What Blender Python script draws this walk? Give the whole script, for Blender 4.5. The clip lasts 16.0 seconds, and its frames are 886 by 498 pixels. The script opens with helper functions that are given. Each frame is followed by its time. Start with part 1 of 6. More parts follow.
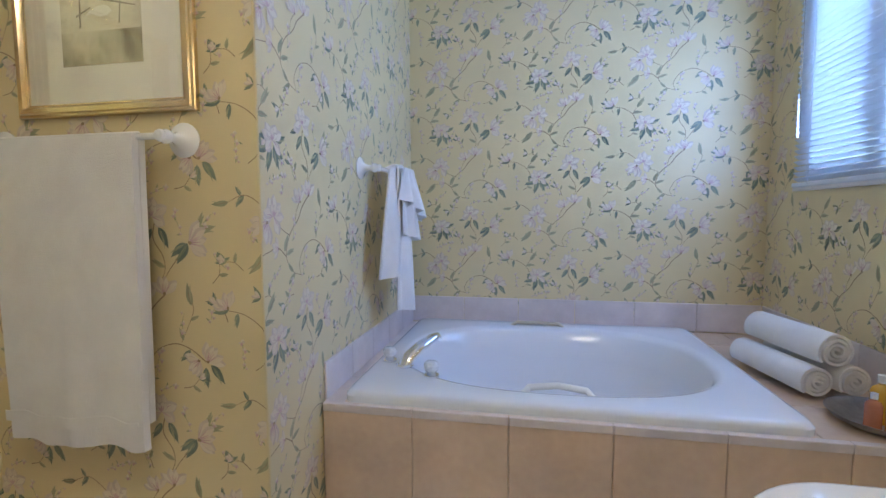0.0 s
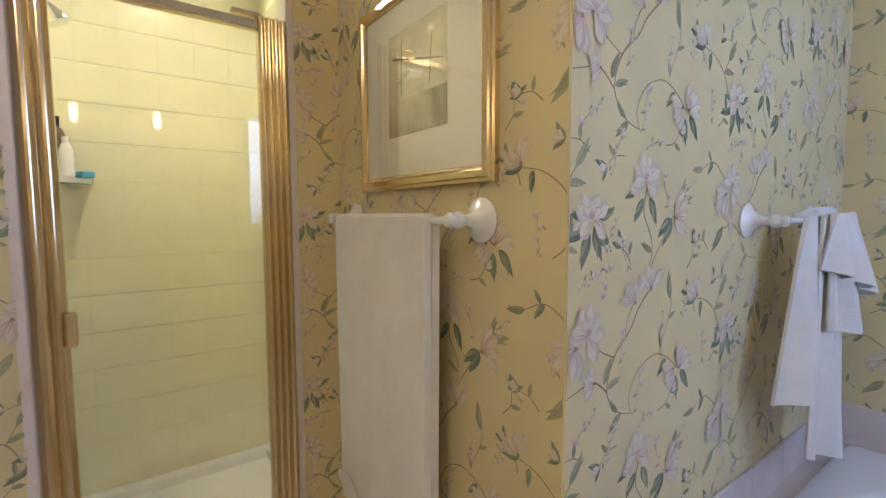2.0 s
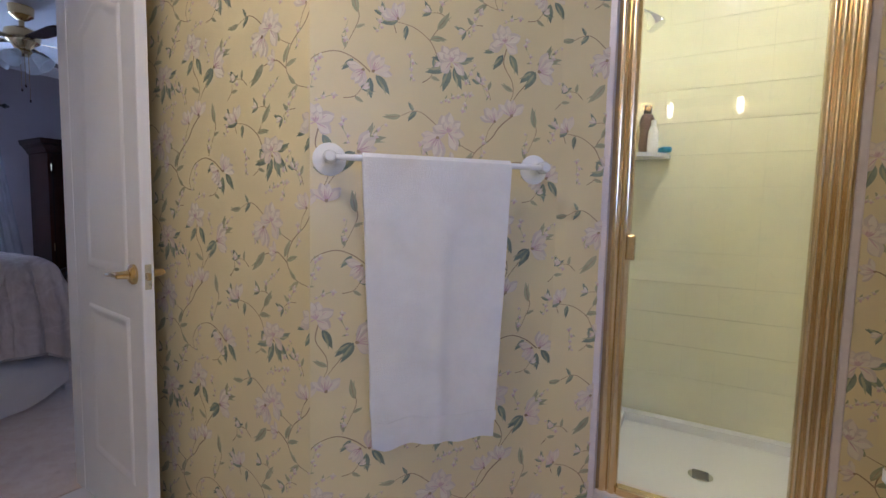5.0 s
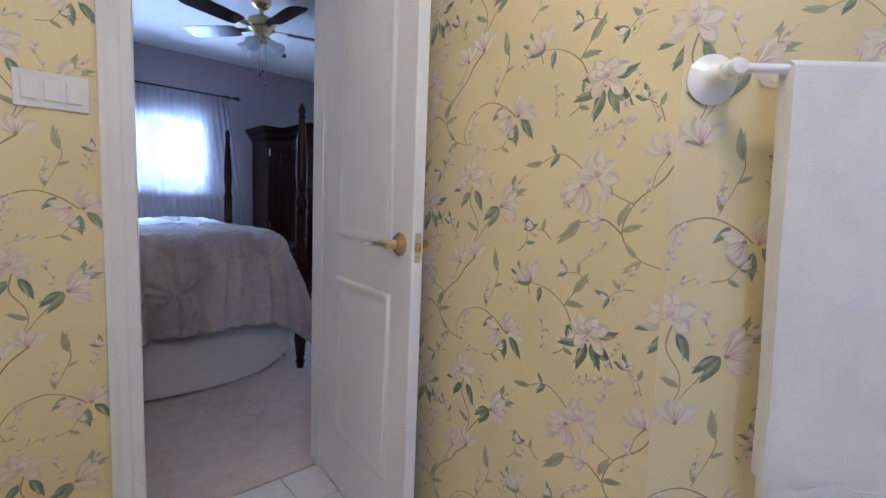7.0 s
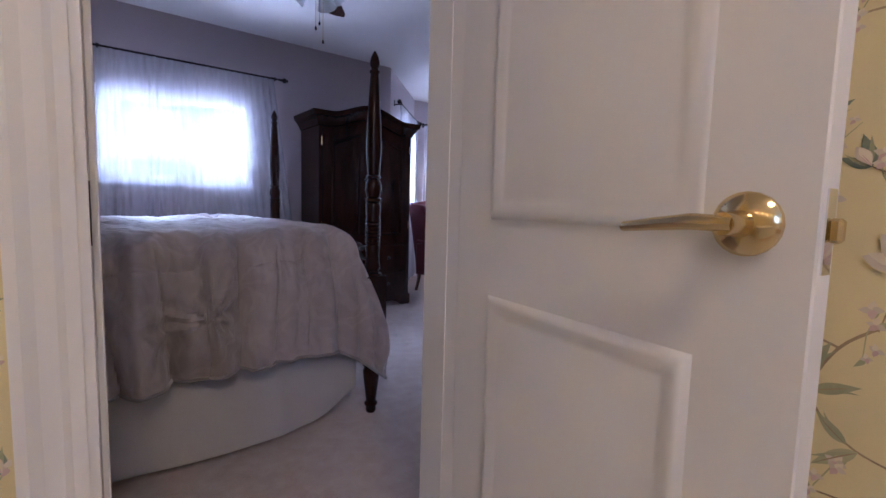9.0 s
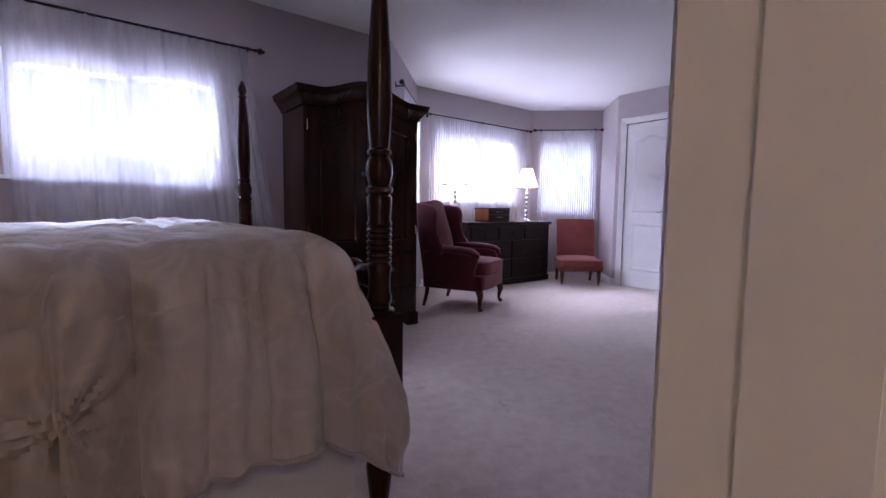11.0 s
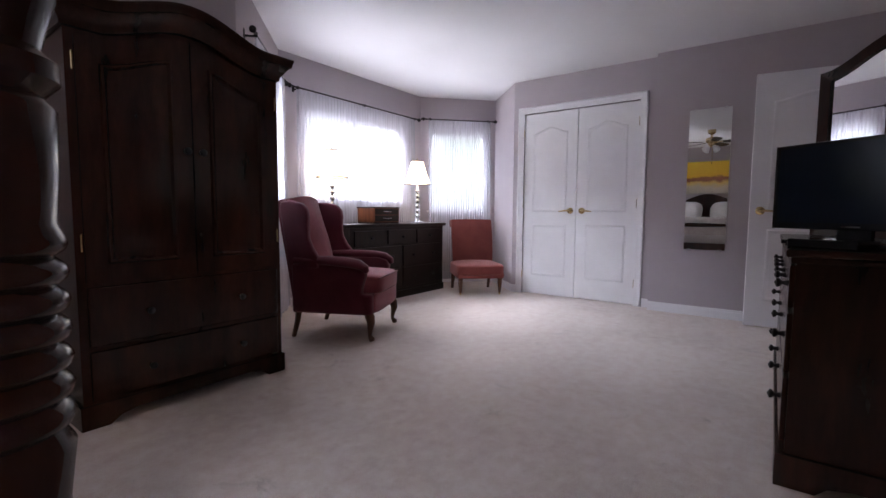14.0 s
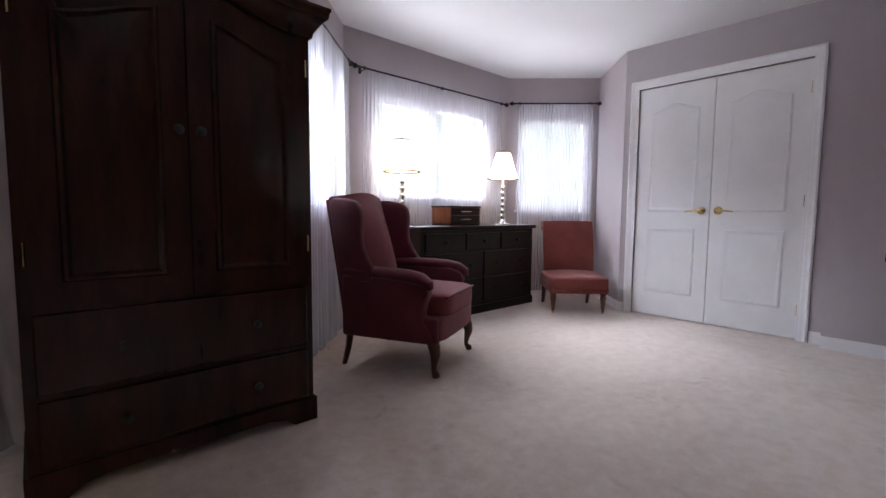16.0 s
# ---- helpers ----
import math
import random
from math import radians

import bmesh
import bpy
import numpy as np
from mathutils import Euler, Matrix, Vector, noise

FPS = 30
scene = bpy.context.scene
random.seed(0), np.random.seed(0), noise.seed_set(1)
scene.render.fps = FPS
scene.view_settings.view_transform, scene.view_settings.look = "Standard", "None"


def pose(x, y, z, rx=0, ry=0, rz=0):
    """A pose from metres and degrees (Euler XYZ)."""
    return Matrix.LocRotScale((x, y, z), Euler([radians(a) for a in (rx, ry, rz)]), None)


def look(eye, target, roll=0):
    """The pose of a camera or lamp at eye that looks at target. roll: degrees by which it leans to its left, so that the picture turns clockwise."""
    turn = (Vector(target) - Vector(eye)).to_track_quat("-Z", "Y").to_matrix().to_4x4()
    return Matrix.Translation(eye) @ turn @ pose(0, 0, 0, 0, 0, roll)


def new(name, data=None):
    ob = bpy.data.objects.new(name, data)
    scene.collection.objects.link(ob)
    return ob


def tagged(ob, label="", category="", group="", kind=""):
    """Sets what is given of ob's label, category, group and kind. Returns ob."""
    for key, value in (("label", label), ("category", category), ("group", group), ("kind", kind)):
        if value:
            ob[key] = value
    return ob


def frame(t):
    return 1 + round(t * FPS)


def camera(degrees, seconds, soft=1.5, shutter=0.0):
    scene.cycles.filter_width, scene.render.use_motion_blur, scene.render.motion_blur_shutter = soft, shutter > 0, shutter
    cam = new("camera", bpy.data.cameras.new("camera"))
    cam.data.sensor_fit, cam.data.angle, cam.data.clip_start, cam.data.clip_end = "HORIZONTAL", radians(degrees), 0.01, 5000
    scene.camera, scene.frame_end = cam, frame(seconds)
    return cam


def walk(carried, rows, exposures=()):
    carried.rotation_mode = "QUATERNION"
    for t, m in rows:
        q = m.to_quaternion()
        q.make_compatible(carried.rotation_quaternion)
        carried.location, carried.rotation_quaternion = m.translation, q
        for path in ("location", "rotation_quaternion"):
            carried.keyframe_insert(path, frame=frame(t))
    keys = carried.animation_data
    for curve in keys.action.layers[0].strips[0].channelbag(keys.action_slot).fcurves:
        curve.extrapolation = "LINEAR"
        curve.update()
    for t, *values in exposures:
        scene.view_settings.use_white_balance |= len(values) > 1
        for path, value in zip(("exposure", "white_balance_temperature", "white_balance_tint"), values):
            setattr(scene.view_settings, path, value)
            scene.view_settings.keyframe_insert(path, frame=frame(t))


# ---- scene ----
cam = camera(89.1, 16.0)
PATH = [
    (0, (1.176, 0.926, 1.134), (0.8, 2.885, 0.983), -0.3),
    (0.3, (1.139, 0.973, 1.179), (0.605, 2.894, 1.018), 0.3),
    (0.5, (1.138, 1.032, 1.199), (0.475, 2.913, 1.048), -0.2),
    (1, (1.102, 1.155, 1.249), (0.089, 2.872, 1.095), -0.2),
    (1.5, (1.068, 1.27, 1.315), (-0.296, 2.724, 1.156), -0.2),
    (2, (0.978, 1.37, 1.339), (-0.637, 2.539, 1.184), -0.2),
    (2.5, (0.899, 1.445, 1.355), (-0.92, 2.264, 1.208), 0.1),
    (3, (0.893, 1.493, 1.338), (-1.057, 1.909, 1.19), 0.5),
    (3.5, (0.961, 1.552, 1.297), (-1.033, 1.491, 1.156), 0.7),
    (4, (1.032, 1.546, 1.244), (-0.909, 1.087, 1.107), 0.9),
    (4.5, (1.093, 1.516, 1.2), (-0.75, 0.755, 1.054), 1.1),
    (5, (1.148, 1.466, 1.169), (-0.578, 0.469, 1.009), 1.3),
    (5.2, (1.167, 1.438, 1.161), (-0.507, 0.357, 0.989), 1.5),
    (7.3, (1.143, 0.771, 1.056), (-0.161, -0.732, 0.859), 1.8),
    (7.5, (1.119, 0.696, 1.05), (-0.158, -0.831, 0.855), 1.4),
    (8, (1.053, 0.483, 1.032), (-0.181, -1.077, 0.826), 1.3),
    (8.2, (1.04, 0.395, 1.014), (-0.194, -1.167, 0.818), 1.8),
    (10.5, (0.629, -0.481, 0.929), (-0.571, -2.071, 0.758), 0.7),
    (11, (0.566, -0.65, 0.93), (-0.669, -2.214, 0.761), 0.7),
    (11.5, (0.509, -0.796, 0.946), (-0.796, -2.303, 0.782), 0.7),
    (12, (0.458, -0.919, 0.963), (-0.954, -2.326, 0.805), 0.7),
    (12.5, (0.381, -1.062, 0.974), (-1.157, -2.332, 0.816), 0.8),
    (13, (0.281, -1.199, 0.962), (-1.344, -2.354, 0.805), 0.6),
    (13.5, (0.136, -1.297, 0.937), (-1.495, -2.445, 0.781), 0.5),
    (14, (-0.018, -1.396, 0.91), (-1.628, -2.572, 0.753), 0.4),
    (14.5, (-0.188, -1.42, 0.91), (-1.707, -2.711, 0.752), 0.3),
    (15, (-0.357, -1.633, 0.849), (-1.826, -2.984, 0.711), 0.5),
    (15.5, (-0.493, -1.724, 0.862), (-1.879, -3.157, 0.719), 0.6),
    (16, (-0.642, -1.839, 0.914), (-1.987, -3.31, 0.753), 0.5),
]
walk(cam, [(t, look(eye, target, roll)) for t, eye, target, roll in PATH],
     exposures=[(0, 0.82, 5300, 8), (1.5, 0.7, 5800, 10), (3.5, 0.68, 6000, 10), (4.5, 0.66, 5250, 17), (7.5, 1.15, 4950, 12), (8.2, 1.15, 5000, 13), (10.3, 0.75, 6700, 38), (11.2, 0.8, 6700, 26), (12.0, 0.72, 6500, 15), (13, 0.65, 7400, 17), (14.5, 1.0, 7700, 16), (16, 0.78, 7900, 14)])

# ---- world and lights ----
world = bpy.data.worlds.new("world")
scene.world = world
world.use_nodes = True
wn = world.node_tree
sky = wn.nodes.new("ShaderNodeTexSky")
sky.sky_type = "NISHITA"
sky.sun_disc = False
sky.sun_elevation = radians(48)
sky.sun_rotation = radians(200)
wn.nodes["Background"].inputs["Strength"].default_value = 0.12
wn.links.new(sky.outputs["Color"], wn.nodes["Background"].inputs["Color"])

sun = new("sun", bpy.data.lights.new("sun", "SUN"))
sun.data.energy = 0.5
sun.data.angle = radians(25)
sun.data.color = (1.0, 0.95, 0.88)
sun.matrix_world = look((0, -20, 20), (2, 0, 0))

# the open sky above each window, and the sunlit garden ground below it
for wx, wy, face, wide, watts in ((0.37, -4.13, (0, 1), 1.5, 680.0), (-3.60, -5.13, (0, 1), 1.7, 270.0), (-4.98, -4.78, (0.70, 0.71), 0.9, 160.0), (-2.06, -4.63, (-0.72, 0.70), 1.1, 270.0)):
    for z, aim, high, share, tint in ((2.62, 1.20 if wx > 0 else 1.55, 0.7, 0.50, (0.58, 0.73, 1.0)), (0.20, 1.75, 1.2, 0.26 if wx > 0 else 0.20, (0.66, 0.78, 1.0))):
        sk_ = new("sky_light", bpy.data.lights.new("sky_light", "AREA"))
        sk_.data.shape, sk_.data.size, sk_.data.size_y = "RECTANGLE", wide, high
        sk_.data.energy, sk_.data.color = watts * share, tint
        sk_.matrix_world = look((wx - face[0] * 1.35, wy - face[1] * 1.35, z), (wx + face[0] * 1.1, wy + face[1] * 1.1, aim))

BULB = 12.5      # emission of the vanity bulbs
OUTSIDE = 0.62    # emission of the bright garden beyond the windows
SHADE = 1.7      # emission of the lit table-lamp shades


# ---- materials ----
def material(name):
    m = bpy.data.materials.new(name)
    m.use_nodes = True
    nt = m.node_tree
    return m, nt, nt.nodes["Principled BSDF"]


def ramp(nt, source, stops):
    r = nt.nodes.new("ShaderNodeValToRGB")
    r.color_ramp.elements[0].position, r.color_ramp.elements[0].color = stops[0][0], (*stops[0][1], 1)
    r.color_ramp.elements[1].position, r.color_ramp.elements[1].color = stops[-1][0], (*stops[-1][1], 1)
    for p, c in stops[1:-1]:
        e = r.color_ramp.elements.new(p)
        e.color = (*c, 1)
    nt.links.new(source, r.inputs["Fac"])
    return r.outputs["Color"]


def coords(nt, scale=(1, 1, 1)):
    g = nt.nodes.new("ShaderNodeNewGeometry")
    mp = nt.nodes.new("ShaderNodeMapping")
    mp.inputs["Scale"].default_value = scale
    nt.links.new(g.outputs["Position"], mp.inputs["Vector"])
    return mp.outputs["Vector"]


def noise_tex(nt, vec, scale, detail=4, rough=0.55, distortion=0.0):
    n = nt.nodes.new("ShaderNodeTexNoise")
    n.inputs["Scale"].default_value = scale
    n.inputs["Detail"].default_value = detail
    n.inputs["Roughness"].default_value = rough
    n.inputs["Distortion"].default_value = distortion
    nt.links.new(vec, n.inputs["Vector"])
    return n.outputs["Fac"]


def mixc(nt, fac, a, b, mode="MIX"):
    n = nt.nodes.new("ShaderNodeMix")
    n.data_type = "RGBA"
    n.blend_type = mode
    for sock, v in ((n.inputs["Factor"], fac), (n.inputs["A"], a), (n.inputs["B"], b)):
        if isinstance(v, (int, float)):
            sock.default_value = v
        elif isinstance(v, tuple):
            sock.default_value = (*v, 1)
        else:
            nt.links.new(v, sock)
    return n.outputs["Result"]


def bump(nt, p, height, strength, dist=0.01):
    b = nt.nodes.new("ShaderNodeBump")
    b.inputs["Strength"].default_value = strength
    b.inputs["Distance"].default_value = dist
    nt.links.new(height, b.inputs["Height"])
    nt.links.new(b.outputs["Normal"], p.inputs["Normal"])


def plain(name, color, rough=0.5, metal=0.0, vary=0.08, scale=6.0, fine=120.0, relief=0.0, spec=0.5):
    """A surface of one paint, with soft stains at a large scale and grain at a fine one."""
    m, nt, p = material(name)
    v = coords(nt)
    big = noise_tex(nt, v, scale, 3)
    small = noise_tex(nt, v, fine, 3)
    dark = tuple(c * (1 - vary) for c in color)
    lite = tuple(min(1, c * (1 + vary)) for c in color)
    c1 = ramp(nt, big, [(0.3, dark), (0.7, lite)])
    c2 = mixc(nt, vary, c1, small, "OVERLAY")
    nt.links.new(c2, p.inputs["Base Color"])
    p.inputs["Roughness"].default_value = rough
    p.inputs["Metallic"].default_value = metal
    p.inputs["Specular IOR Level"].default_value = spec
    if relief:
        bump(nt, p, small, relief, 0.004)
    return m


def wood(name, dark, lite, rough=0.3, stretch=(6, 6, 0.6), scale=5.0, coat=0.03, spec=0.18):
    m, nt, p = material(name)
    v = coords(nt, stretch)
    grain = noise_tex(nt, v, scale, 8, 0.6, 0.15)
    fine = noise_tex(nt, v, scale * 9, 3)
    c = ramp(nt, grain, [(0.25, dark), (0.75, lite)])
    c = mixc(nt, 0.25, c, fine, "OVERLAY")
    nt.links.new(c, p.inputs["Base Color"])
    r = ramp(nt, noise_tex(nt, coords(nt), 3, 2), [(0.3, (rough * 0.96,) * 3), (0.7, (rough * 1.06,) * 3)])
    nt.links.new(r, p.inputs["Roughness"])
    p.inputs["Coat Weight"].default_value = coat
    p.inputs["Coat Roughness"].default_value = 0.2
    p.inputs["Specular IOR Level"].default_value = spec
    bump(nt, p, grain, 0.05, 0.003)
    return m


def cloth(name, a, b, scale=3.0, weave=350.0, relief=0.35, sheen=0.4, rough=0.9):
    m, nt, p = material(name)
    v = coords(nt)
    c = ramp(nt, noise_tex(nt, v, scale, 5, 0.6, 0.3), [(0.3, a), (0.7, b)])
    w = noise_tex(nt, v, weave, 2)
    c = mixc(nt, 0.18, c, w, "OVERLAY")
    nt.links.new(c, p.inputs["Base Color"])
    p.inputs["Roughness"].default_value = rough
    p.inputs["Sheen Weight"].default_value = sheen
    p.inputs["Specular IOR Level"].default_value = 0.2
    bump(nt, p, w, relief, 0.004)
    return m


def glow(name, color, strength):
    m, nt, p = material(name)
    p.inputs["Base Color"].default_value = (*color, 1)
    p.inputs["Emission Color"].default_value = (*color, 1)
    p.inputs["Emission Strength"].default_value = strength
    return m


def glass_mat(name, rough=0.0, tint=(1, 1, 1)):
    m, nt, p = material(name)
    p.inputs["Base Color"].default_value = (*tint, 1)
    p.inputs["Transmission Weight"].default_value = 1.0
    p.inputs["Roughness"].default_value = rough
    p.inputs["IOR"].default_value = 1.45
    return m


def carpet_mat():
    m, nt, p = material("carpet_pile")
    v = coords(nt)
    big = noise_tex(nt, v, 1.3, 4, 0.6, 0.4)
    mid = noise_tex(nt, v, 14, 4, 0.7)
    fine = noise_tex(nt, v, 260, 2)
    c = ramp(nt, big, [(0.3, (0.59, 0.48, 0.42)), (0.7, (0.70, 0.585, 0.52))])
    spots = ramp(nt, noise_tex(nt, v, 3.1, 6, 0.75, 0.8), [(0.30, (0.30, 0.26, 0.23)), (0.40, (1, 1, 1))])
    c = mixc(nt, 0.35, c, spots, "MULTIPLY")
    c = mixc(nt, 0.40, c, mid, "OVERLAY")
    c = mixc(nt, 0.5, c, fine, "OVERLAY")
    nt.links.new(c, p.inputs["Base Color"])
    p.inputs["Roughness"].default_value = 1.0
    p.inputs["Specular IOR Level"].default_value = 0.1
    p.inputs["Sheen Weight"].default_value = 0.3
    h = mixc(nt, 0.5, mid, fine)
    bump(nt, p, h, 0.6, 0.012)
    return m


def sheer_mat(name, color, thru, soft=0.6):
    m = bpy.data.materials.new(name)
    m.use_nodes = True
    nt = m.node_tree
    nt.nodes.remove(nt.nodes["Principled BSDF"])
    d = nt.nodes.new("ShaderNodeBsdfDiffuse")
    t = nt.nodes.new("ShaderNodeBsdfTranslucent")
    x = nt.nodes.new("ShaderNodeBsdfTransparent")
    for n in (d, t):
        n.inputs["Color"].default_value = (*color, 1)
    a = nt.nodes.new("ShaderNodeMixShader")
    a.inputs["Fac"].default_value = soft
    nt.links.new(d.outputs[0], a.inputs[1])
    nt.links.new(t.outputs[0], a.inputs[2])
    b = nt.nodes.new("ShaderNodeMixShader")
    weave = ramp(nt, noise_tex(nt, coords(nt, (1, 1, 0.15)), 40, 3), [(0.3, (thru * 0.95,) * 3), (0.7, (min(1, thru * 1.05),) * 3)])
    nt.links.new(weave, b.inputs["Fac"])
    nt.links.new(a.outputs[0], b.inputs[1])
    nt.links.new(x.outputs[0], b.inputs[2])
    nt.links.new(b.outputs[0], nt.nodes["Material Output"].inputs["Surface"])
    return m


def garden_mat():
    """Over-bright garden: pale sky above, blurred leaves below."""
    m = bpy.data.materials.new("garden_backdrop")
    m.use_nodes = True
    nt = m.node_tree
    nt.nodes.remove(nt.nodes["Principled BSDF"])
    e = nt.nodes.new("ShaderNodeEmission")
    v = coords(nt)
    leaves = noise_tex(nt, v, 1.1, 7, 0.62, 0.5)
    c = ramp(nt, leaves, [(0.32, (0.24, 0.38, 0.30)), (0.43, (0.46, 0.64, 0.58)), (0.50, (0.68, 0.85, 0.90)), (0.57, (0.74, 0.90, 1.0))])
    nt.links.new(c, e.inputs["Color"])
    e.inputs["Strength"].default_value = OUTSIDE
    nt.links.new(e.outputs[0], nt.nodes["Material Output"].inputs["Surface"])
    return m


M_PAPER = plain("wallpaper_ground", (0.76, 0.65, 0.37), 0.36, vary=0.05, scale=3, fine=300, relief=0.08)
M_LILAC = plain("mauve_wall_paint", (0.42, 0.37, 0.39), 0.85, vary=0.04, scale=1.5, fine=200, relief=0.10)
M_CEIL = plain("ceiling_paint", (0.72, 0.71, 0.72), 0.95, vary=0.03, scale=1.2, fine=160, relief=0.25)
M_TRIM = plain("white_gloss_paint", (0.78, 0.77, 0.78), 0.5, vary=0.03, scale=4, fine=90, relief=0.03, spec=0.3)
M_CARPET = carpet_mat()
M_MAHOG = wood("dark_mahogany", (0.012, 0.0045, 0.0032), (0.044, 0.0125, 0.0068), 0.24, (2.5, 2.5, 0.5), 4.0, coat=0.10, spec=0.26)
M_ESPRESSO = wood("espresso_wood", (0.010, 0.006, 0.005), (0.026, 0.013, 0.009), 0.38)
M_CHERRY = wood("cherry_wood", (0.10, 0.03, 0.015), (0.20, 0.065, 0.03), 0.35)
M_TOWEL = cloth("white_terry_towel", (0.82, 0.80, 0.78), (0.90, 0.885, 0.865), 9, 420, 0.8, 0.5, 1.0)
M_TUB = plain("white_acrylic", (0.80, 0.82, 0.86), 0.14, vary=0.02, scale=2, fine=20)
M_CERAMIC = plain("white_porcelain", (0.86, 0.86, 0.86), 0.10, vary=0.02, scale=2, fine=20)
M_PEACH = plain("peach_tile", (0.68, 0.52, 0.38), 0.30, vary=0.10, scale=5, fine=40)
M_LEDGE = plain("pale_marbled_tile", (0.72, 0.65, 0.64), 0.28, vary=0.10, scale=7, fine=60)
M_SHOWER = plain("cream_shower_tile", (0.82, 0.80, 0.58), 0.18, vary=0.04, scale=3, fine=40)
M_SHGROUT = plain("cream_grout", (0.80, 0.78, 0.56), 0.6, vary=0.04)
M_GROUT = plain("pale_grout", (0.67, 0.54, 0.41), 0.9, vary=0.08)
M_FLOORTILE = plain("white_floor_tile", (0.72, 0.71, 0.70), 0.25, vary=0.05, scale=6)
M_GOLD = plain("brushed_gold", (0.74, 0.60, 0.37), 0.19, 1.0, vary=0.05, scale=5, fine=60)
M_BRASS = plain("polished_brass", (0.68, 0.52, 0.27), 0.14, 1.0, vary=0.05, scale=20)
M_CHROME = plain("chrome", (0.82, 0.83, 0.85), 0.07, 1.0, vary=0.02)
M_BLACKMETAL = plain("dark_bronze", (0.02, 0.018, 0.02), 0.4, 0.7, vary=0.2)
M_MIRROR = plain("mirror_silver", (0.90, 0.91, 0.91), 0.01, 1.0, vary=0.0)
M_GLASS = glass_mat("clear_glass")
M_SHEER = sheer_mat("white_sheer_voile", (0.86, 0.88, 0.95), 0.64, 0.22)
M_GARDEN = garden_mat()
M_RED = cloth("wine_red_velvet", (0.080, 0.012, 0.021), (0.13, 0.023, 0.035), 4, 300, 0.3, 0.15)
M_RUST = cloth("rust_red_weave", (0.155, 0.036, 0.032), (0.215, 0.053, 0.045), 5, 280, 0.4, 0.12)
M_QUILT = cloth("silver_damask_satin", (0.32, 0.295, 0.285), (0.42, 0.385, 0.37), 6, 200, 0.15, 0.2, 0.45)
M_SKIRT = cloth("cream_bed_skirt", (0.60, 0.57, 0.56), (0.68, 0.65, 0.63), 3, 260, 0.25, 0.2)
M_BULB = glow("lit_bulb", (1.0, 0.78, 0.50), BULB)
# glow of the added bathroom ceiling fill, not a known fixture
M_DOME = glow("fill_dome_glass", (1.0, 0.79, 0.52), 24.0)
M_LENS = glow("lit_shower_lens", (1.0, 0.86, 0.56), 135.0)


# ---- building helpers ----
def part(name, bm, mat, parent=None, label="", smooth=False):
    me = bpy.data.meshes.new(name)
    bm.normal_update()
    bm.to_mesh(me)
    bm.free()
    if smooth:
        me.shade_smooth()
        me.set_sharp_from_angle(angle=radians(40))
    me.materials.append(mat)
    ob = new(name, me)
    if parent is not None:
        ob.parent = parent
    if label:
        ob["label"] = label
    return ob


def thing(name, label, category, m=None, group="", kind=""):
    ob = new(name)
    ob.empty_display_size = 0.1
    if m is not None:
        ob.matrix_basis = m
    return tagged(ob, label, category, group, kind)


def box(x0, y0, z0, x1, y1, z1, r=0.0, seg=2, bm=None):
    b = bm if bm is not None else bmesh.new()
    geo = bmesh.ops.create_cube(b, size=1.0)
    m = Matrix.Translation(((x0 + x1) / 2, (y0 + y1) / 2, (z0 + z1) / 2)) @ Matrix.Diagonal((abs(x1 - x0), abs(y1 - y0), abs(z1 - z0), 1))
    bmesh.ops.transform(b, matrix=m, verts=geo["verts"])
    if r > 0:
        edges = list({e for v in geo["verts"] for e in v.link_edges})
        bmesh.ops.bevel(b, geom=edges, offset=r, segments=seg, affect="EDGES", profile=0.5)
    return b


def boxes(*rows, r=0.0):
    b = bmesh.new()
    for row in rows:
        box(*row, r=r, bm=b)
    return b


def lathe(profile, seg=24, bm=None, m=None):
    """Turn (radius, height) pairs about z."""
    b = bm if bm is not None else bmesh.new()
    rings = []
    for rad, z in profile:
        rings.append([b.verts.new(((m or Matrix()) @ Vector((rad * math.cos(2 * math.pi * k / seg), rad * math.sin(2 * math.pi * k / seg), z)))) for k in range(seg)])
    for a, c in zip(rings, rings[1:]):
        for k in range(seg):
            b.faces.new((a[k], a[(k + 1) % seg], c[(k + 1) % seg], c[k]))
    b.faces.new(list(reversed(rings[0])))
    b.faces.new(rings[-1])
    return b


def tube(points, radii, seg=10, bm=None, flat=1.0):
    """A round bar along points; radii a number or one for each point."""
    b = bm if bm is not None else bmesh.new()
    pts = [Vector(p) for p in points]
    rr = radii if isinstance(radii, (list, tuple)) else [radii] * len(pts)
    rings = []
    side = None
    for i, p in enumerate(pts):
        d = (pts[min(i + 1, len(pts) - 1)] - pts[max(i - 1, 0)]).normalized()
        if side is None:
            side = d.cross(Vector((0, 0, 1)))
            if side.length < 0.1:
                side = d.cross(Vector((1, 0, 0)))
        side = (side - d * side.dot(d)).normalized()
        up = side.cross(d)
        rings.append([b.verts.new(p + rr[i] * (math.cos(2 * math.pi * k / seg) * side + flat * math.sin(2 * math.pi * k / seg) * up)) for k in range(seg)])
    for a, c in zip(rings, rings[1:]):
        for k in range(seg):
            b.faces.new((a[k], a[(k + 1) % seg], c[(k + 1) % seg], c[k]))
    b.faces.new(list(reversed(rings[0])))
    b.faces.new(rings[-1])
    bmesh.ops.recalc_face_normals(b, faces=b.faces)
    return b


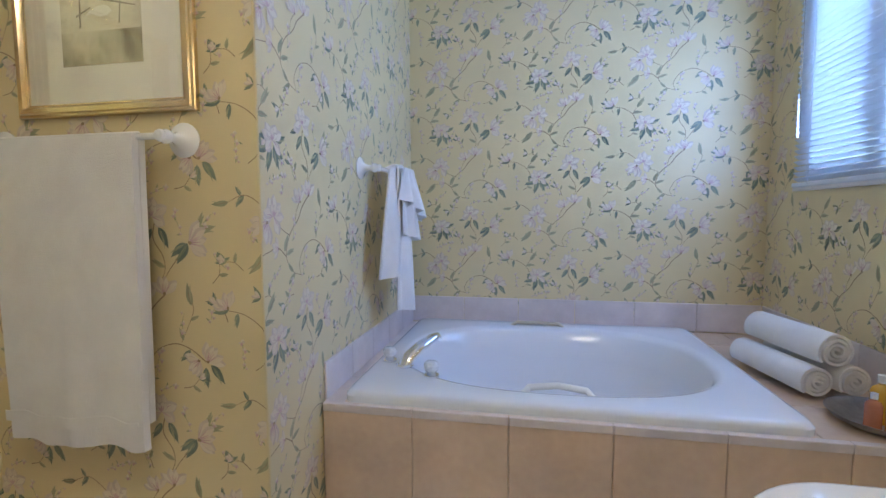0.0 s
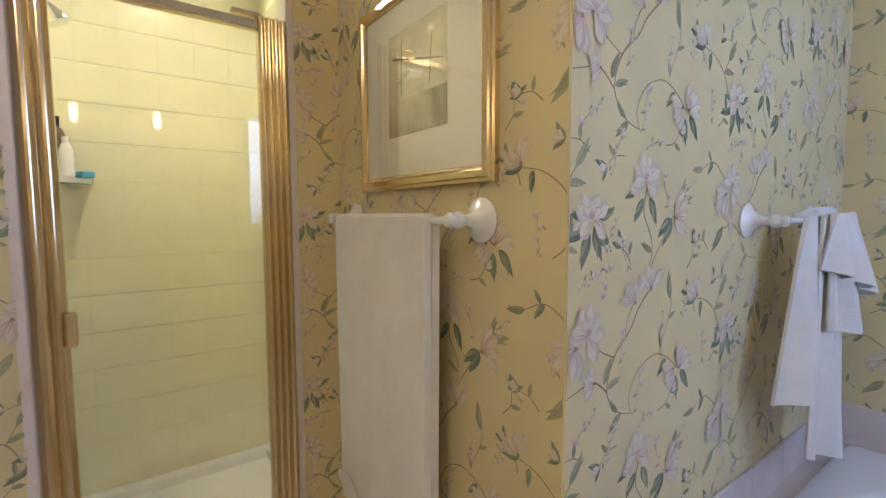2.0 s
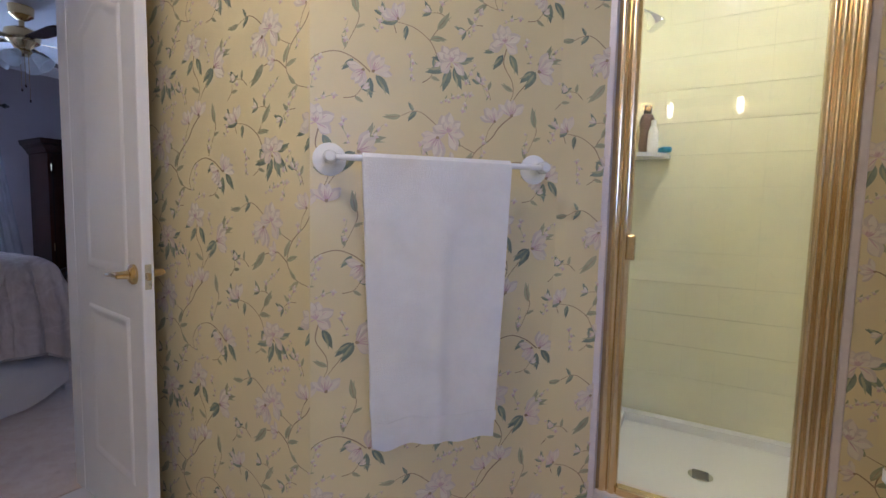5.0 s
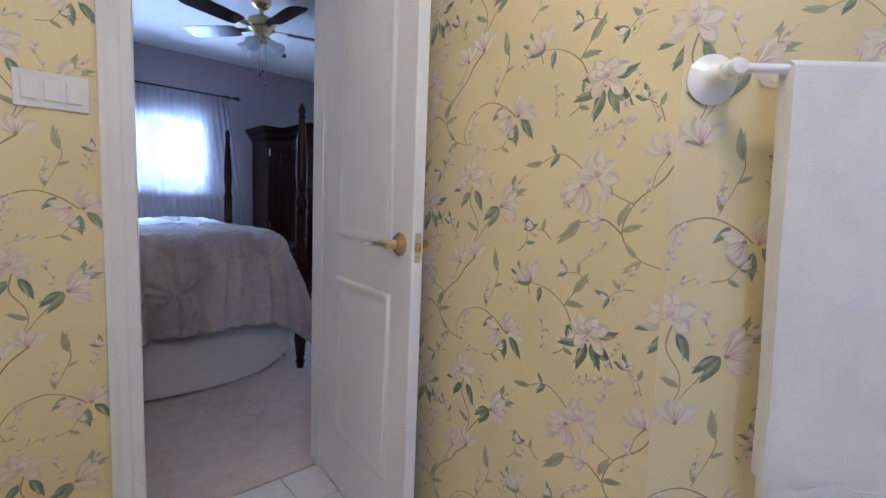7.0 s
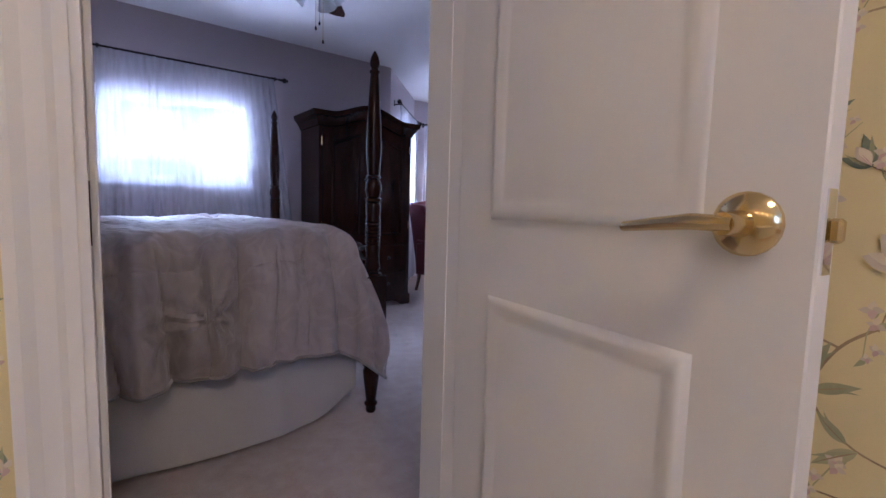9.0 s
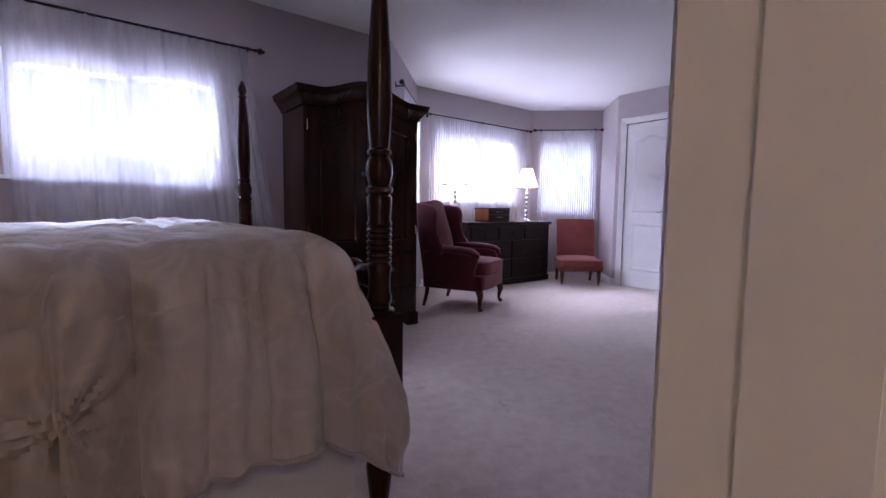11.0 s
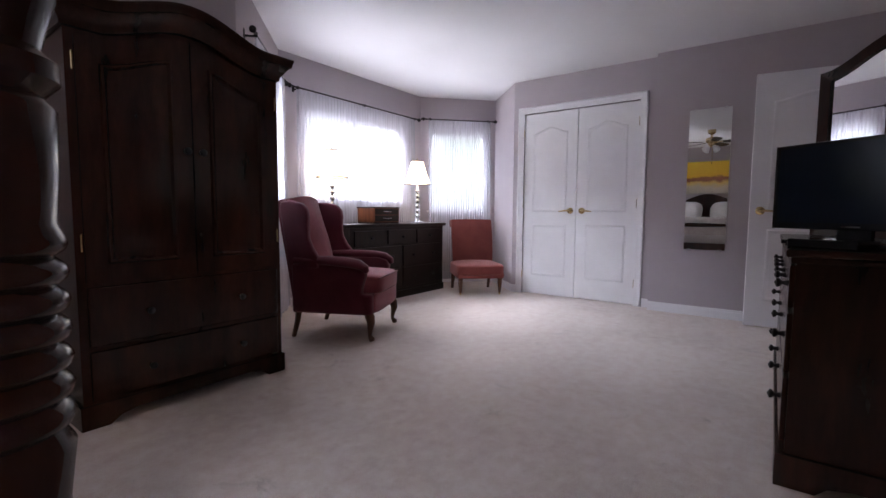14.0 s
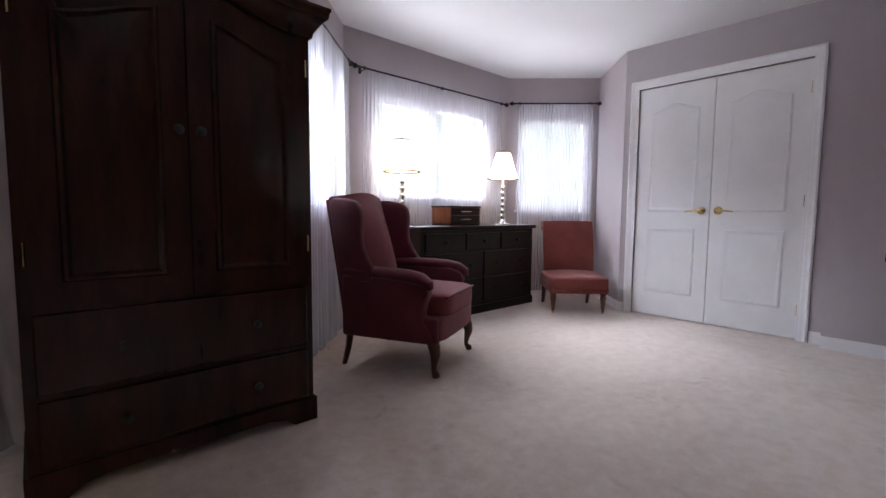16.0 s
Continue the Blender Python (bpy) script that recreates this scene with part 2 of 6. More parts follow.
def slab(outline, z0, z1, bm=None):
    """A flat plate with the given (x, y) outline."""
    b = bm if bm is not None else bmesh.new()
    lo = [b.verts.new((x, y, z0)) for x, y in outline]
    hi = [b.verts.new((x, y, z1)) for x, y in outline]
    n = len(outline)
    fs = [b.faces.new(hi), b.faces.new(list(reversed(lo)))]
    for k in range(n):
        fs.append(b.faces.new((lo[k], lo[(k + 1) % n], hi[(k + 1) % n], hi[k])))
    bmesh.ops.recalc_face_normals(b, faces=fs)
    return b


def turn_up(bm):
    """(x, y, z) -> (x, z, y): stands a slab up on its lower edge."""
    for v in bm.verts:
        v.co = Vector((v.co.x, v.co.z, v.co.y))
    bmesh.ops.recalc_face_normals(bm, faces=bm.faces)
    return bm


def stand(p0, p1):
    """The pose whose x runs from p0 to p1 along a wall and whose y points to the right of that way (out of the room)."""
    a = math.atan2(p1[1] - p0[1], p1[0] - p0[0])
    return Matrix.Translation((p0[0], p0[1], 0)) @ Matrix.Rotation(a, 4, "Z") @ Matrix.Diagonal((1, 1, 1, 1))


def wall(name, p0, p1, mat, top=2.40, thick=0.10, holes=(), label="", base=0.0):
    """A wall whose inner face runs from p0 to p1 with the room on its left; holes are (from, to, bottom, top)."""
    length = math.dist(p0, p1)
    b = bmesh.new()
    cuts = sorted({0.0, length, *(h[0] for h in holes), *(h[1] for h in holes)})
    for a, c in zip(cuts, cuts[1:]):
        mid = (a + c) / 2
        spans = sorted((h[2], h[3]) for h in holes if h[0] <= mid <= h[1])
        z = base
        for lo, hi in spans:
            if lo > z + 1e-4:
                box(a, -thick, z, c, 0, lo, bm=b)
            z = hi
        if top > z + 1e-4:
            box(a, -thick, z, c, 0, top, bm=b)
    bmesh.ops.remove_doubles(b, verts=b.verts, dist=1e-5)
    ob = part(name, b, mat)
    ob.matrix_basis = stand(p0, p1)
    return tagged(ob, label, "wall", kind="structure")

# ---- structure ----
CEIL = 2.40
floor_bed = tagged(part("floor_bedroom", box(-5.6, -5.4, -0.12, 2.3, -0.712, 0), M_CARPET), "pale beige cut-pile carpet with faint footprints", "carpet", kind="structure")
floor_bath = tagged(part("floor_bathroom", box(-1.6, -0.706, -0.12, 2.5, 3.6, -0.006), M_GROUT), "white ceramic floor tiles with pale grout", "floor", kind="structure")
ceiling_bed = tagged(part("ceiling_bedroom", box(-5.6, -5.4, CEIL, 2.3, -0.67, CEIL + 0.1), M_CEIL), "off-white painted bedroom ceiling", "ceiling", kind="structure")
ceiling_bath = tagged(part("ceiling_bathroom", box(-1.6, -0.668, CEIL, 2.5, 3.6, CEIL + 0.1), M_CEIL), "white painted bathroom ceiling", "ceiling", kind="structure")

DOOR = (0.33, 0.945, 2.03)
W_LAB = "mauve-grey painted bedroom wall"
wall("wall_north", (2.15, -0.755), (-4.65, -0.755), M_LILAC, thick=0.06, holes=[(2.15 - DOOR[1], 2.15 - DOOR[0], 0, DOOR[2])], label=W_LAB)
wall("wall_west_1", (-4.65, -0.755), (-4.65, -2.33), M_LILAC, thick=0.25, label=W_LAB)
CLOSET = (-3.718, -2.487)
wall("wall_west_2", (-4.75, -2.33), (-4.75, -3.85), M_LILAC, thick=0.12, holes=[(-2.33 - CLOSET[1], -2.33 - CLOSET[0], 0, 2.035)], label=W_LAB)
wall("wall_bay_1", (-4.75, -3.85), (-5.33, -4.43), M_LILAC, label=W_LAB)
wall("wall_bay_2", (-5.33, -4.43), (-4.62, -5.13), M_LILAC, holes=[(0.12, 0.88, 0.95, 1.95)], label=W_LAB)
wall("wall_bay_3", (-4.62, -5.13), (-2.55, -5.13), M_LILAC, holes=[(0.35, 1.80, 1.06, 1.93)], label=W_LAB)
wall("wall_bay_4", (-2.55, -5.13), (-1.58, -4.13), M_LILAC, holes=[(0.25, 1.15, 0.95, 1.95)], label=W_LAB)
wall("wall_south", (-1.58, -4.13), (2.15, -4.13), M_LILAC, holes=[(1.40, 2.50, 1.10, 1.80)], label=W_LAB)
wall("wall_east", (2.15, -4.13), (2.15, -0.755), M_LILAC, label=W_LAB)

P_LAB = "wall papered in yellow with climbing magnolia sprays"
SH = (1.19, 1.81)
PAPERED = [
    ("wall_bath_east", (2.33, -0.635), (2.33, 3.42), [(2.90, 3.76, 1.25, 2.15)]),
    ("wall_bath_north", (2.33, 3.42), (0.515, 3.42), []),
    ("wall_alcove", (0.515, 3.42), (0.515, 1.952), []),
    ("wall_picture", (0.513, 1.95), (-0.37, 1.95), []),
    ("wall_shower_strip", (-0.37, 1.95), (-0.37, SH[1]), []),
    ("wall_shower_return", (-0.345, SH[0]), (-0.245, 1.065), []),
    ("wall_diagonal", (-0.245, 1.065), (0.28, 0.55), []),
    ("wall_bath_west", (0.28, 0.55), (0.28, -0.635), []),
    ("wall_bath_south", (0.28, -0.635), (2.33, -0.635), [(DOOR[0] - 0.28, DOOR[1] - 0.28, 0, DOOR[2])]),
]
papered = {}
for wname, a, c, holes in PAPERED:
    papered[wname] = (wall(wname, a, c, M_PAPER, thick=0.06, holes=holes, label=P_LAB), a, c, holes)


# ---- doors, casings, windows ----
def casing(name, pose_m, w, h, label, cw=0.07, depth=0.018, floor=True):
    """A moulded casing round an opening w wide and h high, in the wall's frame; it stands proud towards +y."""
    t = thing(name, label, "door casing", pose_m, kind="structure")
    prof = [(0, 0), (cw, 0), (cw, depth), (cw * 0.82, depth * 1.25), (cw * 0.62, depth * 0.95), (cw * 0.34, depth * 0.8), (cw * 0.22, depth * 0.55), (0, depth * 0.5)]
    for k in range(3):
        b = bmesh.new()
        lo, hi = [], []
        for u, d in prof:
            if k == 0:
                lo.append((-u, d, 0)); hi.append((-u, d, h + u))
            elif k == 1:
                lo.append((w + u, d, 0)); hi.append((w + u, d, h + u))
            else:
                lo.append((-u, d, h + u)); hi.append((w + u, d, h + u))
        lo = [b.verts.new(v) for v in lo]
        hi = [b.verts.new(v) for v in hi]
        n = len(prof)
        for i in range(n):
            b.faces.new((lo[i], lo[(i + 1) % n], hi[(i + 1) % n], hi[i]))
        b.faces.new(lo)
        b.faces.new(hi)
        bmesh.ops.recalc_face_normals(b, faces=b.faces)
        part(("casing_side", "casing_side", "casing_head")[k], b, M_TRIM, t)
    return t


def arch(u0, u1, z0, z1, rise, n=14):
    """An upright panel outline with a shallow bell arch at its top."""
    pts = [(u0, z0), (u1, z0)]
    for k in range(n + 1):
        f = k / n
        u = u1 + (u0 - u1) * f
        pts.append((u, z1 + rise * (0.5 - 0.5 * math.cos(2 * math.pi * f)) ** 1.0))
    return pts


def raised_panel(outline, y_base, sink, proud, inset):
    """Moulding and raised field of a panel on the face y = y_base that looks to +y."""
    b = bmesh.new()
    cx = sum(p[0] for p in outline) / len(outline)
    cz = (min(p[1] for p in outline) + max(p[1] for p in outline)) / 2
    hw = max(p[0] for p in outline) - cx
    hh = max(p[1] for p in outline) - cz

    def ring(off, y):
        out = []
        for u, z in outline:
            out.append(b.verts.new((cx + (u - cx) * (hw - off) / hw, y, cz + (z - cz) * (hh - off) / hh)))
        return out

    rings = [ring(0, y_base + 0.0006), ring(inset * 0.12, y_base + proud * 1.9), ring(inset * 0.30, y_base + proud * 2.2), ring(inset * 0.52, y_base + 0.0012), ring(inset * 0.72, y_base + 0.0012), ring(inset * 1.35, y_base + proud * 1.9)]
    n = len(outline)
    for a, c in zip(rings, rings[1:]):
        for k in range(n):
            b.faces.new((a[k], a[(k + 1) % n], c[(k + 1) % n], c[k]))
    b.faces.new(rings[-1])
    bmesh.ops.recalc_face_normals(b, faces=b.faces)
    return b


def lever_handle(parent, x, y, z, way, side=1, mat=None, name="door_handle"):
    """A rose with a lever; side is the way the face looks along y, way the lever's way along x."""
    b = lathe([(0.0, 0), (0.033, 0), (0.033, 0.006), (0.026, 0.014), (0.014, 0.018), (0.011, 0.05), (0.0, 0.052)], 20,
              m=Matrix.Translation((x, y, z)) @ Matrix.Rotation(radians(-90 * side), 4, "X"))
    yy = y + side * 0.044
    tube([(x - way * 0.008, yy, z), (x + way * 0.03, yy + side * 0.004, z + 0.001), (x + way * 0.07, yy + side * 0.003, z - 0.003), (x + way * 0.115, yy - side * 0.004, z - 0.008)],
         [0.011, 0.012, 0.010, 0.008], 10, b, 0.75)
    return part(name, b, mat or M_BRASS, parent, "brass lever handle", True)


def panel_door(name, label, m, w=0.61, h=2.02, knob_x=0.07, way=1, arched=True, t=0.035, both=True):
    """A two-panel moulded door; its leaf runs along +x from the hinge, faces at y = 0 and y = -t."""
    d = thing(name, label, "door", m, kind="structure" if name.startswith("door_") else "")
    leaf = part("leaf", box(0, -t, 0.008, w, 0, h, 0.002, 1), M_TRIM, d)
    st = 0.105 if w < 0.7 else 0.12
    for face in ((1, -1) if both else (1,)):
        for lo, hi, rise in ((0.22, 0.80, 0.0), (0.94, h - 0.16 - 0.06, 0.06 if arched else 0.0)):
            out = arch(st, w - st, lo, hi, rise)
            b = raised_panel(out, 0.0, 0.007, 0.0034, 0.055)
            if face < 0:
                bmesh.ops.transform(b, matrix=Matrix.Translation((w, -t, 0)) @ Matrix.Rotation(math.pi, 4, "Z"), verts=b.verts)
            part("panel", b, M_TRIM, leaf, smooth=True)
    if knob_x is not None:
        lever_handle(d, knob_x, 0.0, 0.95, way, 1)
        if both:
            lever_handle(d, knob_x, -t, 0.95, way, -1)
    return d


# bathroom door: casings, jamb, open leaf
casing("trim_bath_door", stand((DOOR[0], -0.635), (DOOR[1], -0.635)), DOOR[1] - DOOR[0], DOOR[2],
       "white moulded casing round the bathroom door", 0.066)
casing("trim_bath_door_outer", stand((DOOR[1], -0.755), (DOOR[0], -0.755)), DOOR[1] - DOOR[0], DOOR[2], "white moulded casing on the bedroom side", 0.066)
jamb = thing("trim_door_jamb", "white painted door jamb with stops", "door jamb", kind="structure")
for xa, xb in ((DOOR[0] - 0.001, DOOR[0] + 0.012), (DOOR[1] - 0.012, DOOR[1] + 0.001)):
    part("jamb_side", box(xa, -0.757, 0, xb, -0.633, DOOR[2], 0.001, 1), M_TRIM, jamb)
part("jamb_head", box(DOOR[0] + 0.012, -0.757, DOOR[2] - 0.012, DOOR[1] - 0.012, -0.633, DOOR[2] + 0.001), M_TRIM, jamb)
part("door_stop", box(DOOR[0] + 0.012, -0.72, 0, DOOR[0] + 0.0135, -0.675, DOOR[2] - 0.012), M_TRIM, jamb)
part("door_stop", box(DOOR[1] - 0.022, -0.72, 0, DOOR[1] - 0.012, -0.675, DOOR[2] - 0.012, 0.002, 1), M_TRIM, jamb)
part("strike_plate", box(DOOR[1] - 0.0135, -0.668, 0.90, DOOR[1] - 0.0118, -0.64, 0.98), M_BLACKMETAL, jamb, "tarnished strike plate")
bath_leaf = panel_door("door_1", "white two-panel bathroom door standing open against the papered wall",
                       Matrix.Translation((0.311, -0.630, 0)) @ Matrix.Rotation(radians(83.8), 4, "Z"), 0.59, 2.02, 0.53, -1)
part("latch_plate", box(0.5885, -0.027, 0.905, 0.5915, -0.008, 0.985), M_CHROME, bath_leaf, "steel latch plate")
part("latch_bolt", box(0.591, -0.024, 0.935, 0.602, -0.011, 0.958, 0.003, 1), M_BRASS, bath_leaf)
for z in (0.25, 1.05, 1.80):
    part("hinge", lathe([(0.006, 0), (0.006, 0.09)], 8, m=Matrix.Translation((-0.004, -0.002, z - 0.045))), M_BRASS, bath_leaf)

# closet double doors
cl = stand((-4.75, CLOSET[1]), (-4.75, CLOSET[0]))
cw_ = CLOSET[1] - CLOSET[0]
casing("trim_closet", cl, cw_, 2.03, "white moulded casing round the closet doors", 0.07)
half = cw_ / 2 - 0.006
panel_door("closet_door", "white arched two-panel closet door, closed", cl @ Matrix.Translation((0.003, -0.012, 0)), half, 2.022, half - 0.060, -1, both=False)
panel_door("closet_door", "white arched two-panel closet door, closed, with brass lever", cl @ Matrix.Translation((half + 0.009, -0.012, 0)), half, 2.022, 0.060, 1, both=False)
for u in (0.001, cw_ - 0.001):
    hg = thing("closet_hinge", "small brass butt hinges on the closet casing", "hinge", cl @ Matrix.Translation((u, 0.004, 0)), group="closet hinges")
    for z in (0.22, 1.02, 1.82):
        part("knuckle", lathe([(0.005, 0), (0.005, 0.085)], 8, m=Matrix.Translation((0, 0, z - 0.04))), M_BRASS, hg)
part("closet_back", box(-5.0, CLOSET[0] - 0.15, 0, -4.93, CLOSET[1] + 0.15, 2.3), M_LILAC)["kind"] = "structure"

# entry door standing open along the west wall
entry = panel_door("door_2", "white panelled bedroom door standing open near the mirror",
                   Matrix.Translation((-4.565, -0.775, 0)) @ Matrix.Rotation(radians(-82.0), 4, "Z"), 0.785, 2.03, 0.715, -1)


# ---- windows ----
def window(name, m, u0, u1, z0, z1, sash=0.5, thick=0.10, slider=True):
    """A white vinyl window in a wall opening: frame, sill and one pane, or a slider with mullion and two."""
    w = thing(name, "white vinyl sliding window behind sheer voile", "window", m, kind="structure")
    f = 0.045
    ya, yb = -thick + 0.01, -thick + 0.07
    fr = boxes((u0, ya, z0, u0 + f, yb, z1), (u1 - f, ya, z0, u1, yb, z1), (u0 + f, ya, z0, u1 - f, yb, z0 + f), (u0 + f, ya, z1 - f, u1 - f, yb, z1))
    part("window_frame", fr, M_TRIM, w)
    um = u0 + (u1 - u0) * sash
    if slider:
        part("mullion", box(um - 0.03, ya + 0.004, z0 + f, um + 0.03, yb - 0.004, z1 - f, 0.003, 1), M_TRIM, w)
        part("sash", boxes((um + 0.03, ya + 0.01, z0 + f, um + 0.055, yb - 0.01, z1 - f), (u1 - f - 0.03, ya + 0.01, z0 + f, u1 - f, yb - 0.01, z1 - f),
                           (um + 0.055, ya + 0.01, z0 + f, u1 - f - 0.03, yb - 0.01, z0 + f + 0.03), (um + 0.055, ya + 0.01, z1 - f - 0.03, u1 - f - 0.03, yb - 0.01, z1 - f)), M_TRIM, w)
    for a, c in ((u0 + f, um - 0.03), (um + 0.055, u1 - f - 0.03)) if slider else ((u0 + f, u1 - f),):
        p = part("pane", box(a - 0.004, ya + 0.025, z0 + f - 0.004, c + 0.004, ya + 0.029, z1 - f + 0.004), M_GLASS, w)
        p.visible_shadow = False
    part("window_sill", box(u0 - 0.03, yb, z0 - 0.022, u1 + 0.03, 0.03, z0, 0.004, 2), M_TRIM, w)
    return w


def sheer(m, u0, u1, ztop, zbot, seed, folds=26, spread=1.03, off=0.075, flare=0.0):
    """A gathered voile panel on a rod, in the wall's frame, in front of the wall."""
    rnd = random.Random(seed)
    b = bmesh.new()
    nu, nv = 280, 14
    folds = int(folds * 1.5)
    amp = [rnd.uniform(0.1, 1.0) ** 1.5 for _ in range(folds + 2)]
    grid = []
    for j in range(nv + 1):
        f = j / nv
        row = []
        for i in range(nu + 1):
            s = i / nu
            k = s * folds
            a = amp[int(k)] * (1 - k % 1) + amp[int(k) + 1] * (k % 1)
            deep = (0.008 + 0.018 * f) * a
            u = (u0 + u1) / 2 + (s - 0.5) * (u1 - u0) * (1 + (spread - 1) * f)
            u += 0.006 * math.sin(7 * s + 3 * f + seed) - flare * f * (1 - s) ** 2
            z = ztop + (zbot - ztop) * f
            if j == 0:
                z += 0.012 * abs(math.sin(2 * math.pi * k))
            row.append(b.verts.new((u, off + deep * math.sin(2 * math.pi * k + 0.5 * math.sin(3 * f + seed)), z)))
        grid.append(row)
    for r0, r1 in zip(grid, grid[1:]):
        for i in range(nu):
            b.faces.new((r0[i], r0[i + 1], r1[i + 1], r1[i]))
    c = part("sheer_curtain", b, M_SHEER, None, smooth=True)
    c.matrix_basis = m
    return tagged(c, "white translucent voile curtain hanging in soft folds", "curtain", group="sheer curtains")


def rod(m, u0, u1, z, off=0.075, mid=False):
    r = thing("curtain_rod", "dark bronze curtain rod with carved finials", "curtain rod", m, group="curtain rods")
    part("pole", tube([(u0, off, z), (u1, off, z)], 0.008, 10), M_BLACKMETAL, r, smooth=True)
    for u, s in ((u0, -1), (u1, 1)):
        part("finial", lathe([(0.0, -0.002), (0.011, 0), (0.013, 0.008), (0.008, 0.014), (0.016, 0.024), (0.024, 0.036), (0.018, 0.048), (0.011, 0.054), (0.013, 0.062), (0.0, 0.072)], 14,
                             m=Matrix.Translation((u, off, z)) @ Matrix.Rotation(radians(90 * s), 4, "Y")), M_BLACKMETAL, r, smooth=True)
    for u in ((u0 + 0.05, u1 - 0.05, (u0 + u1) / 2) if mid else (u0 + 0.05, u1 - 0.05)):
        b = box(u - 0.012, 0.0, z - 0.03, u + 0.012, 0.006, z + 0.03)
        box(u - 0.006, 0.006, z - 0.018, u + 0.006, off + 0.006, z - 0.008, bm=b)
        box(u - 0.006, off - 0.012, z - 0.018, u + 0.006, off + 0.012, z + 0.012, bm=b)
        part("bracket", b, M_BLACKMETAL, r)
    return r


S_SOUTH = stand((-1.58, -4.13), (2.15, -4.13))
S_BAY2 = stand((-5.33, -4.43), (-4.62, -5.13))
S_BAY3 = stand((-4.62, -5.13), (-2.55, -5.13))
S_BAY4 = stand((-2.55, -5.13), (-1.58, -4.13))
window("window_1", S_SOUTH, 1.40, 2.50, 1.10, 1.80, 0.45)
window("window_2", S_BAY2, 0.12, 0.88, 0.95, 1.95, slider=False)
window("window_3", S_BAY3, 0.35, 1.80, 1.06, 1.93)
window("window_4", S_BAY4, 0.25, 1.15, 0.95, 1.95)
sheer(S_SOUTH, 1.22, 2.46, 2.03, 0.05, 1, 16, 1.02, flare=0.24)
sheer(S_BAY2, 0.08, 0.90, 2.10, 0.05, 2, 18)
sheer(S_BAY3, 0.20, 1.94, 2.06, 0.05, 3, 30)
sheer(S_BAY4, 0.14, 1.22, 2.07, 0.05, 4, 22, 1.12)
rod(S_SOUTH, 1.17, 2.50, 2.04)
rod(S_BAY2, 0.06, 0.93, 2.11)
rod(S_BAY3, 0.16, 1.97, 2.08, mid=True)
rod(S_BAY4, 0.10, 1.26, 2.08)
garden = part("backdrop_garden", boxes((-16, -13, -2, 8, -12.9, 7), (-16.1, -13, -2, -16, 2, 7), (8, -13, -2, 8.1, 2, 7)), M_GARDEN)
tagged(garden, "over-bright leafy garden beyond the windows", "backdrop", kind="structure")
ground = tagged(part("ground", box(-60, -60, -0.6, 60, 60, -0.5), plain("lawn", (0.07, 0.11, 0.04), 0.95, vary=0.3, scale=2)), "plain lawn outside the house", "ground", kind="structure")

# bathroom window with a slatted blind
S_EAST = stand((2.33, -0.635), (2.33, 3.42))
window("window_5", S_EAST, 2.90, 3.76, 1.25, 2.15, 0.5, 0.07)
day = new("window_daylight", bpy.data.lights.new("window_daylight", "AREA"))
day.data.shape, day.data.size, day.data.size_y = "RECTANGLE", 0.82, 0.86
day.data.energy, day.data.color = 7.4, (0.40, 0.56, 1.0)
day.matrix_world = look((2.272, 2.695, 1.70), (1.0, 2.695, 1.66))
east_sky = new("sky_light", bpy.data.lights.new("sky_light", "AREA"))
east_sky.data.shape, east_sky.data.size, east_sky.data.size_y = "RECTANGLE", 1.2, 1.2
east_sky.data.energy, east_sky.data.color = 50.0, (0.55, 0.72, 1.0)
east_sky.matrix_world = look((3.2, 2.695, 2.2), (2.33, 2.695, 1.70))
east_bd = part("backdrop_east", box(5.0, -2, -2, 5.1, 7, 7), M_GARDEN)
tagged(east_bd, "bright sky beyond the bathroom window", "backdrop", kind="structure")
blind = thing("venetian_blind", "white slatted venetian blind with slats tilted, lit from behind", "blind", S_EAST)
M_SLAT = sheer_mat("translucent_white_slat", (0.80, 0.85, 0.93), 0.01, 0.20)
slat_me = None
u0, u1 = 2.86, 3.775
for k in range(38):
    z = 1.275 + k * 0.0235
    if slat_me is None:
        b = box(u0, 0.014, -0.0008, u1, 0.040, 0.0008)
        bmesh.ops.transform(b, matrix=Matrix.Translation((0, 0.027, 0)) @ Matrix.Rotation(radians(38), 4, "X") @ Matrix.Translation((0, -0.027, 0)), verts=b.verts)
        s = part("slat", b, M_SLAT, blind)
        slat_me = s.data
    else:
        s = new("slat", slat_me)
        s.parent = blind
    s.location.z = z
part("bottom_rail", box(u0, 0.012, 1.243, u1, 0.042, 1.262, 0.003, 1), M_SLAT, blind)
part("head_rail", box(u0, 0.004, 2.165, u1, 0.05, 2.205, 0.003, 1), M_SLAT, blind)
for u in (u0 + 0.12, u1 - 0.12):
    part("ladder_cord", tube([(u, 0.044, 1.25), (u, 0.044, 2.17)], 0.0012, 5), M_SLAT, blind)
part("wand", tube([(u1 - 0.05, 0.052, 1.45), (u1 - 0.05, 0.052, 2.17)], 0.004, 6), M_GLASS, blind)


# ---- baseboards ----
def baseboard(p0, p1, h=0.085):
    L = math.dist(p0, p1)
    b = box(0, 0, 0, L, 0.012, h - 0.02)
    box(0, 0, h - 0.02, L, 0.008, h, bm=b)
    ob = part("baseboard", b, M_TRIM)
    ob.matrix_basis = stand(p0, p1)
    return tagged(ob, "white painted baseboard along the wall foot", "baseboard", kind="structure")


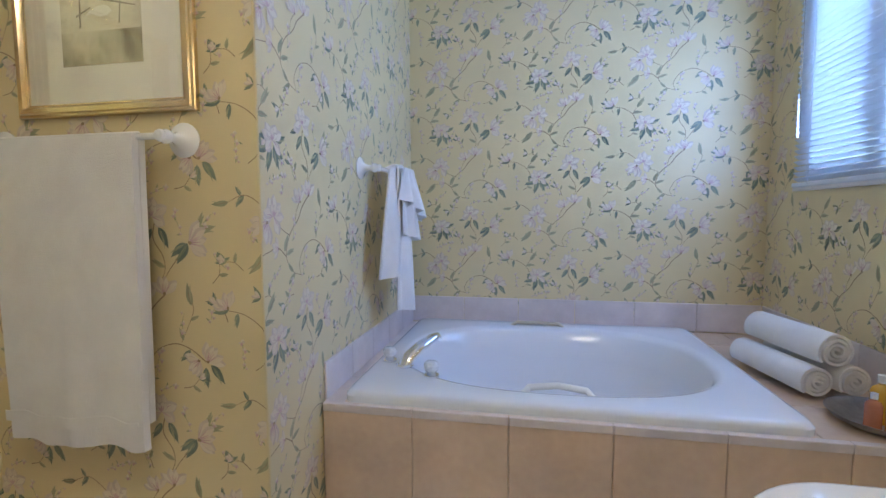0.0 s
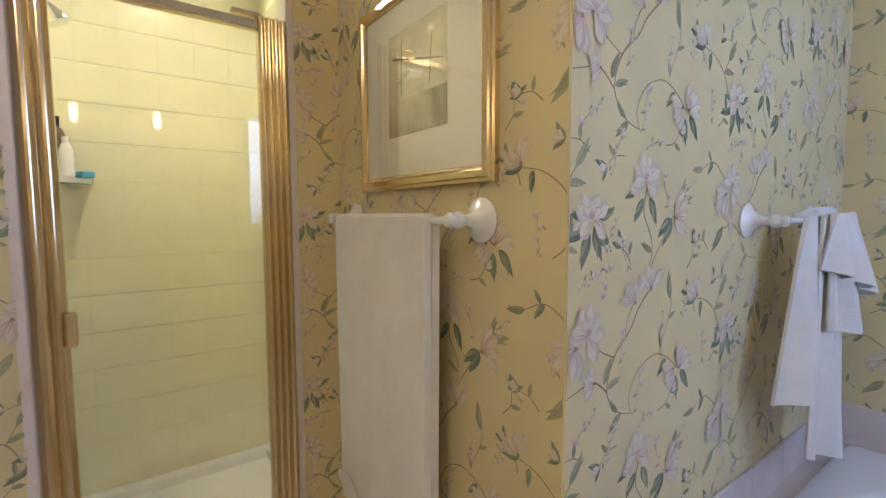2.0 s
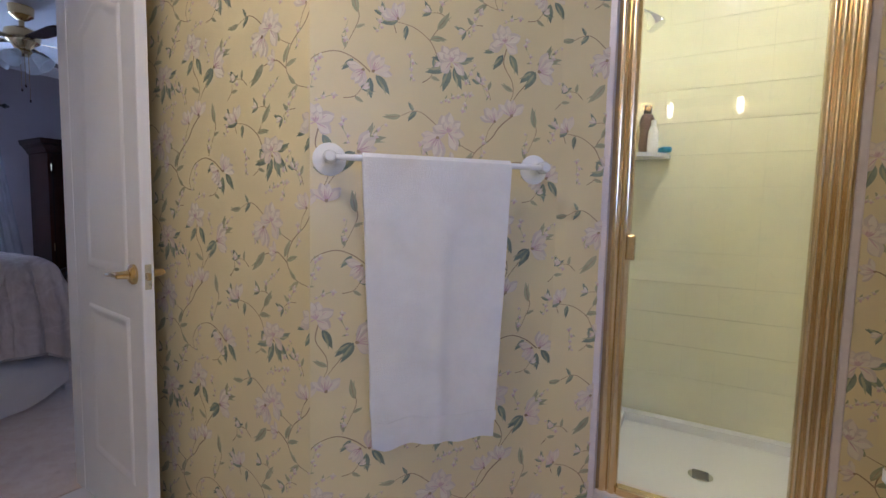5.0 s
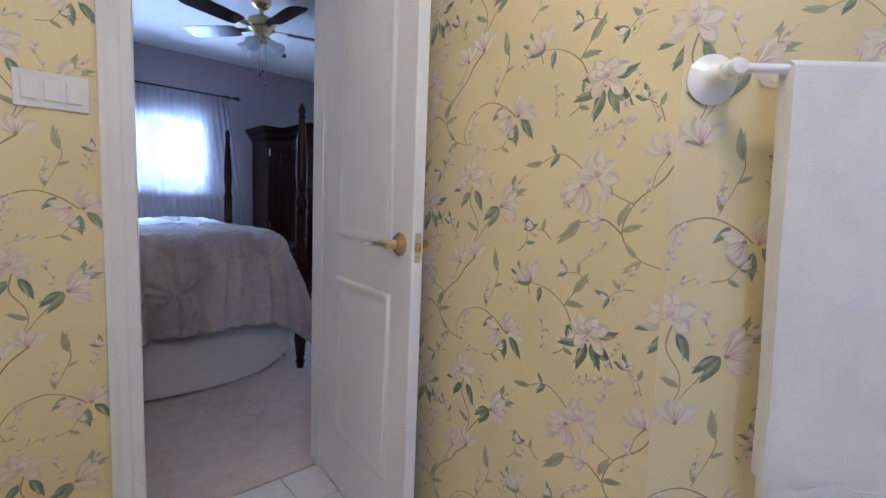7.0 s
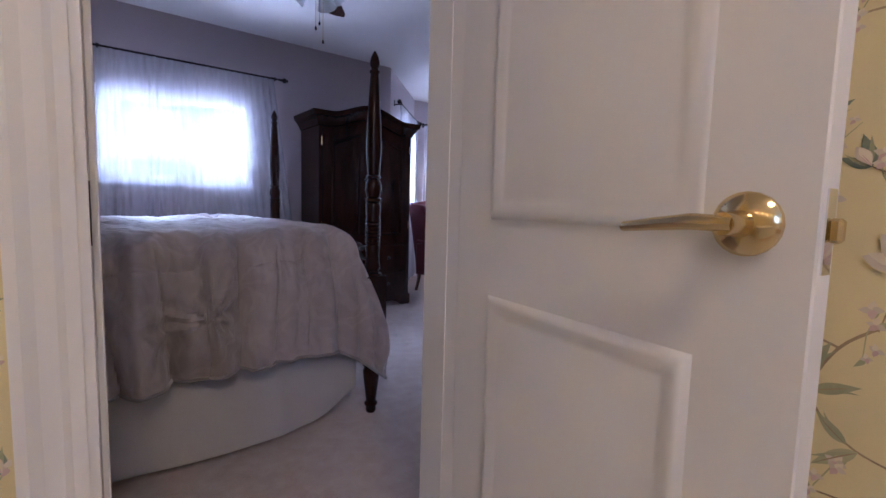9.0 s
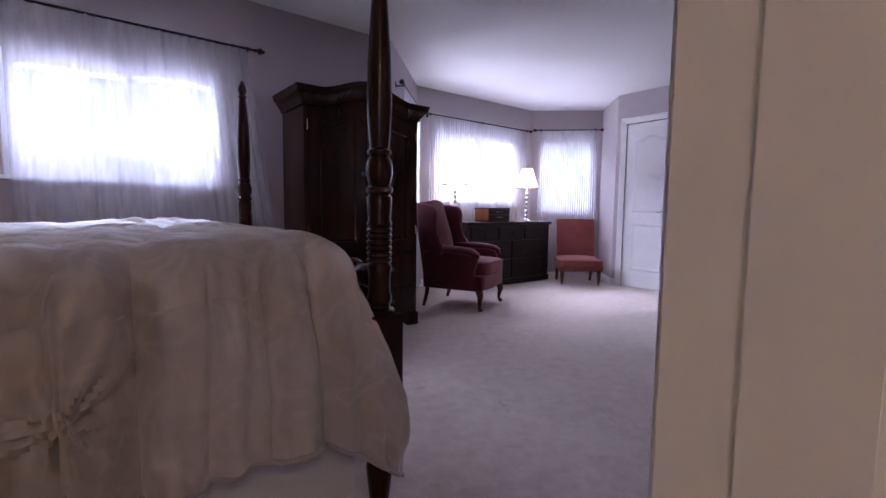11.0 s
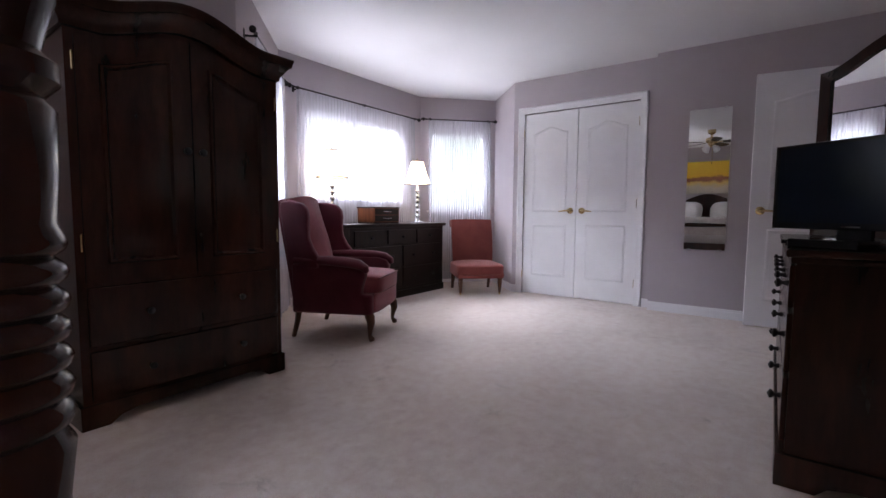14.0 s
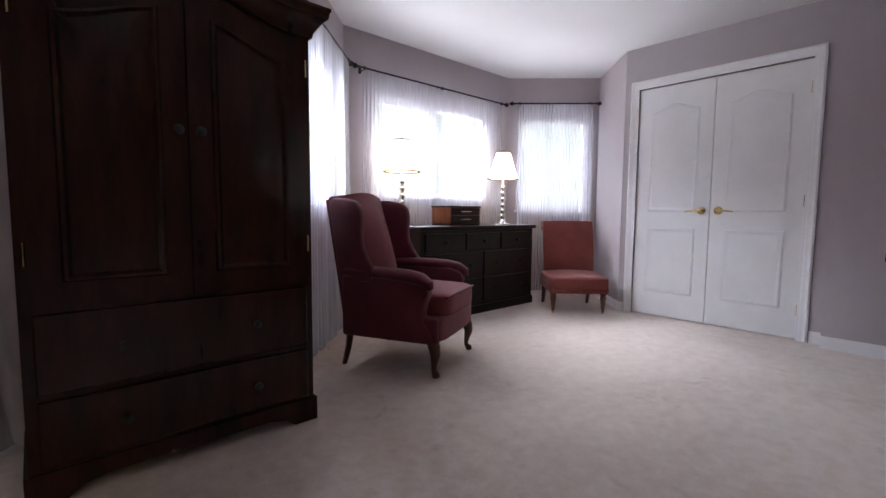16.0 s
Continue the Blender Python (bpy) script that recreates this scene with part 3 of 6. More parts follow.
for a, c in (((2.15, -0.755), (1.02, -0.755)), ((0.25, -0.755), (-4.65, -0.755)), ((-4.65, -0.755), (-4.65, -2.33)), ((-4.75, -2.33), (-4.75, -2.41)), ((-4.75, -3.79), (-4.75, -3.85)),
             ((-4.75, -3.85), (-5.33, -4.43)), ((-5.33, -4.43), (-4.62, -5.13)), ((-4.62, -5.13), (-2.55, -5.13)), ((-2.55, -5.13), (-1.58, -4.13)), ((-1.58, -4.13), (2.15, -4.13)),
             ((2.15, -4.13), (2.15, -0.755)), ((0.28, 0.55), (0.28, -0.635)), ((1.02, -0.635), (2.33, -0.635))):
    baseboard(a, c)


# ---- bathroom ----
def sheet(fn, nu, nv, thick=0.0):
    """A surface fn(u, v) over the unit square, given a thickness along its normals."""
    b = bmesh.new()
    g = [[b.verts.new(fn(i / nu, j / nv)) for i in range(nu + 1)] for j in range(nv + 1)]
    for r0, r1 in zip(g, g[1:]):
        for i in range(nu):
            b.faces.new((r0[i], r0[i + 1], r1[i + 1], r1[i]))
    if thick:
        bmesh.ops.recalc_face_normals(b, faces=b.faces)
        bmesh.ops.solidify(b, geom=b.faces[:], thickness=thick)
    return b


def towel_bar(label, m, length, out=0.075):
    """Porcelain posts with a white bar, in a wall's frame; origin at the bar's height."""
    t = thing("towel_bar", label, "towel bar", m, group="towel bars")
    part("bar", tube([(0, out, 0), (length, out, 0)], 0.0085, 12), M_CERAMIC, t, smooth=True)
    for u in (0, length):
        part("post", lathe([(0.0, 0), (0.043, 0), (0.0445, 0.005), (0.038, 0.010), (0.025, 0.016), (0.016, 0.026), (0.0115, 0.040), (0.0115, 0.050), (0.017, 0.056), (0.018, 0.066), (0.0135, 0.075), (0.0155, 0.081), (0.012, 0.088), (0.0, 0.090)], 20,
                            m=Matrix.Translation((u, 0, 0)) @ Matrix.Rotation(radians(-90), 4, "X")), M_CERAMIC, t, smooth=True)
    return t


def bath_towel(label, m, u0, u1, front, back, out=0.075, seed=1, gather=0.0, slant=0.0):
    """A towel folded over a bar at height 0; front and back are the drops."""
    w = u1 - u0

    def fn(u, v):
        total = front + back + 0.045
        s = v * total
        if s < back:
            y, z, hang = -0.019, -(back - s), (back - s)
        elif s < back + 0.045:
            a = math.pi * (s - back) / 0.045
            y, z, hang = -0.019 * math.cos(a), 0.014 * math.sin(a), 0.0
        else:
            hang = s - back - 0.045
            y, z = 0.019, -hang
        f = hang / max(front, back)
        pull = 1 - gather * f
        x = u0 + w * (0.5 + (u - 0.5) * pull) + slant * f * 0.02
        n = noise.noise(Vector((u * 2.6 + seed, hang * 1.6, seed))) * 0.012 * f
        fold = 0.006 * math.sin(u * 9 + seed) * f + 0.010 * math.exp(-((u - 0.47) / 0.06) ** 2) * f
        edge = 0.012 * f * noise.noise(Vector((u * 5, seed * 2.0, 1)))
        side = 1 if y > 0 else -0.4
        return (x + 0.006 * noise.noise(Vector((hang * 5, u * 3, seed))) * f, out + y + side * (n + fold), z + edge * 1.5)

    b = sheet(fn, 44, 90, 0.018)
    t = thing("towel", label, "towel", m, group="bath towels")
    part("terry_cloth", b, M_TOWEL, t, smooth=True)

    def hem(u, v):
        x, y, z = fn(0.005 + u * 0.99, 1 - (0.055 + 0.028 * v) / (front + back + 0.045))
        return (x, y + 0.0135, z)
    part("hem_band", sheet(hem, 40, 3, 0.002), M_TOWEL, t, smooth=True)
    return t


S_PIC = stand((0.515, 1.95), (-0.37, 1.95))
S_DIAG = stand((-0.245, 1.065), (0.28, 0.55))
S_ALC = stand((0.515, 3.42), (0.515, 1.95))
towel_bar("white porcelain towel bar on the picture wall", S_PIC @ Matrix.Translation((0.205, 0, 1.327)), 0.57)
bath_towel("white terry bath towel folded over the bar under the picture", S_PIC @ Matrix.Translation((0, 0, 1.327)), 0.272, 0.712, 0.785, 0.72, seed=3, gather=0.05)
towel_bar("white porcelain towel bar on the slanted papered wall", S_DIAG @ Matrix.Translation((0.085, 0, 1.305)), 0.60)
bath_towel("white terry bath towel hanging flat on the slanted wall", S_DIAG @ Matrix.Translation((0, 0, 1.305)), 0.195, 0.605, 0.775, 0.70, seed=8, gather=0.16)
towel_bar("white porcelain towel bar above the tub", S_ALC @ Matrix.Translation((0.33, 0, 1.32)), 0.46)

# hand towel tied in a fan above the tub
fan_towel = thing("hand_towel", "white hand towel tied in a fan above the tub", "towel", S_ALC @ Matrix.Translation((0, 0, 1.32)), group="bath towels")


def pleat(u_mid, top_w, bot_w, z0, z1, y_out, folds, seed, skew=0.0, cut=0.0):
    def fn(u, v):
        w = top_w + (bot_w - top_w) * v ** 0.8
        z = z0 + (z1 - z0) * v - cut * v * (u - 0.2)
        return (u_mid + (u - 0.5) * w + skew * v, y_out + (0.004 + 0.016 * v) * math.sin(u * folds * 2 * math.pi + seed) + 0.035 * math.sin(math.pi * u) * v, z)
    return sheet(fn, 48, 16, 0.008)


part("long_fall", pleat(0.562, 0.15, 0.27, 0.012, -0.62, 0.112, 2.2, 1, 0.02, -0.05), M_TOWEL, fan_towel, smooth=True)
part("back_fall", pleat(0.590, 0.18, 0.31, 0.010, -0.42, 0.098, 2.5, 2, 0.05, 0.03), M_TOWEL, fan_towel, smooth=True)
part("upper_fan", pleat(0.545, 0.13, 0.34, 0.018, -0.20, 0.140, 3.2, 3, -0.045, -0.10), M_TOWEL, fan_towel, smooth=True)
part("middle_fan", pleat(0.555, 0.13, 0.25, 0.015, -0.30, 0.127, 2.6, 5, -0.02, -0.04), M_TOWEL, fan_towel, smooth=True)
part("fold_over", tube([(0.475, 0.06, 0.004), (0.48, 0.09, 0.018), (0.55, 0.10, 0.022), (0.63, 0.09, 0.018), (0.64, 0.06, 0.004)], 0.014, 10), M_TOWEL, fan_towel, smooth=True)

# framed print
pic = thing("framed_print", "gilt-framed sepia print of a bird among branches, matted under glass", "picture", S_PIC @ Matrix.Translation((0.157, 0, 1.398)))
PW, PH = 0.546, 0.475
M_MAT = plain("cream_mat_board", (0.78, 0.74, 0.62), 0.8, vary=0.03)


def frame_bar(w, h, prof):
    """A mitred frame of the given (inward, outward) profile round w x h."""
    b = bmesh.new()
    rings = []
    for i, d in prof:
        rings.append([b.verts.new(v) for v in ((i, d, i), (w - i, d, i), (w - i, d, h - i), (i, d, h - i))])
    for a, c in zip(rings, rings[1:] + rings[:1]):
        for k in range(4):
            b.faces.new((a[k], a[(k + 1) % 4], c[(k + 1) % 4], c[k]))
    bmesh.ops.recalc_face_normals(b, faces=b.faces)
    return b


part("frame", frame_bar(PW, PH, [(0, 0.002), (0, 0.014), (0.003, 0.018), (0.009, 0.019), (0.012, 0.023), (0.024, 0.024), (0.028, 0.019), (0.031, 0.016), (0.034, 0.016), (0.036, 0.010), (0.036, 0.002)]), M_GOLD, pic, "gilt wooden frame")
part("mat_board", box(0.030, 0.004, 0.030, PW - 0.030, 0.009, PH - 0.030), M_MAT, pic)
m_print, ntp, pp = material("sepia_print")
vp = coords(ntp, (9, 9, 5))
cp = ramp(ntp, noise_tex(ntp, vp, 1.2, 6, 0.6), [(0.3, (0.16, 0.14, 0.08)), (0.5, (0.42, 0.37, 0.22)), (0.7, (0.62, 0.56, 0.38))])
ntp.links.new(cp, pp.inputs["Base Color"])
pp.inputs["Roughness"].default_value = 0.7
part("print", box(0.15, 0.009, 0.13, PW - 0.15, 0.0096, PH - 0.10), plain("sepia_sky", (0.60, 0.54, 0.36), 0.7, vary=0.15, scale=12), pic)
part("field", box(0.15, 0.0096, 0.13, PW - 0.15, 0.0101, 0.215), m_print, pic, "dark grassy field in the print")
bird = turn_up(slab([(0.235, 0.262), (0.250, 0.252), (0.272, 0.250), (0.296, 0.258), (0.318, 0.254), (0.300, 0.268), (0.278, 0.276), (0.258, 0.278), (0.246, 0.274)], 0.0101, 0.0106))
part("bird", bird, plain("pale_ink", (0.70, 0.66, 0.52), 0.8), pic)
M_SEPIA = plain("sepia_line", (0.24, 0.20, 0.13), 0.8)
for x0, z0, x1, z1, w in ((0.375, 0.318, 0.215, 0.282, 0.004), (0.300, 0.300, 0.165, 0.270, 0.003), (0.335, 0.225, 0.330, 0.362, 0.003), (0.215, 0.230, 0.205, 0.335, 0.002), (0.345, 0.255, 0.300, 0.275, 0.003)):
    part("branch", turn_up(slab([(x0, z0 - w), (x0, z0 + w), (x1, z1 + w * 0.4), (x1, z1 - w * 0.4)] if abs(x0 - x1) > 0.03 else [(x0 - w, z0), (x0 + w, z0), (x1 + w * 0.4, z1), (x1 - w * 0.4, z1)], 0.0101, 0.0105)), M_SEPIA, pic)
gl = part("glazing", box(0.034, 0.0125, 0.034, PW - 0.034, 0.0140, PH - 0.034), M_GLASS, pic)
gl.visible_shadow = False

# tub, deck, tiles
Z_DECK, Z_RIM = 0.525, 0.560
tub = thing("bathtub", "white oval drop-in bathtub set in a tiled deck", "bathtub")


def oval(cx, cy, rx, ry, z, n=64, e=2.4):
    out = []
    for k in range(n):
        a = 2 * math.pi * k / n
        c, s = math.cos(a), math.sin(a)
        out.append(Vector((cx + rx * math.copysign(abs(c) ** (2 / e), c), cy + ry * math.copysign(abs(s) ** (2 / e), s), z)))
    return out


def square(x0, y0, x1, y1, z, n=64, r=0.05):
    """n points round a rectangle, at the same bearings as oval()."""
    cx, cy, rx, ry = (x0 + x1) / 2, (y0 + y1) / 2, (x1 - x0) / 2, (y1 - y0) / 2
    return oval(cx, cy, rx, ry, z, n, 30)


TX0, TX1, TY0, TY1 = 0.580, 1.960, 2.276, 3.365
rings = [square(TX0, TY0, TX1, TY1, Z_DECK - 0.05), square(TX0 - 0.003, TY0 - 0.003, TX1 + 0.003, TY1 + 0.003, Z_DECK + 0.018), square(TX0 + 0.006, TY0 + 0.006, TX1 - 0.006, TY1 - 0.006, Z_RIM - 0.004),
         square(TX0 + 0.02, TY0 + 0.02, TX1 - 0.02, TY1 - 0.02, Z_RIM)]
BX, BY = 1.270, 2.815
for rx, ry, z, e in ((0.62, 0.455, Z_RIM + 0.001, 2.5), (0.600, 0.435, Z_RIM - 0.004, 2.5), (0.582, 0.418, Z_RIM - 0.025, 2.5), (0.555, 0.385, 0.42, 2.5), (0.52, 0.345, 0.28, 2.6), (0.47, 0.29, 0.17, 2.8), (0.38, 0.22, 0.135, 2.8), (0.15, 0.08, 0.128, 2.2)):
    rings.append(oval(BX, BY, rx, ry, z, 64, e))
b = bmesh.new()
rv = [[b.verts.new(p) for p in r] for r in rings]
for a, c in zip(rv, rv[1:]):
    for k in range(64):
        b.faces.new((a[k], a[(k + 1) % 64], c[(k + 1) % 64], c[k]))
b.faces.new(rv[-1])
bmesh.ops.recalc_face_normals(b, faces=b.faces)
part("shell", b, M_TUB, tub, smooth=True)
part("grab_handle", tube([(1.15, 2.47, 0.44), (1.16, 2.50, 0.50), (1.18, 2.53, 0.515), (1.28, 2.55, 0.520), (1.38, 2.53, 0.515), (1.40, 2.50, 0.50), (1.41, 2.47, 0.44)], 0.014, 10, None, 0.8),
     plain("cream_plastic", (0.78, 0.76, 0.68), 0.3), tub, "cream plastic grab handle", True)
part("soap_ledge", tube([(1.09, 3.272, Z_RIM - 0.006), (1.115, 3.272, Z_RIM + 0.012), (1.22, 3.268, Z_RIM + 0.016), (1.325, 3.272, Z_RIM + 0.012), (1.35, 3.272, Z_RIM - 0.006)], 0.013, 10, None, 0.7), plain("beige_plastic", (0.56, 0.50, 0.38), 0.35), tub, "beige plastic grab bar", True)
part("overflow", lathe([(0.0, 0), (0.032, 0), (0.034, 0.004), (0.026, 0.010), (0.0, 0.012)], 20, m=Matrix.Translation((0.728, 2.815, 0.40)) @ Matrix.Rotation(radians(90), 4, "Y")), M_CHROME, tub, smooth=True)
M_ACRYL = plain("clear_acrylic_knob", (0.78, 0.81, 0.86), 0.06, vary=0.12, scale=60)
faucet = thing("bath_faucet", "chrome bath spout with two clear knobs on the tub rim", "faucet")
fx, fy = 0.715, 2.545
part("spout", tube([(fx, fy, Z_RIM), (fx + 0.012, fy + 0.015, Z_RIM + 0.030), (fx + 0.045, fy + 0.058, Z_RIM + 0.060), (fx + 0.085, fy + 0.108, Z_RIM + 0.084), (fx + 0.100, fy + 0.128, Z_RIM + 0.088), (fx + 0.106, fy + 0.135, Z_RIM + 0.074)],
                   [0.030, 0.030, 0.027, 0.022, 0.019, 0.015], 14, None, 0.75), M_CHROME, faucet, smooth=True)
part("spout_base", lathe([(0.0, 0), (0.034, 0), (0.034, 0.006), (0.028, 0.012), (0.0, 0.014)], 20, m=Matrix.Translation((fx, fy, Z_RIM))), M_CHROME, faucet, smooth=True)
for kx, ky in ((0.640, 2.595), (0.838, 2.455)):
    part("knob_base", lathe([(0.0, 0), (0.028, 0), (0.028, 0.008), (0.016, 0.016), (0.0, 0.017)], 18, m=Matrix.Translation((kx, ky, Z_RIM))), M_CHROME, faucet, smooth=True)
    part("knob", lathe([(0.0, 0.016), (0.016, 0.017), (0.026, 0.026), (0.028, 0.042), (0.022, 0.054), (0.0, 0.058)], 10, m=Matrix.Translation((kx, ky, Z_RIM))), M_ACRYL, faucet, "clear faceted knob")

deck = thing("tub_deck", "peach and pale marbled ceramic tile deck round the tub", "tub deck", kind="structure")
part("core", boxes((0.517, 2.262, 0, 2.328, 2.272, 0.495), (0.517, 2.272, 0.40, 2.328, 2.296, 0.522), (0.517, 2.272, 0.40, 0.600, 2.330, 0.5225), (1.940, 2.272, 0.40, 2.0, 2.330, 0.5225), (0.517, 2.272, 0.40, 0.575, 3.418, 0.515), (1.965, 2.272, 0.40, 2.328, 3.418, 0.515)), M_GROUT, deck)
tile_cache = {}


def tile(parent, m, w, h, mat, name="tile", t=0.008):
    """One bevelled tile, w by h, lying in the xz plane with its face to -y."""
    key = (round(w, 4), round(h, 4), mat.name, t)
    if key not in tile_cache:
        b = bmesh.new()
        c, cx = (0.0009, 0.0002) if mat is M_SHOWER else (0.0025, 0.0025)
        back = [b.verts.new(v) for v in ((0, 0, 0), (w, 0, 0), (w, 0, h), (0, 0, h))]
        mid = [b.verts.new(v) for v in ((0, -t + c * 0.6, 0), (w, -t + c * 0.6, 0), (w, -t + c * 0.6, h), (0, -t + c * 0.6, h))]
        top = [b.verts.new(v) for v in ((cx, -t, c), (w - cx, -t, c), (w - cx, -t, h - c), (cx, -t, h - c))]
        for r0, r1 in ((back, mid), (mid, top)):
            for k in range(4):
                b.faces.new((r0[k], r0[(k + 1) % 4], r1[(k + 1) % 4], r1[k]))
        b.faces.new(top)
        bmesh.ops.recalc_face_normals(b, faces=b.faces)
        ob = part(name, b, mat, parent)
        tile_cache[key] = ob.data
    else:
        ob = new(name, tile_cache[key])
        ob.parent = parent
    ob.matrix_basis = m
    return ob


# rolled towels on the deck
def rolled_towel(m, r=0.06, length=0.36, seed=0):
    t = thing("rolled_towel", "tightly rolled white hand towel lying on the tub deck", "towel", m, group="rolled towels")
    b = bmesh.new()
    n = 90
    prev = None
    for k in range(n + 1):
        a = k / n * 2 * math.pi * 3.6
        rad = r * (0.16 + 0.84 * k / n) * (1 + 0.02 * math.sin(3 * a + seed))
        y, z = rad * math.cos(a), rad * math.sin(a) * 0.94
        cur = [b.verts.new((x + 0.004 * math.sin(a * 0.7 + x * 9), y, z)) for x in (0, length * 0.33, length * 0.66, length)]
        if prev:
            for i in range(3):
                b.faces.new((prev[i], prev[i + 1], cur[i + 1], cur[i]))
        prev = cur
    bmesh.ops.recalc_face_normals(b, faces=b.faces)
    bmesh.ops.solidify(b, geom=b.faces[:], thickness=0.009)
    part("terry_cloth", b, M_TOWEL, t, smooth=True)
    return t


rolled_towel(pose(2.030, 2.905, Z_DECK + 0.062, 0, 0, -80), 0.058, 0.37, 1)
rolled_towel(pose(2.152, 2.930, Z_DECK + 0.062, 0, 0, -80), 0.058, 0.37, 2)
rolled_towel(pose(2.095, 2.930, Z_DECK + 0.160, 0, 0, -80), 0.064, 0.37, 3)

# tray with bath bottles
tray = thing("round_tray", "round tarnished silver tray on the tub deck", "tray", pose(2.180, 2.385, Z_DECK))
part("dish", lathe([(0.0, 0.002), (0.085, 0.002), (0.118, 0.020), (0.135, 0.034), (0.138, 0.034), (0.122, 0.016), (0.088, -0.0), (0.0, -0.0)], 40), plain("dull_silver", (0.34, 0.34, 0.37), 0.3, 0.9, vary=0.2, scale=20), tray, smooth=True)
for k, (dx, dy, h, r, col, lab) in enumerate(((-0.045, -0.02, 0.10, 0.020, (0.72, 0.30, 0.16), "small bottle of amber bath oil with pale cap"), (0.0, 0.02, 0.14, 0.026, (0.85, 0.52, 0.05), "yellow glass bottle of bath oil with pump"),
                                              (-0.015, -0.055, 0.09, 0.020, (0.75, 0.40, 0.10), "small orange bath oil bottle with cap"), (0.05, 0.03, 0.16, 0.022, (0.05, 0.05, 0.08), "dark slender bottle standing on the tray"))):
    bt = thing("bottle", lab, "bottle", pose(2.180 + dx, 2.385 + dy, Z_DECK + 0.0025), group="bath bottles")
    mb = plain("bottle_glass_%s" % "abcd"[k], col, 0.12, vary=0.05)
    mb.node_tree.nodes["Principled BSDF"].inputs["Transmission Weight"].default_value = 0.4
    part("body", lathe([(0.0, 0), (r, 0.001), (r, h * 0.66), (r * 0.8, h * 0.74), (r * 0.35, h * 0.80), (r * 0.35, h * 0.86), (0, h * 0.86)], 18), mb, bt, smooth=True)
    part("cap", lathe([(0.0, h * 0.84), (r * 0.45, h * 0.84), (r * 0.45, h), (0, h)], 14), M_CERAMIC if k != 3 else M_BLACKMETAL, bt, smooth=True)

# vanity with its counter and lights
van = thing("vanity", "white vanity with rounded cultured-marble countertop", "vanity")
out = [(2.326, 0.20), (2.326, 1.55)] + [(1.55 - 0.15 * math.sin(a), 1.40 + 0.15 * math.cos(a)) for a in [k * math.pi / 2 / 10 for k in range(11)]] + [(1.40, 0.20)]
b = slab(out, 0.765, 0.80)
bmesh.ops.bevel(b, geom=[e for e in b.edges if all(v.co.z > 0.79 for v in e.verts)], offset=0.012, segments=3, affect="EDGES", profile=0.5)
part("countertop", b, M_CERAMIC, van, smooth=True)
part("cabinet", box(1.47, 0.25, 0.08, 2.326, 1.49, 0.765), M_TRIM, van)
part("toe_kick", box(1.53, 0.25, 0.0, 2.326, 1.49, 0.08), M_TRIM, van)
vl = thing("vanity_light", "brass vanity light bar with four lit slender bulbs", "wall lamp")
part("back_bar", box(2.295, 0.06, 2.06, 2.328, 1.80, 2.14, 0.006, 2), M_BRASS, vl)
for y in (0.21, 0.69, 1.17, 1.65):
    part("socket", lathe([(0.02, 0), (0.026, 0.02), (0.0, 0.03)], 14, m=Matrix.Translation((2.295, y, 2.10)) @ Matrix.Rotation(radians(-90), 4, "Y")), M_BRASS, vl)
    part("bulb", lathe([(0.012, 0.0), (0.021, -0.02), (0.026, -0.05), (0.027, -0.08), (0.023, -0.11), (0.012, -0.128), (0.0, -0.132)], 18, m=Matrix.Translation((2.268, y, 2.105))), M_BULB, vl, "lit slender bulb", True)

# assumed ceiling dome, out of view, added to lift the bathroom's overall light
dome = thing("fill_ceiling_light", "added round ceiling fill light, out of view, brightening the bathroom", "ceiling light", pose(1.05, 0.75, CEIL))
part("rim", lathe([(0.0, -0.001), (0.17, -0.001), (0.175, -0.02), (0.165, -0.03), (0.0, -0.03)], 32), M_BRASS, dome, smooth=True)
part("diffuser", lathe([(0.16, -0.03), (0.15, -0.055), (0.11, -0.08), (0.05, -0.092), (0.0, -0.094)], 32), M_DOME, dome, "glowing bowl of the added fill light", True)
can = thing("shower_light", "small round recessed light in the shower ceiling", "ceiling light", pose(-0.93, 1.55, CEIL))
part("trim", lathe([(0.0, -0.001), (0.085, -0.001), (0.085, -0.008), (0.06, -0.012), (0.0, -0.012)], 28), M_TRIM, can, smooth=True)
part("lens", lathe([(0.058, -0.012), (0.05, -0.02), (0.0, -0.024)], 24), M_LENS, can, "lit frosted lens", True)

# switch plate by the door
sw = thing("switch_plate", "white three-gang wall switch plate beside the door", "light switch", stand((0.28, -0.635), (2.33, -0.635)) @ Matrix.Translation((0.75, 0, 1.262)))
part("plate", box(0, 0.001, 0, 0.145, 0.007, 0.088, 0.002, 2), M_TRIM, sw)
for k in range(3):
    rk = box(0.014 + k * 0.043, 0.007, 0.018, 0.045 + k * 0.043, 0.011, 0.070, 0.0015, 1)
    bmesh.ops.transform(rk, matrix=Matrix.Translation((0, 0.009, 0.044)) @ Matrix.Rotation(radians(5), 4, "X") @ Matrix.Translation((0, -0.009, -0.044)), verts=rk.verts)
    part("rocker", rk, M_TRIM, sw)
    for z in (0.009, 0.079):
        part("screw", lathe([(0.0, 0), (0.003, 0), (0.0025, 0.0012), (0, 0.0014)], 8, m=Matrix.Translation((0.0295 + k * 0.043, 0.007, z)) @ Matrix.Rotation(radians(-90), 4, "X")), M_TRIM, sw)

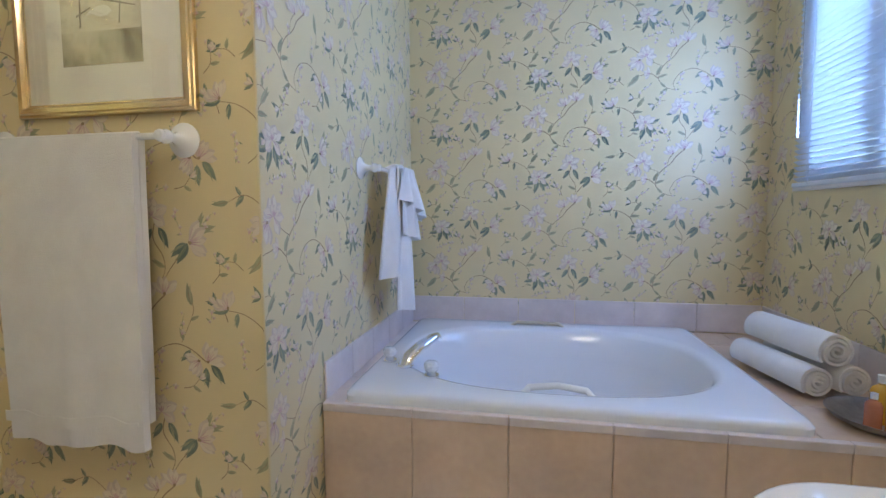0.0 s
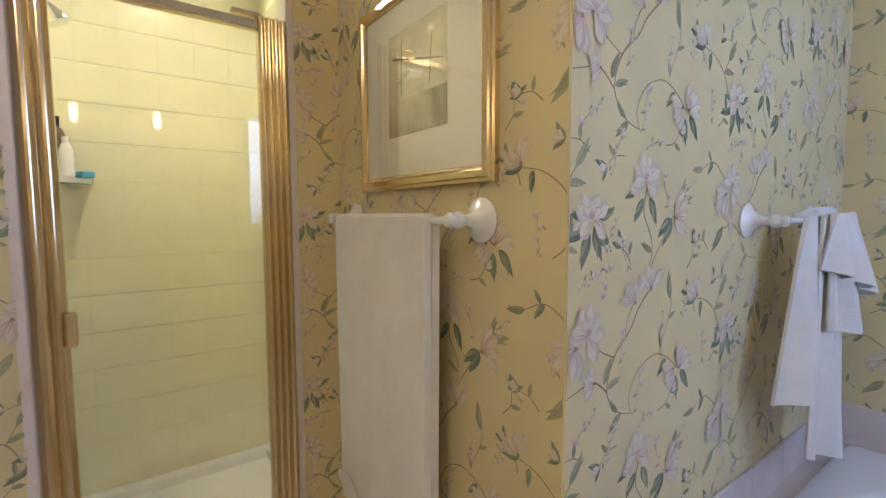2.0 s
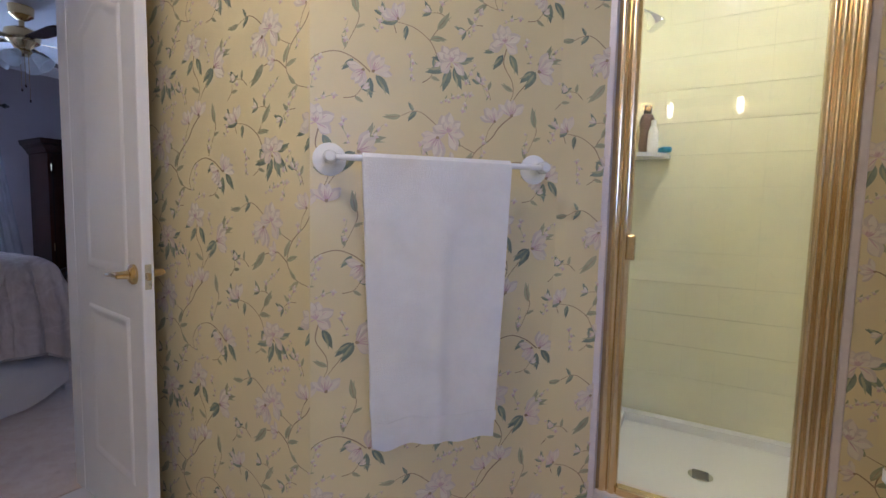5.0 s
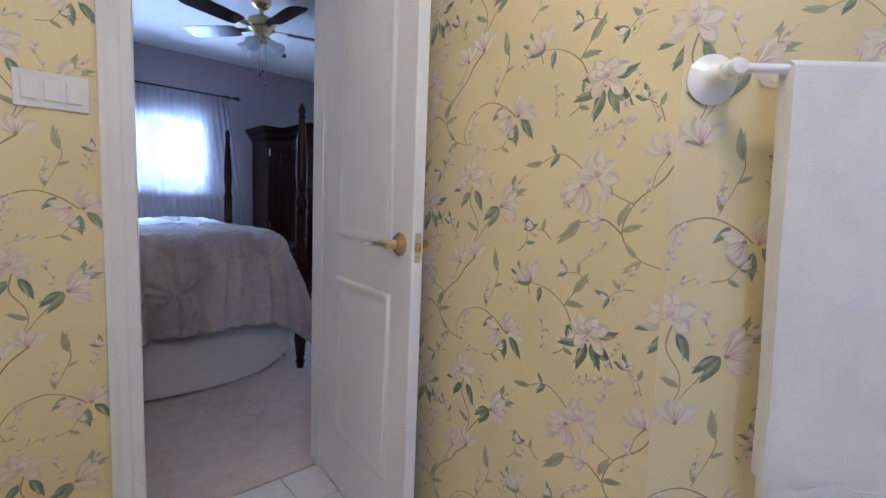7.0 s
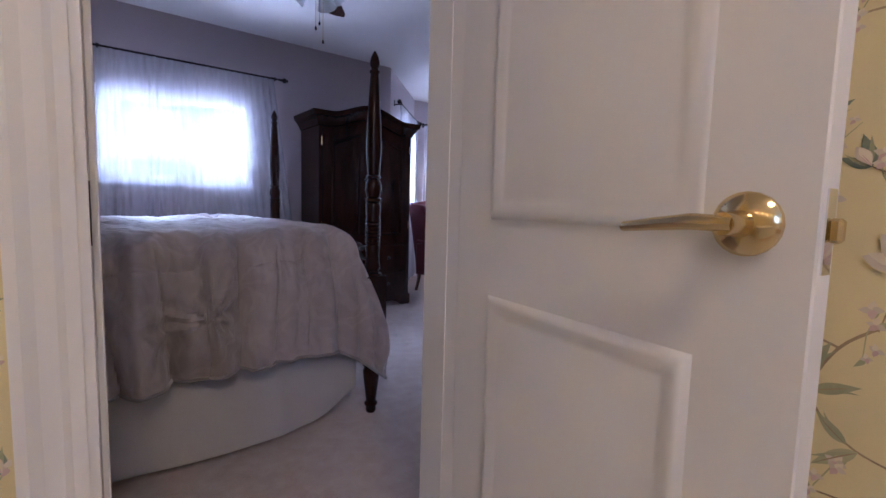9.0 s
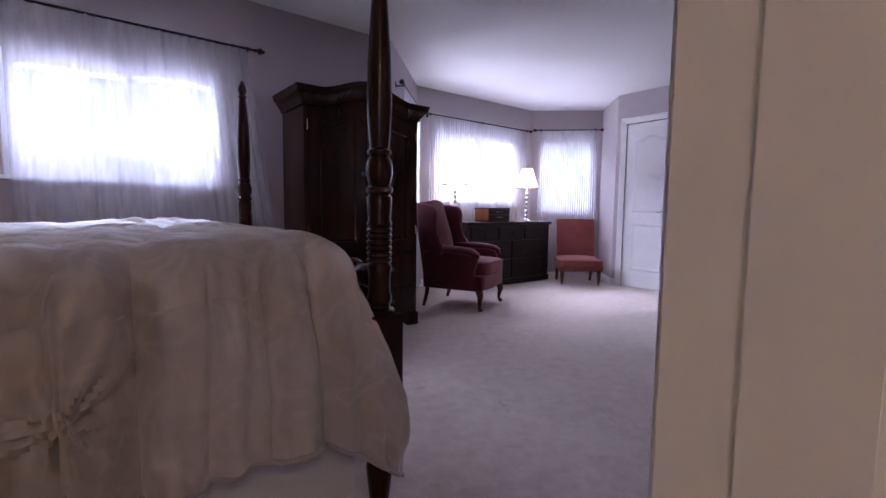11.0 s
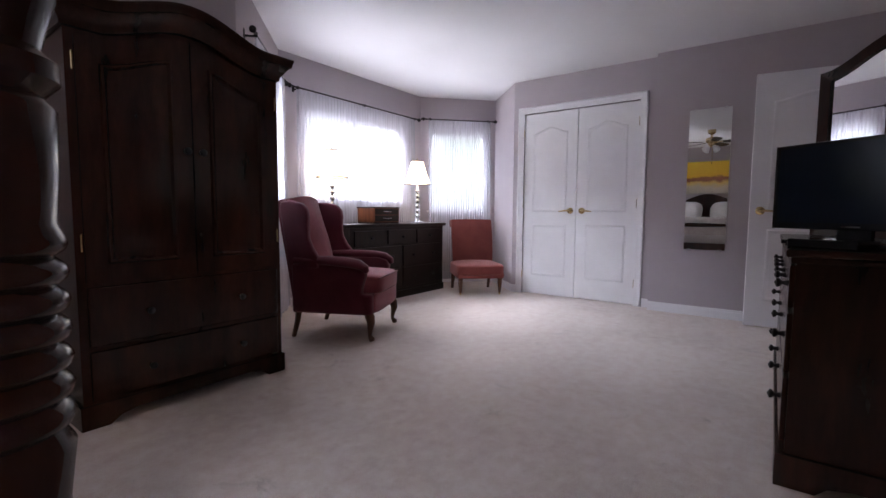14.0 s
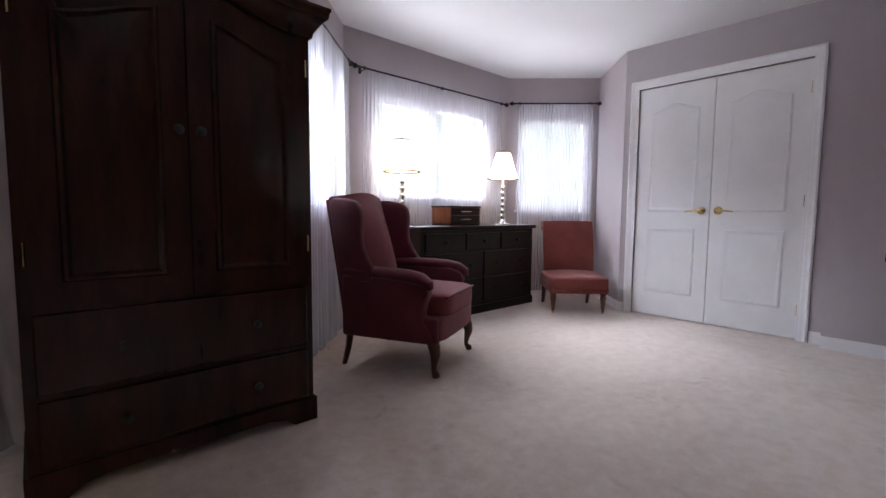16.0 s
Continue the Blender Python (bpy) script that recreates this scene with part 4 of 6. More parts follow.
# ---- shower ----
SX0, SX1, SY0, SY1 = -1.41, -0.46, 1.12, 1.98
shower = thing("wall_shower", "cream-tiled shower stall with a white raised base", "shower", kind="structure")
part("backing", boxes((SX0 - 0.06, SY0 - 0.06, 0, SX0 - 0.008, SY1 + 0.06, CEIL), (SX0 - 0.008, SY0 - 0.06, 0, -0.415, SY0 - 0.008, CEIL), (SX0 - 0.008, SY1 + 0.008, 0, -0.415, SY1 + 0.06, CEIL)), M_SHGROUT, shower)
pan = boxes((SX0, SY0, 0, SX1, SY1, 0.095), (SX0, SY0, 0.095, SX0 + 0.05, SY1, 0.14), (SX0 + 0.05, SY0, 0.095, SX1, SY0 + 0.04, 0.14), (SX0 + 0.05, SY1 - 0.04, 0.095, SX1, SY1, 0.14))
part("shower_base", pan, M_CERAMIC, shower, "white moulded shower base")
part("threshold", box(SX1, SY0, 0, -0.345, SY1 - 0.17, 0.262, 0.006, 2), M_LEDGE, shower, "pale tiled threshold")
part("drain", lathe([(0.0, 0.0965), (0.045, 0.0965), (0.047, 0.0985), (0.042, 0.1), (0.0, 0.1)], 24, m=Matrix.Translation((-0.965, 1.515, 0))), M_CHROME, shower)
for k in range(-3, 4):
    part("drain_slot", box(-0.965 + k * 0.011 - 0.0025, 1.515 - 0.03, 0.1, -0.965 + k * 0.011 + 0.0025, 1.515 + 0.03, 0.1008), M_BLACKMETAL, shower)
part("jamb_trim", box(-0.43, 1.176, 0, -0.338, 1.202, CEIL - 0.002, 0.003, 1), M_LEDGE, shower, "pale marble jamb strip")
part("jamb_trim", box(-0.43, 1.790, 0, -0.366, 1.812, CEIL - 0.002, 0.003, 1), M_LEDGE, shower, "pale marble jamb strip")
part("header_side", boxes((-0.46, 1.06, 0, -0.43, 1.176, CEIL - 0.002), (-0.46, 1.812, 0, -0.432, 2.04, CEIL - 0.002)), M_LEDGE, shower)

sd = thing("shower_door", "framed shower door in brushed gold with clear glass", "shower door")


def fluted(y0, y1, x, depth, z0, z1, n):
    """An upright gold extrusion with n rounded flutes, its face to +x."""
    pts = [(x - depth, y0)]
    for k in range(n * 8 + 1):
        f = k / (n * 8)
        pts.append((x + 0.008 * abs(math.sin(math.pi * f * n)), y0 + (y1 - y0) * f))
    pts.append((x - depth, y1))
    return slab(pts, z0, z1)


part("fluted_jamb", fluted(1.712, 1.790, -0.362, 0.03, 0.264, 1.885, 4), M_GOLD, sd, "fluted gold jamb", True)
part("hinge_stile", fluted(1.203, 1.268, -0.362, 0.03, 0.264, 1.875, 2), M_GOLD, sd, "gold hinge stile", True)
part("top_rail", box(-0.388, 1.268, 1.848, -0.358, 1.712, 1.874, 0.004, 2), M_GOLD, sd)
part("bottom_rail", box(-0.388, 1.268, 0.264, -0.352, 1.712, 0.292, 0.005, 2), M_GOLD, sd)
part("top_catch", box(-0.385, 1.645, 1.883, -0.36, 1.722, 1.895, 0.003, 1), M_GOLD, sd)
part("pull", box(-0.372, 1.262, 1.035, -0.342, 1.285, 1.115, 0.005, 2), M_GOLD, sd, "small gold door pull")
pn = part("pane", box(-0.378, 1.262, 0.288, -0.373, 1.718, 1.852), M_GLASS, sd)
pn.visible_shadow = False

hd = thing("wall_shower_rose", "chrome shower head on the tiled wall", "shower head")
part("arm", tube([(-0.92, SY0, 2.02), (-0.92, SY0 + 0.05, 2.03), (-0.92, SY0 + 0.10, 2.00)], 0.010, 8), M_CHROME, hd, smooth=True)
part("head", lathe([(0.012, 0), (0.02, -0.02), (0.036, -0.055), (0.036, -0.065), (0, -0.066)], 18, m=Matrix.Translation((-0.92, SY0 + 0.10, 2.00)) @ Matrix.Rotation(radians(30), 4, "X")), M_CHROME, hd, smooth=True)
ctl = thing("shower_valve", "chrome shower valve knob on the tiled wall", "valve")
part("escutcheon", lathe([(0.0, 0), (0.05, 0), (0.046, 0.008), (0.0, 0.012)], 22, m=Matrix.Translation((-0.92, SY0, 0.42)) @ Matrix.Rotation(radians(-90), 4, "X")), M_CHROME, ctl, smooth=True)
part("knob", lathe([(0.012, 0.01), (0.024, 0.03), (0.026, 0.05), (0.0, 0.056)], 12, m=Matrix.Translation((-0.92, SY0, 0.42)) @ Matrix.Rotation(radians(-90), 4, "X")), M_CHROME, ctl, smooth=True)
shelf = thing("corner_shelf", "white ceramic corner shelf in the shower", "shelf")
out = [(SX0, SY0), (SX0, SY0 + 0.18)] + [(SX0 + 0.18 * math.sin(a), SY0 + 0.18 * math.cos(a)) for a in [k * math.pi / 2 / 8 for k in range(1, 8)]] + [(SX0 + 0.18, SY0)]
part("plate", slab(out, 1.465, 1.485), M_CERAMIC, shelf)
bo = thing("shampoo_bottle", "dark brown shampoo bottle on the corner shelf", "bottle", pose(SX0 + 0.075, SY0 + 0.07, 1.4855))
part("body", lathe([(0.0, 0), (0.030, 0.001), (0.036, 0.04), (0.032, 0.11), (0.036, 0.16), (0.026, 0.19), (0.018, 0.195)], 16), plain("brown_plastic", (0.16, 0.10, 0.09), 0.35, vary=0.3, scale=30), bo, smooth=True)
part("cap", lathe([(0.018, 0.195), (0.020, 0.235), (0.0, 0.238)], 14), M_BLACKMETAL, bo, smooth=True)
lo = thing("lotion_bottle", "small white lotion bottle beside the shampoo on the shelf", "bottle", pose(SX0 + 0.115, SY0 + 0.105, 1.4855))
part("body", lathe([(0.0, 0), (0.024, 0.001), (0.026, 0.02), (0.024, 0.10), (0.016, 0.125), (0.011, 0.13)], 16), M_CERAMIC, lo, smooth=True)
part("cap", lathe([(0.011, 0.13), (0.012, 0.155), (0.0, 0.157)], 12), M_TRIM, lo, smooth=True)
so = thing("soap_bar", "blue soap bar on the corner shelf", "soap", pose(SX0 + 0.085, SY0 + 0.150, 1.4855, 0, 0, 35))
part("soap", box(-0.04, -0.024, 0, 0.04, 0.024, 0.026, 0.008, 3), plain("blue_soap", (0.04, 0.30, 0.55), 0.4), so, smooth=True)


# ---- bedroom: bed ----
bed = thing("four_poster_bed", "dark mahogany four-poster bed with turned posts", "bed")
R = []
for k in range(7):
    z = 0.785 + k * 0.0165
    R += [(0.0345, z), (0.0405, z + 0.004), (0.0420, z + 0.008), (0.0405, z + 0.012)]
TURN = [(0.050, 0.645), (0.049, 0.655), (0.036, 0.660), (0.034, 0.668), (0.040, 0.674), (0.0415, 0.685), (0.037, 0.705), (0.036, 0.74), (0.041, 0.775)] + R + [
    (0.037, 0.903), (0.0395, 0.93), (0.0405, 0.965), (0.034, 0.972), (0.043, 0.980), (0.043, 0.990), (0.034, 0.997), (0.036, 1.005), (0.0425, 1.025), (0.043, 1.045), (0.038, 1.065), (0.030, 1.075),
    (0.0385, 1.083), (0.0385, 1.090), (0.031, 1.096), (0.033, 1.12), (0.038, 1.17), (0.040, 1.22), (0.037, 1.32), (0.030, 1.42), (0.024, 1.50), (0.020, 1.535), (0.026, 1.540), (0.026, 1.547), (0.018, 1.552), (0.017, 1.556), (0.024, 1.572), (0.025, 1.585), (0.019, 1.605), (0.010, 1.622), (0.0, 1.634)]
FOOT = [(0.0, 0.0), (0.020, 0.0), (0.024, 0.012), (0.022, 0.03), (0.030, 0.036), (0.030, 0.046), (0.022, 0.052), (0.027, 0.09), (0.034, 0.15), (0.038, 0.20), (0.030, 0.215), (0.040, 0.225), (0.040, 0.24), (0.0, 0.245)]


def bed_post(x, y, top=True):
    p = part("post", lathe([(r * 0.85, z) for r, z in TURN], 28, m=Matrix.Translation((x, y, 0))), M_MAHOG, bed, "turned mahogany bed post", True)
    part("foot", lathe(FOOT, 24, m=Matrix.Translation((x, y, 0))), M_MAHOG, p, smooth=True)
    part("block", box(x - 0.049, y - 0.049, 0.24, x + 0.049, y + 0.049, 0.646, 0.004, 2), M_MAHOG, p)


for x, y in ((-0.066, -1.735), (-0.135, -3.345), (2.03, -1.765), (2.03, -3.345)):
    bed_post(x, y)
RAILP = [(0.0, 0.0), (0.030, 0.0), (0.036, 0.02), (0.034, 0.07), (0.022, 0.085), (0.036, 0.098), (0.045, 0.120), (0.036, 0.142), (0.022, 0.155), (0.030, 0.168), (0.030, 0.18), (0.023, 0.19), (0.026, 0.30), (0.032, 0.50), (0.037, 0.70), (0.038, 0.745)]
RAILP += [(r, 1.49 - z) for r, z in reversed(RAILP)]
part("blanket_rail", lathe(RAILP, 20, m=Matrix.Translation((-0.082, -1.80, 0.738)) @ Matrix.Rotation(radians(2.2), 4, "Z") @ Matrix.Rotation(radians(90), 4, "X")), M_MAHOG, bed, "turned mahogany blanket rail", True)
part("foot_rail", box(-0.125, -3.30, 0.30, -0.085, -1.81, 0.42, 0.006, 2), M_MAHOG, bed)
part("side_rail", box(-0.03, -1.80, 0.40, 1.99, -1.765, 0.52, 0.006, 2), M_MAHOG, bed)
part("side_rail", box(-0.09, -3.345, 0.27, 1.99, -3.31, 0.40, 0.006, 2), M_MAHOG, bed)
hb = arch(-3.30, -1.81, 0.45, 1.15, 0.22, 24)
b = turn_up(slab(hb, 0, 0.04))
for v in b.verts:
    v.co = Vector((2.045 - v.co.y, v.co.x, v.co.z))
bmesh.ops.recalc_face_normals(b, faces=b.faces)
part("headboard", b, M_MAHOG, bed, "arched dark headboard")
part("mattress", box(0.02, -3.29, 0.36, 1.98, -1.84, 0.74, 0.06, 3), M_SKIRT, bed, smooth=True)


# bed skirt: a gathered valance
def skirt_fn(u, v):
    x = -0.02 + 2.02 * u
    lift = 0.10 * max(0.0, (0.22 - x) / 0.24) ** 1.5
    z = 0.44 + (0.015 + lift - 0.44) * v
    return (x, -1.80 + 0.09 * v * min(1.0, max(0.0, (x - 0.05) / 0.3)) + 0.010 * v * math.sin(x * 13 + 1.2 * math.sin(x * 5)) + 0.02 * v * noise.noise(Vector((x * 3, 0, 2))), z)


sk = thing("bed_skirt", "plain cream fabric bed skirt hanging to the carpet", "bed skirt")
part("valance", sheet(skirt_fn, 120, 10, 0.004), M_SKIRT, sk, smooth=True)
part("valance_end", sheet(lambda u, v: (-0.03 + 0.01 * math.sin(u * 40) * v, -3.28 + 1.42 * u, 0.40 - 0.36 * v), 60, 6, 0.004), M_SKIRT, sk, smooth=True)

# comforter
TUFTS = [(0.62, -1.735, 0.55), (1.35, -1.735, 0.55), (0.35, -2.25, 0.86), (1.0, -2.25, 0.86), (0.35, -2.85, 0.86), (1.0, -2.85, 0.86), (1.6, -2.25, 0.86), (1.6, -2.85, 0.86)]


def smooth01(a, b, x):
    t = min(1.0, max(0.0, (x - a) / (b - a)))
    return t * t * (3 - 2 * t)


def quilt_fn(u, v):
    # u along the bed from foot to head, v over the bed from the far hem to the near one
    x = -0.080 + 2.025 * u
    width, drop, rad = 1.43, 0.44, 0.13
    s = (v - 0.5) * (width + 2 * drop + 0.34)
    a, sg = abs(s), (1 if s > 0 else -1)
    ctr = -2.545
    if a < width / 2:
        off, z, down = a, 0.0, 0.0
    else:
        d = a - width / 2
        arc = rad * math.pi / 2
        if d < arc:
            off, z, down = width / 2 + rad * math.sin(d / rad), -rad * (1 - math.cos(d / rad)), 0.15 * d / arc
        else:
            off, z, down = width / 2 + rad + 0.02 * math.sin((d - arc) * 5), -rad - (d - arc), 0.15 + 0.85 * (d - arc) / (drop + 0.17 - arc)
    # the far hem stays on the bed's other side; the near one hangs to its hem
    fall = max(0.0, (0.15 - x) / 0.23)
    lower = 0.30 * fall ** 3.2
    z0 = 0.862 + 0.012 * math.sin(x * 3 + off * 2)
    if down <= 0.15:
        zz = z0 + z - lower * (1 - 0.45 * down / 0.15)
    else:
        zz = z0 + z - lower * 0.55 * (1 - 0.6 * down) - 0.12 * smooth01(0.20, -0.06, x) * down
    y = ctr + sg * off * (1 + 0.0 * fall)
    xx = x + 0.035 * (1 - down) * fall - 0.05 * down * smooth01(0.4, 0.0, x)
    # wrinkles: folds run down the hanging side, soft puffs lie on the top
    w1 = noise.noise(Vector((x * 5.5 + 0.8 * down, off * 1.1 * (1 - down), sg * 3.1)))
    w2 = noise.noise(Vector((x * 15, zz * 3.5, 7.7 + sg)))
    w3 = noise.noise(Vector((x * 3, off * 3.5, 1.3)))
    push = (0.050 * w1 + 0.018 * w2) * (0.3 + 0.9 * down) + 0.02 * math.sin(math.pi * min(1, down)) * (down > 0.15)
    ridge2 = math.sin(x * 34 + 2.5 * noise.noise(Vector((x * 2.2, zz * 2.0, 4.4)))) * (0.55 + 1.1 * noise.noise(Vector((x * 4.1, zz * 1.3, 8.8 + sg))))
    push += (0.046 * ridge2 + 0.009 * math.sin(x * 83 + 3 * noise.noise(Vector((x * 3, zz * 3, 2.2))))) * smooth01(0.0, 0.14, down) * (1.0 + 0.5 * fall)
    crease = abs(math.sin(x * 24 + 0.6 * down + 1.6 * noise.noise(Vector((x * 3.1, zz * 1.1, 6.6))))) ** 0.55 - 0.6
    push += 0.060 * crease * smooth01(0.03, 0.22, down) * (0.55 + 0.9 * max(0.0, noise.noise(Vector((x * 2.7, zz * 1.5, 9.9))) + 0.35))
    push += 0.030 * (0.25 - abs(noise.noise(Vector((x * 7 + zz * 5, zz * 4.5, 3.3 + sg))))) * smooth01(0.05, 0.25, down)
    w4 = noise.noise(Vector((x * 9, off * 9, 5.1)))
    lift = 0.030 * ridge2 * smooth01(0.005, 0.10, down) * (1 - smooth01(0.10, 0.2, down)) + 0.007 * w4 * (1 - down) + 0.013 * w3 * (1 - down) + 0.006 * w2 * (1 - down)
    p = Vector((xx, y + sg * push, zz + lift))
    for tx, ty, tz in TUFTS:
        d2 = (p.x - tx) ** 2 + (p.y - ty) ** 2 + (p.z - tz) ** 2
        if d2 < 0.16:
            ang = math.atan2(p.z - tz if down > 0.15 else p.y - ty, p.x - tx)
            g = math.exp(-d2 / 0.007)
            ridge = math.exp(-d2 / 0.045) * 0.015 * math.sin(ang * 10 + 1.3 * math.sin(ang * 3)) * min(1.0, d2 / 0.002)
            if down > 0.15:
                p.y -= sg * (0.034 * g) - sg * ridge
            else:
                p.z -= 0.04 * g - ridge
    return p


m_q, ntq, pq = material("silver_damask")
vq = coords(ntq)
vine = ramp(ntq, noise_tex(ntq, vq, 9, 2, 0.4, 0.9), [(0.42, (0, 0, 0)), (0.48, (1, 1, 1)), (0.54, (1, 1, 1)), (0.60, (0, 0, 0))])
crease = ramp(ntq, noise_tex(ntq, coords(ntq, (1.2, 1.2, 0.5)), 9, 2, 0.45, 0.4), [(0.25, (0, 0, 0)), (0.75, (1, 1, 1))])
cq = ramp(ntq, noise_tex(ntq, vq, 5, 4), [(0.3, (0.44, 0.38, 0.355)), (0.7, (0.56, 0.49, 0.46))])
cq = mixc(ntq, 0.20, cq, mixc(ntq, vine, cq, (0.70, 0.63, 0.60)))
ntq.links.new(cq, pq.inputs["Base Color"])
rq = ramp(ntq, vine, [(0.0, (0.55,) * 3), (1.0, (0.40,) * 3)])
ntq.links.new(rq, pq.inputs["Roughness"])
pq.inputs["Sheen Weight"].default_value = 0.25
bump(ntq, pq, mixc(ntq, 0.10, crease, noise_tex(ntq, vq, 30, 3, 0.5)), 0.65, 0.035)
quilt = thing("comforter", "silver-grey damask comforter with tufts, draped over the bed", "comforter")
part("quilt", sheet(quilt_fn, 320, 260, 0.0), m_q, quilt, smooth=True)
part("binding", tube([quilt_fn(k / 160, 0.999) for k in range(161)], 0.007, 6), M_QUILT, quilt, "corded comforter edge", True)
for tx, ty, tz in TUFTS[:4]:
    side = abs(ty + 1.735) < 0.1
    part("tuft", lathe([(0.0, -0.006), (0.010, -0.004), (0.012, 0.0), (0.007, 0.006), (0.0, 0.007)], 12, m=Matrix.Translation((tx, ty + (0.005 if side else 0), tz - (0 if side else 0.03))) @ Matrix.Rotation(radians(-90 if side else 0), 4, "X")), M_QUILT, quilt, smooth=True)
for k, y in enumerate((-2.95, -2.15)):
    pw_ = thing("pillow", "plump white pillow leaning at the headboard", "pillow", pose(1.82, y, 0.99, 0, -62, 0), group="bed pillows")
    b = bmesh.new()
    bmesh.ops.create_uvsphere(b, u_segments=28, v_segments=16, radius=1)
    for v in b.verts:
        c = v.co
        f = (1 - abs(c.x) ** 4) * (1 - abs(c.y) ** 4)
        v.co = Vector((0.24 * math.copysign(abs(c.x) ** 0.6, c.x), 0.33 * math.copysign(abs(c.y) ** 0.6, c.y), 0.085 * c.z * (0.4 + 0.6 * f)))
    part("pillow_case", b, M_TOWEL, pw_, smooth=True)
art = thing("painting", "unframed abstract canvas, yellow sky over dark red and grey bands", "painting", pose(2.146, -2.0, 1.38, 0, 0, -90))
m_art, nta, pa = material("abstract_canvas")
ga = nta.nodes.new("ShaderNodeNewGeometry")
sa = nta.nodes.new("ShaderNodeSeparateXYZ")
nta.links.new(ga.outputs["Position"], sa.inputs[0])
na = noise_tex(nta, coords(nta), 5, 5)
ma = nta.nodes.new("ShaderNodeMath")
ma.operation = "MULTIPLY_ADD"
ma.inputs[1].default_value = 0.24
nta.links.new(na, ma.inputs[0])
nta.links.new(sa.outputs["Z"], ma.inputs[2])
mr = nta.nodes.new("ShaderNodeMapRange")
mr.inputs["From Min"].default_value, mr.inputs["From Max"].default_value = 1.50, 2.20
nta.links.new(ma.outputs[0], mr.inputs["Value"])
ca = ramp(nta, mr.outputs[0], [(0.0, (0.45, 0.40, 0.34)), (0.20, (0.62, 0.52, 0.38)), (0.36, (0.74, 0.50, 0.14)), (0.42, (0.24, 0.06, 0.03)), (0.50, (0.30, 0.09, 0.03)), (0.55, (0.85, 0.48, 0.03)), (1.0, (0.88, 0.56, 0.04))])
nta.links.new(ca, pa.inputs["Base Color"])
part("canvas", box(0.0, -0.035, 0, 1.10, 0.0, 0.70, 0.003, 1), m_art, art)

# ---- ceiling fan ----
cf = thing("ceiling_fan", "ceiling fan with five dark blades and a glass light kit", "ceiling fan", pose(-0.05, -2.33, -0.03))
part("canopy", lathe([(0.065, 2.429), (0.062, 2.375), (0.03, 2.35), (0.014, 2.345), (0.014, 2.30), (0.0, 2.30)], 24), M_BRASS, cf, smooth=True)
part("motor", lathe([(0.0, 2.31), (0.05, 2.30), (0.085, 2.28), (0.092, 2.25), (0.085, 2.215), (0.055, 2.195), (0.04, 2.17), (0.05, 2.155), (0.045, 2.135), (0.0, 2.13)], 28), M_BRASS, cf, "antique brass motor housing", True)
for k in range(5):
    a = radians(20 + 72 * k)
    mm = Matrix.Rotation(a, 4, "Z") @ Matrix.Translation((0, 0, 2.215)) @ Matrix.Rotation(radians(12), 4, "X")
    b = slab([(0.17, -0.05), (0.22, -0.060), (0.50, -0.068), (0.545, -0.055), (0.56, 0.0), (0.545, 0.055), (0.50, 0.068), (0.22, 0.060), (0.17, 0.05)], -0.003, 0.003)
    bmesh.ops.transform(b, matrix=mm, verts=b.verts)
    bl = part("blade", b, M_MAHOG, cf, "dark walnut fan blade")
    b = slab([(0.07, -0.015), (0.20, -0.03), (0.22, 0.0), (0.20, 0.03), (0.07, 0.015)], 0.003, 0.008)
    bmesh.ops.transform(b, matrix=mm, verts=b.verts)
    part("blade_iron", b, M_BRASS, bl)
M_FROST = glass_mat("frosted_glass", 0.35, (0.9, 0.93, 0.95))
for k in range(4):
    a = radians(45 + 90 * k)
    mm = Matrix.Rotation(a, 4, "Z") @ Matrix.Translation((0.055, 0, 2.14)) @ Matrix.Rotation(radians(130), 4, "Y")
    part("glass_shade", lathe([(0.02, 0.0), (0.028, 0.02), (0.04, 0.06), (0.055, 0.095), (0.050, 0.095), (0.036, 0.06), (0.024, 0.02), (0.0, 0.01)], 18, m=mm), M_FROST, cf, "ribbed glass light shade", True)
for dx, z in ((0.02, 1.92), (-0.02, 1.86), (0.0, 1.95)):
    part("pull_chain", tube([(dx, 0.02, 2.14), (dx, 0.02, z)], 0.0018, 5), M_BRASS, cf)
    part("chain_pull", lathe([(0.0, z - 0.02), (0.006, z - 0.012), (0.004, z), (0, z + 0.002)], 8, m=Matrix.Translation((dx, 0.02, 0))), M_MAHOG, cf)

# ---- armoire ----
arm = thing("armoire", "dark mahogany armoire with arched crown, two doors and drawers", "armoire")
AX0, AX1, AY0, AY1 = -1.528, -0.598, -4.06, -3.650


def crown_top(x):
    f = (x - (AX0 + AX1) / 2) / ((AX1 - AX0) / 2)
    if abs(f) > 0.78:
        return 1.655
    return 1.655 + 0.095 * (0.5 + 0.5 * math.cos(math.pi * f / 0.78)) ** 0.8


xs = [AX0 + (AX1 - AX0) * k / 40 for k in range(41)]
body_out = [(AX0, 0.0), (AX1, 0.0)] + [(x, crown_top(x)) for x in reversed(xs)]
part("carcase", boxes((AX0, AY0, 0.09, AX1, AY1 - 0.02, 1.655)), M_MAHOG, arm)
part("face_frame", turn_up(slab([(AX0, 0.09), (AX1, 0.09)] + [(x, crown_top(x)) for x in reversed(xs)], AY1 - 0.02, AY1)), M_MAHOG, arm)


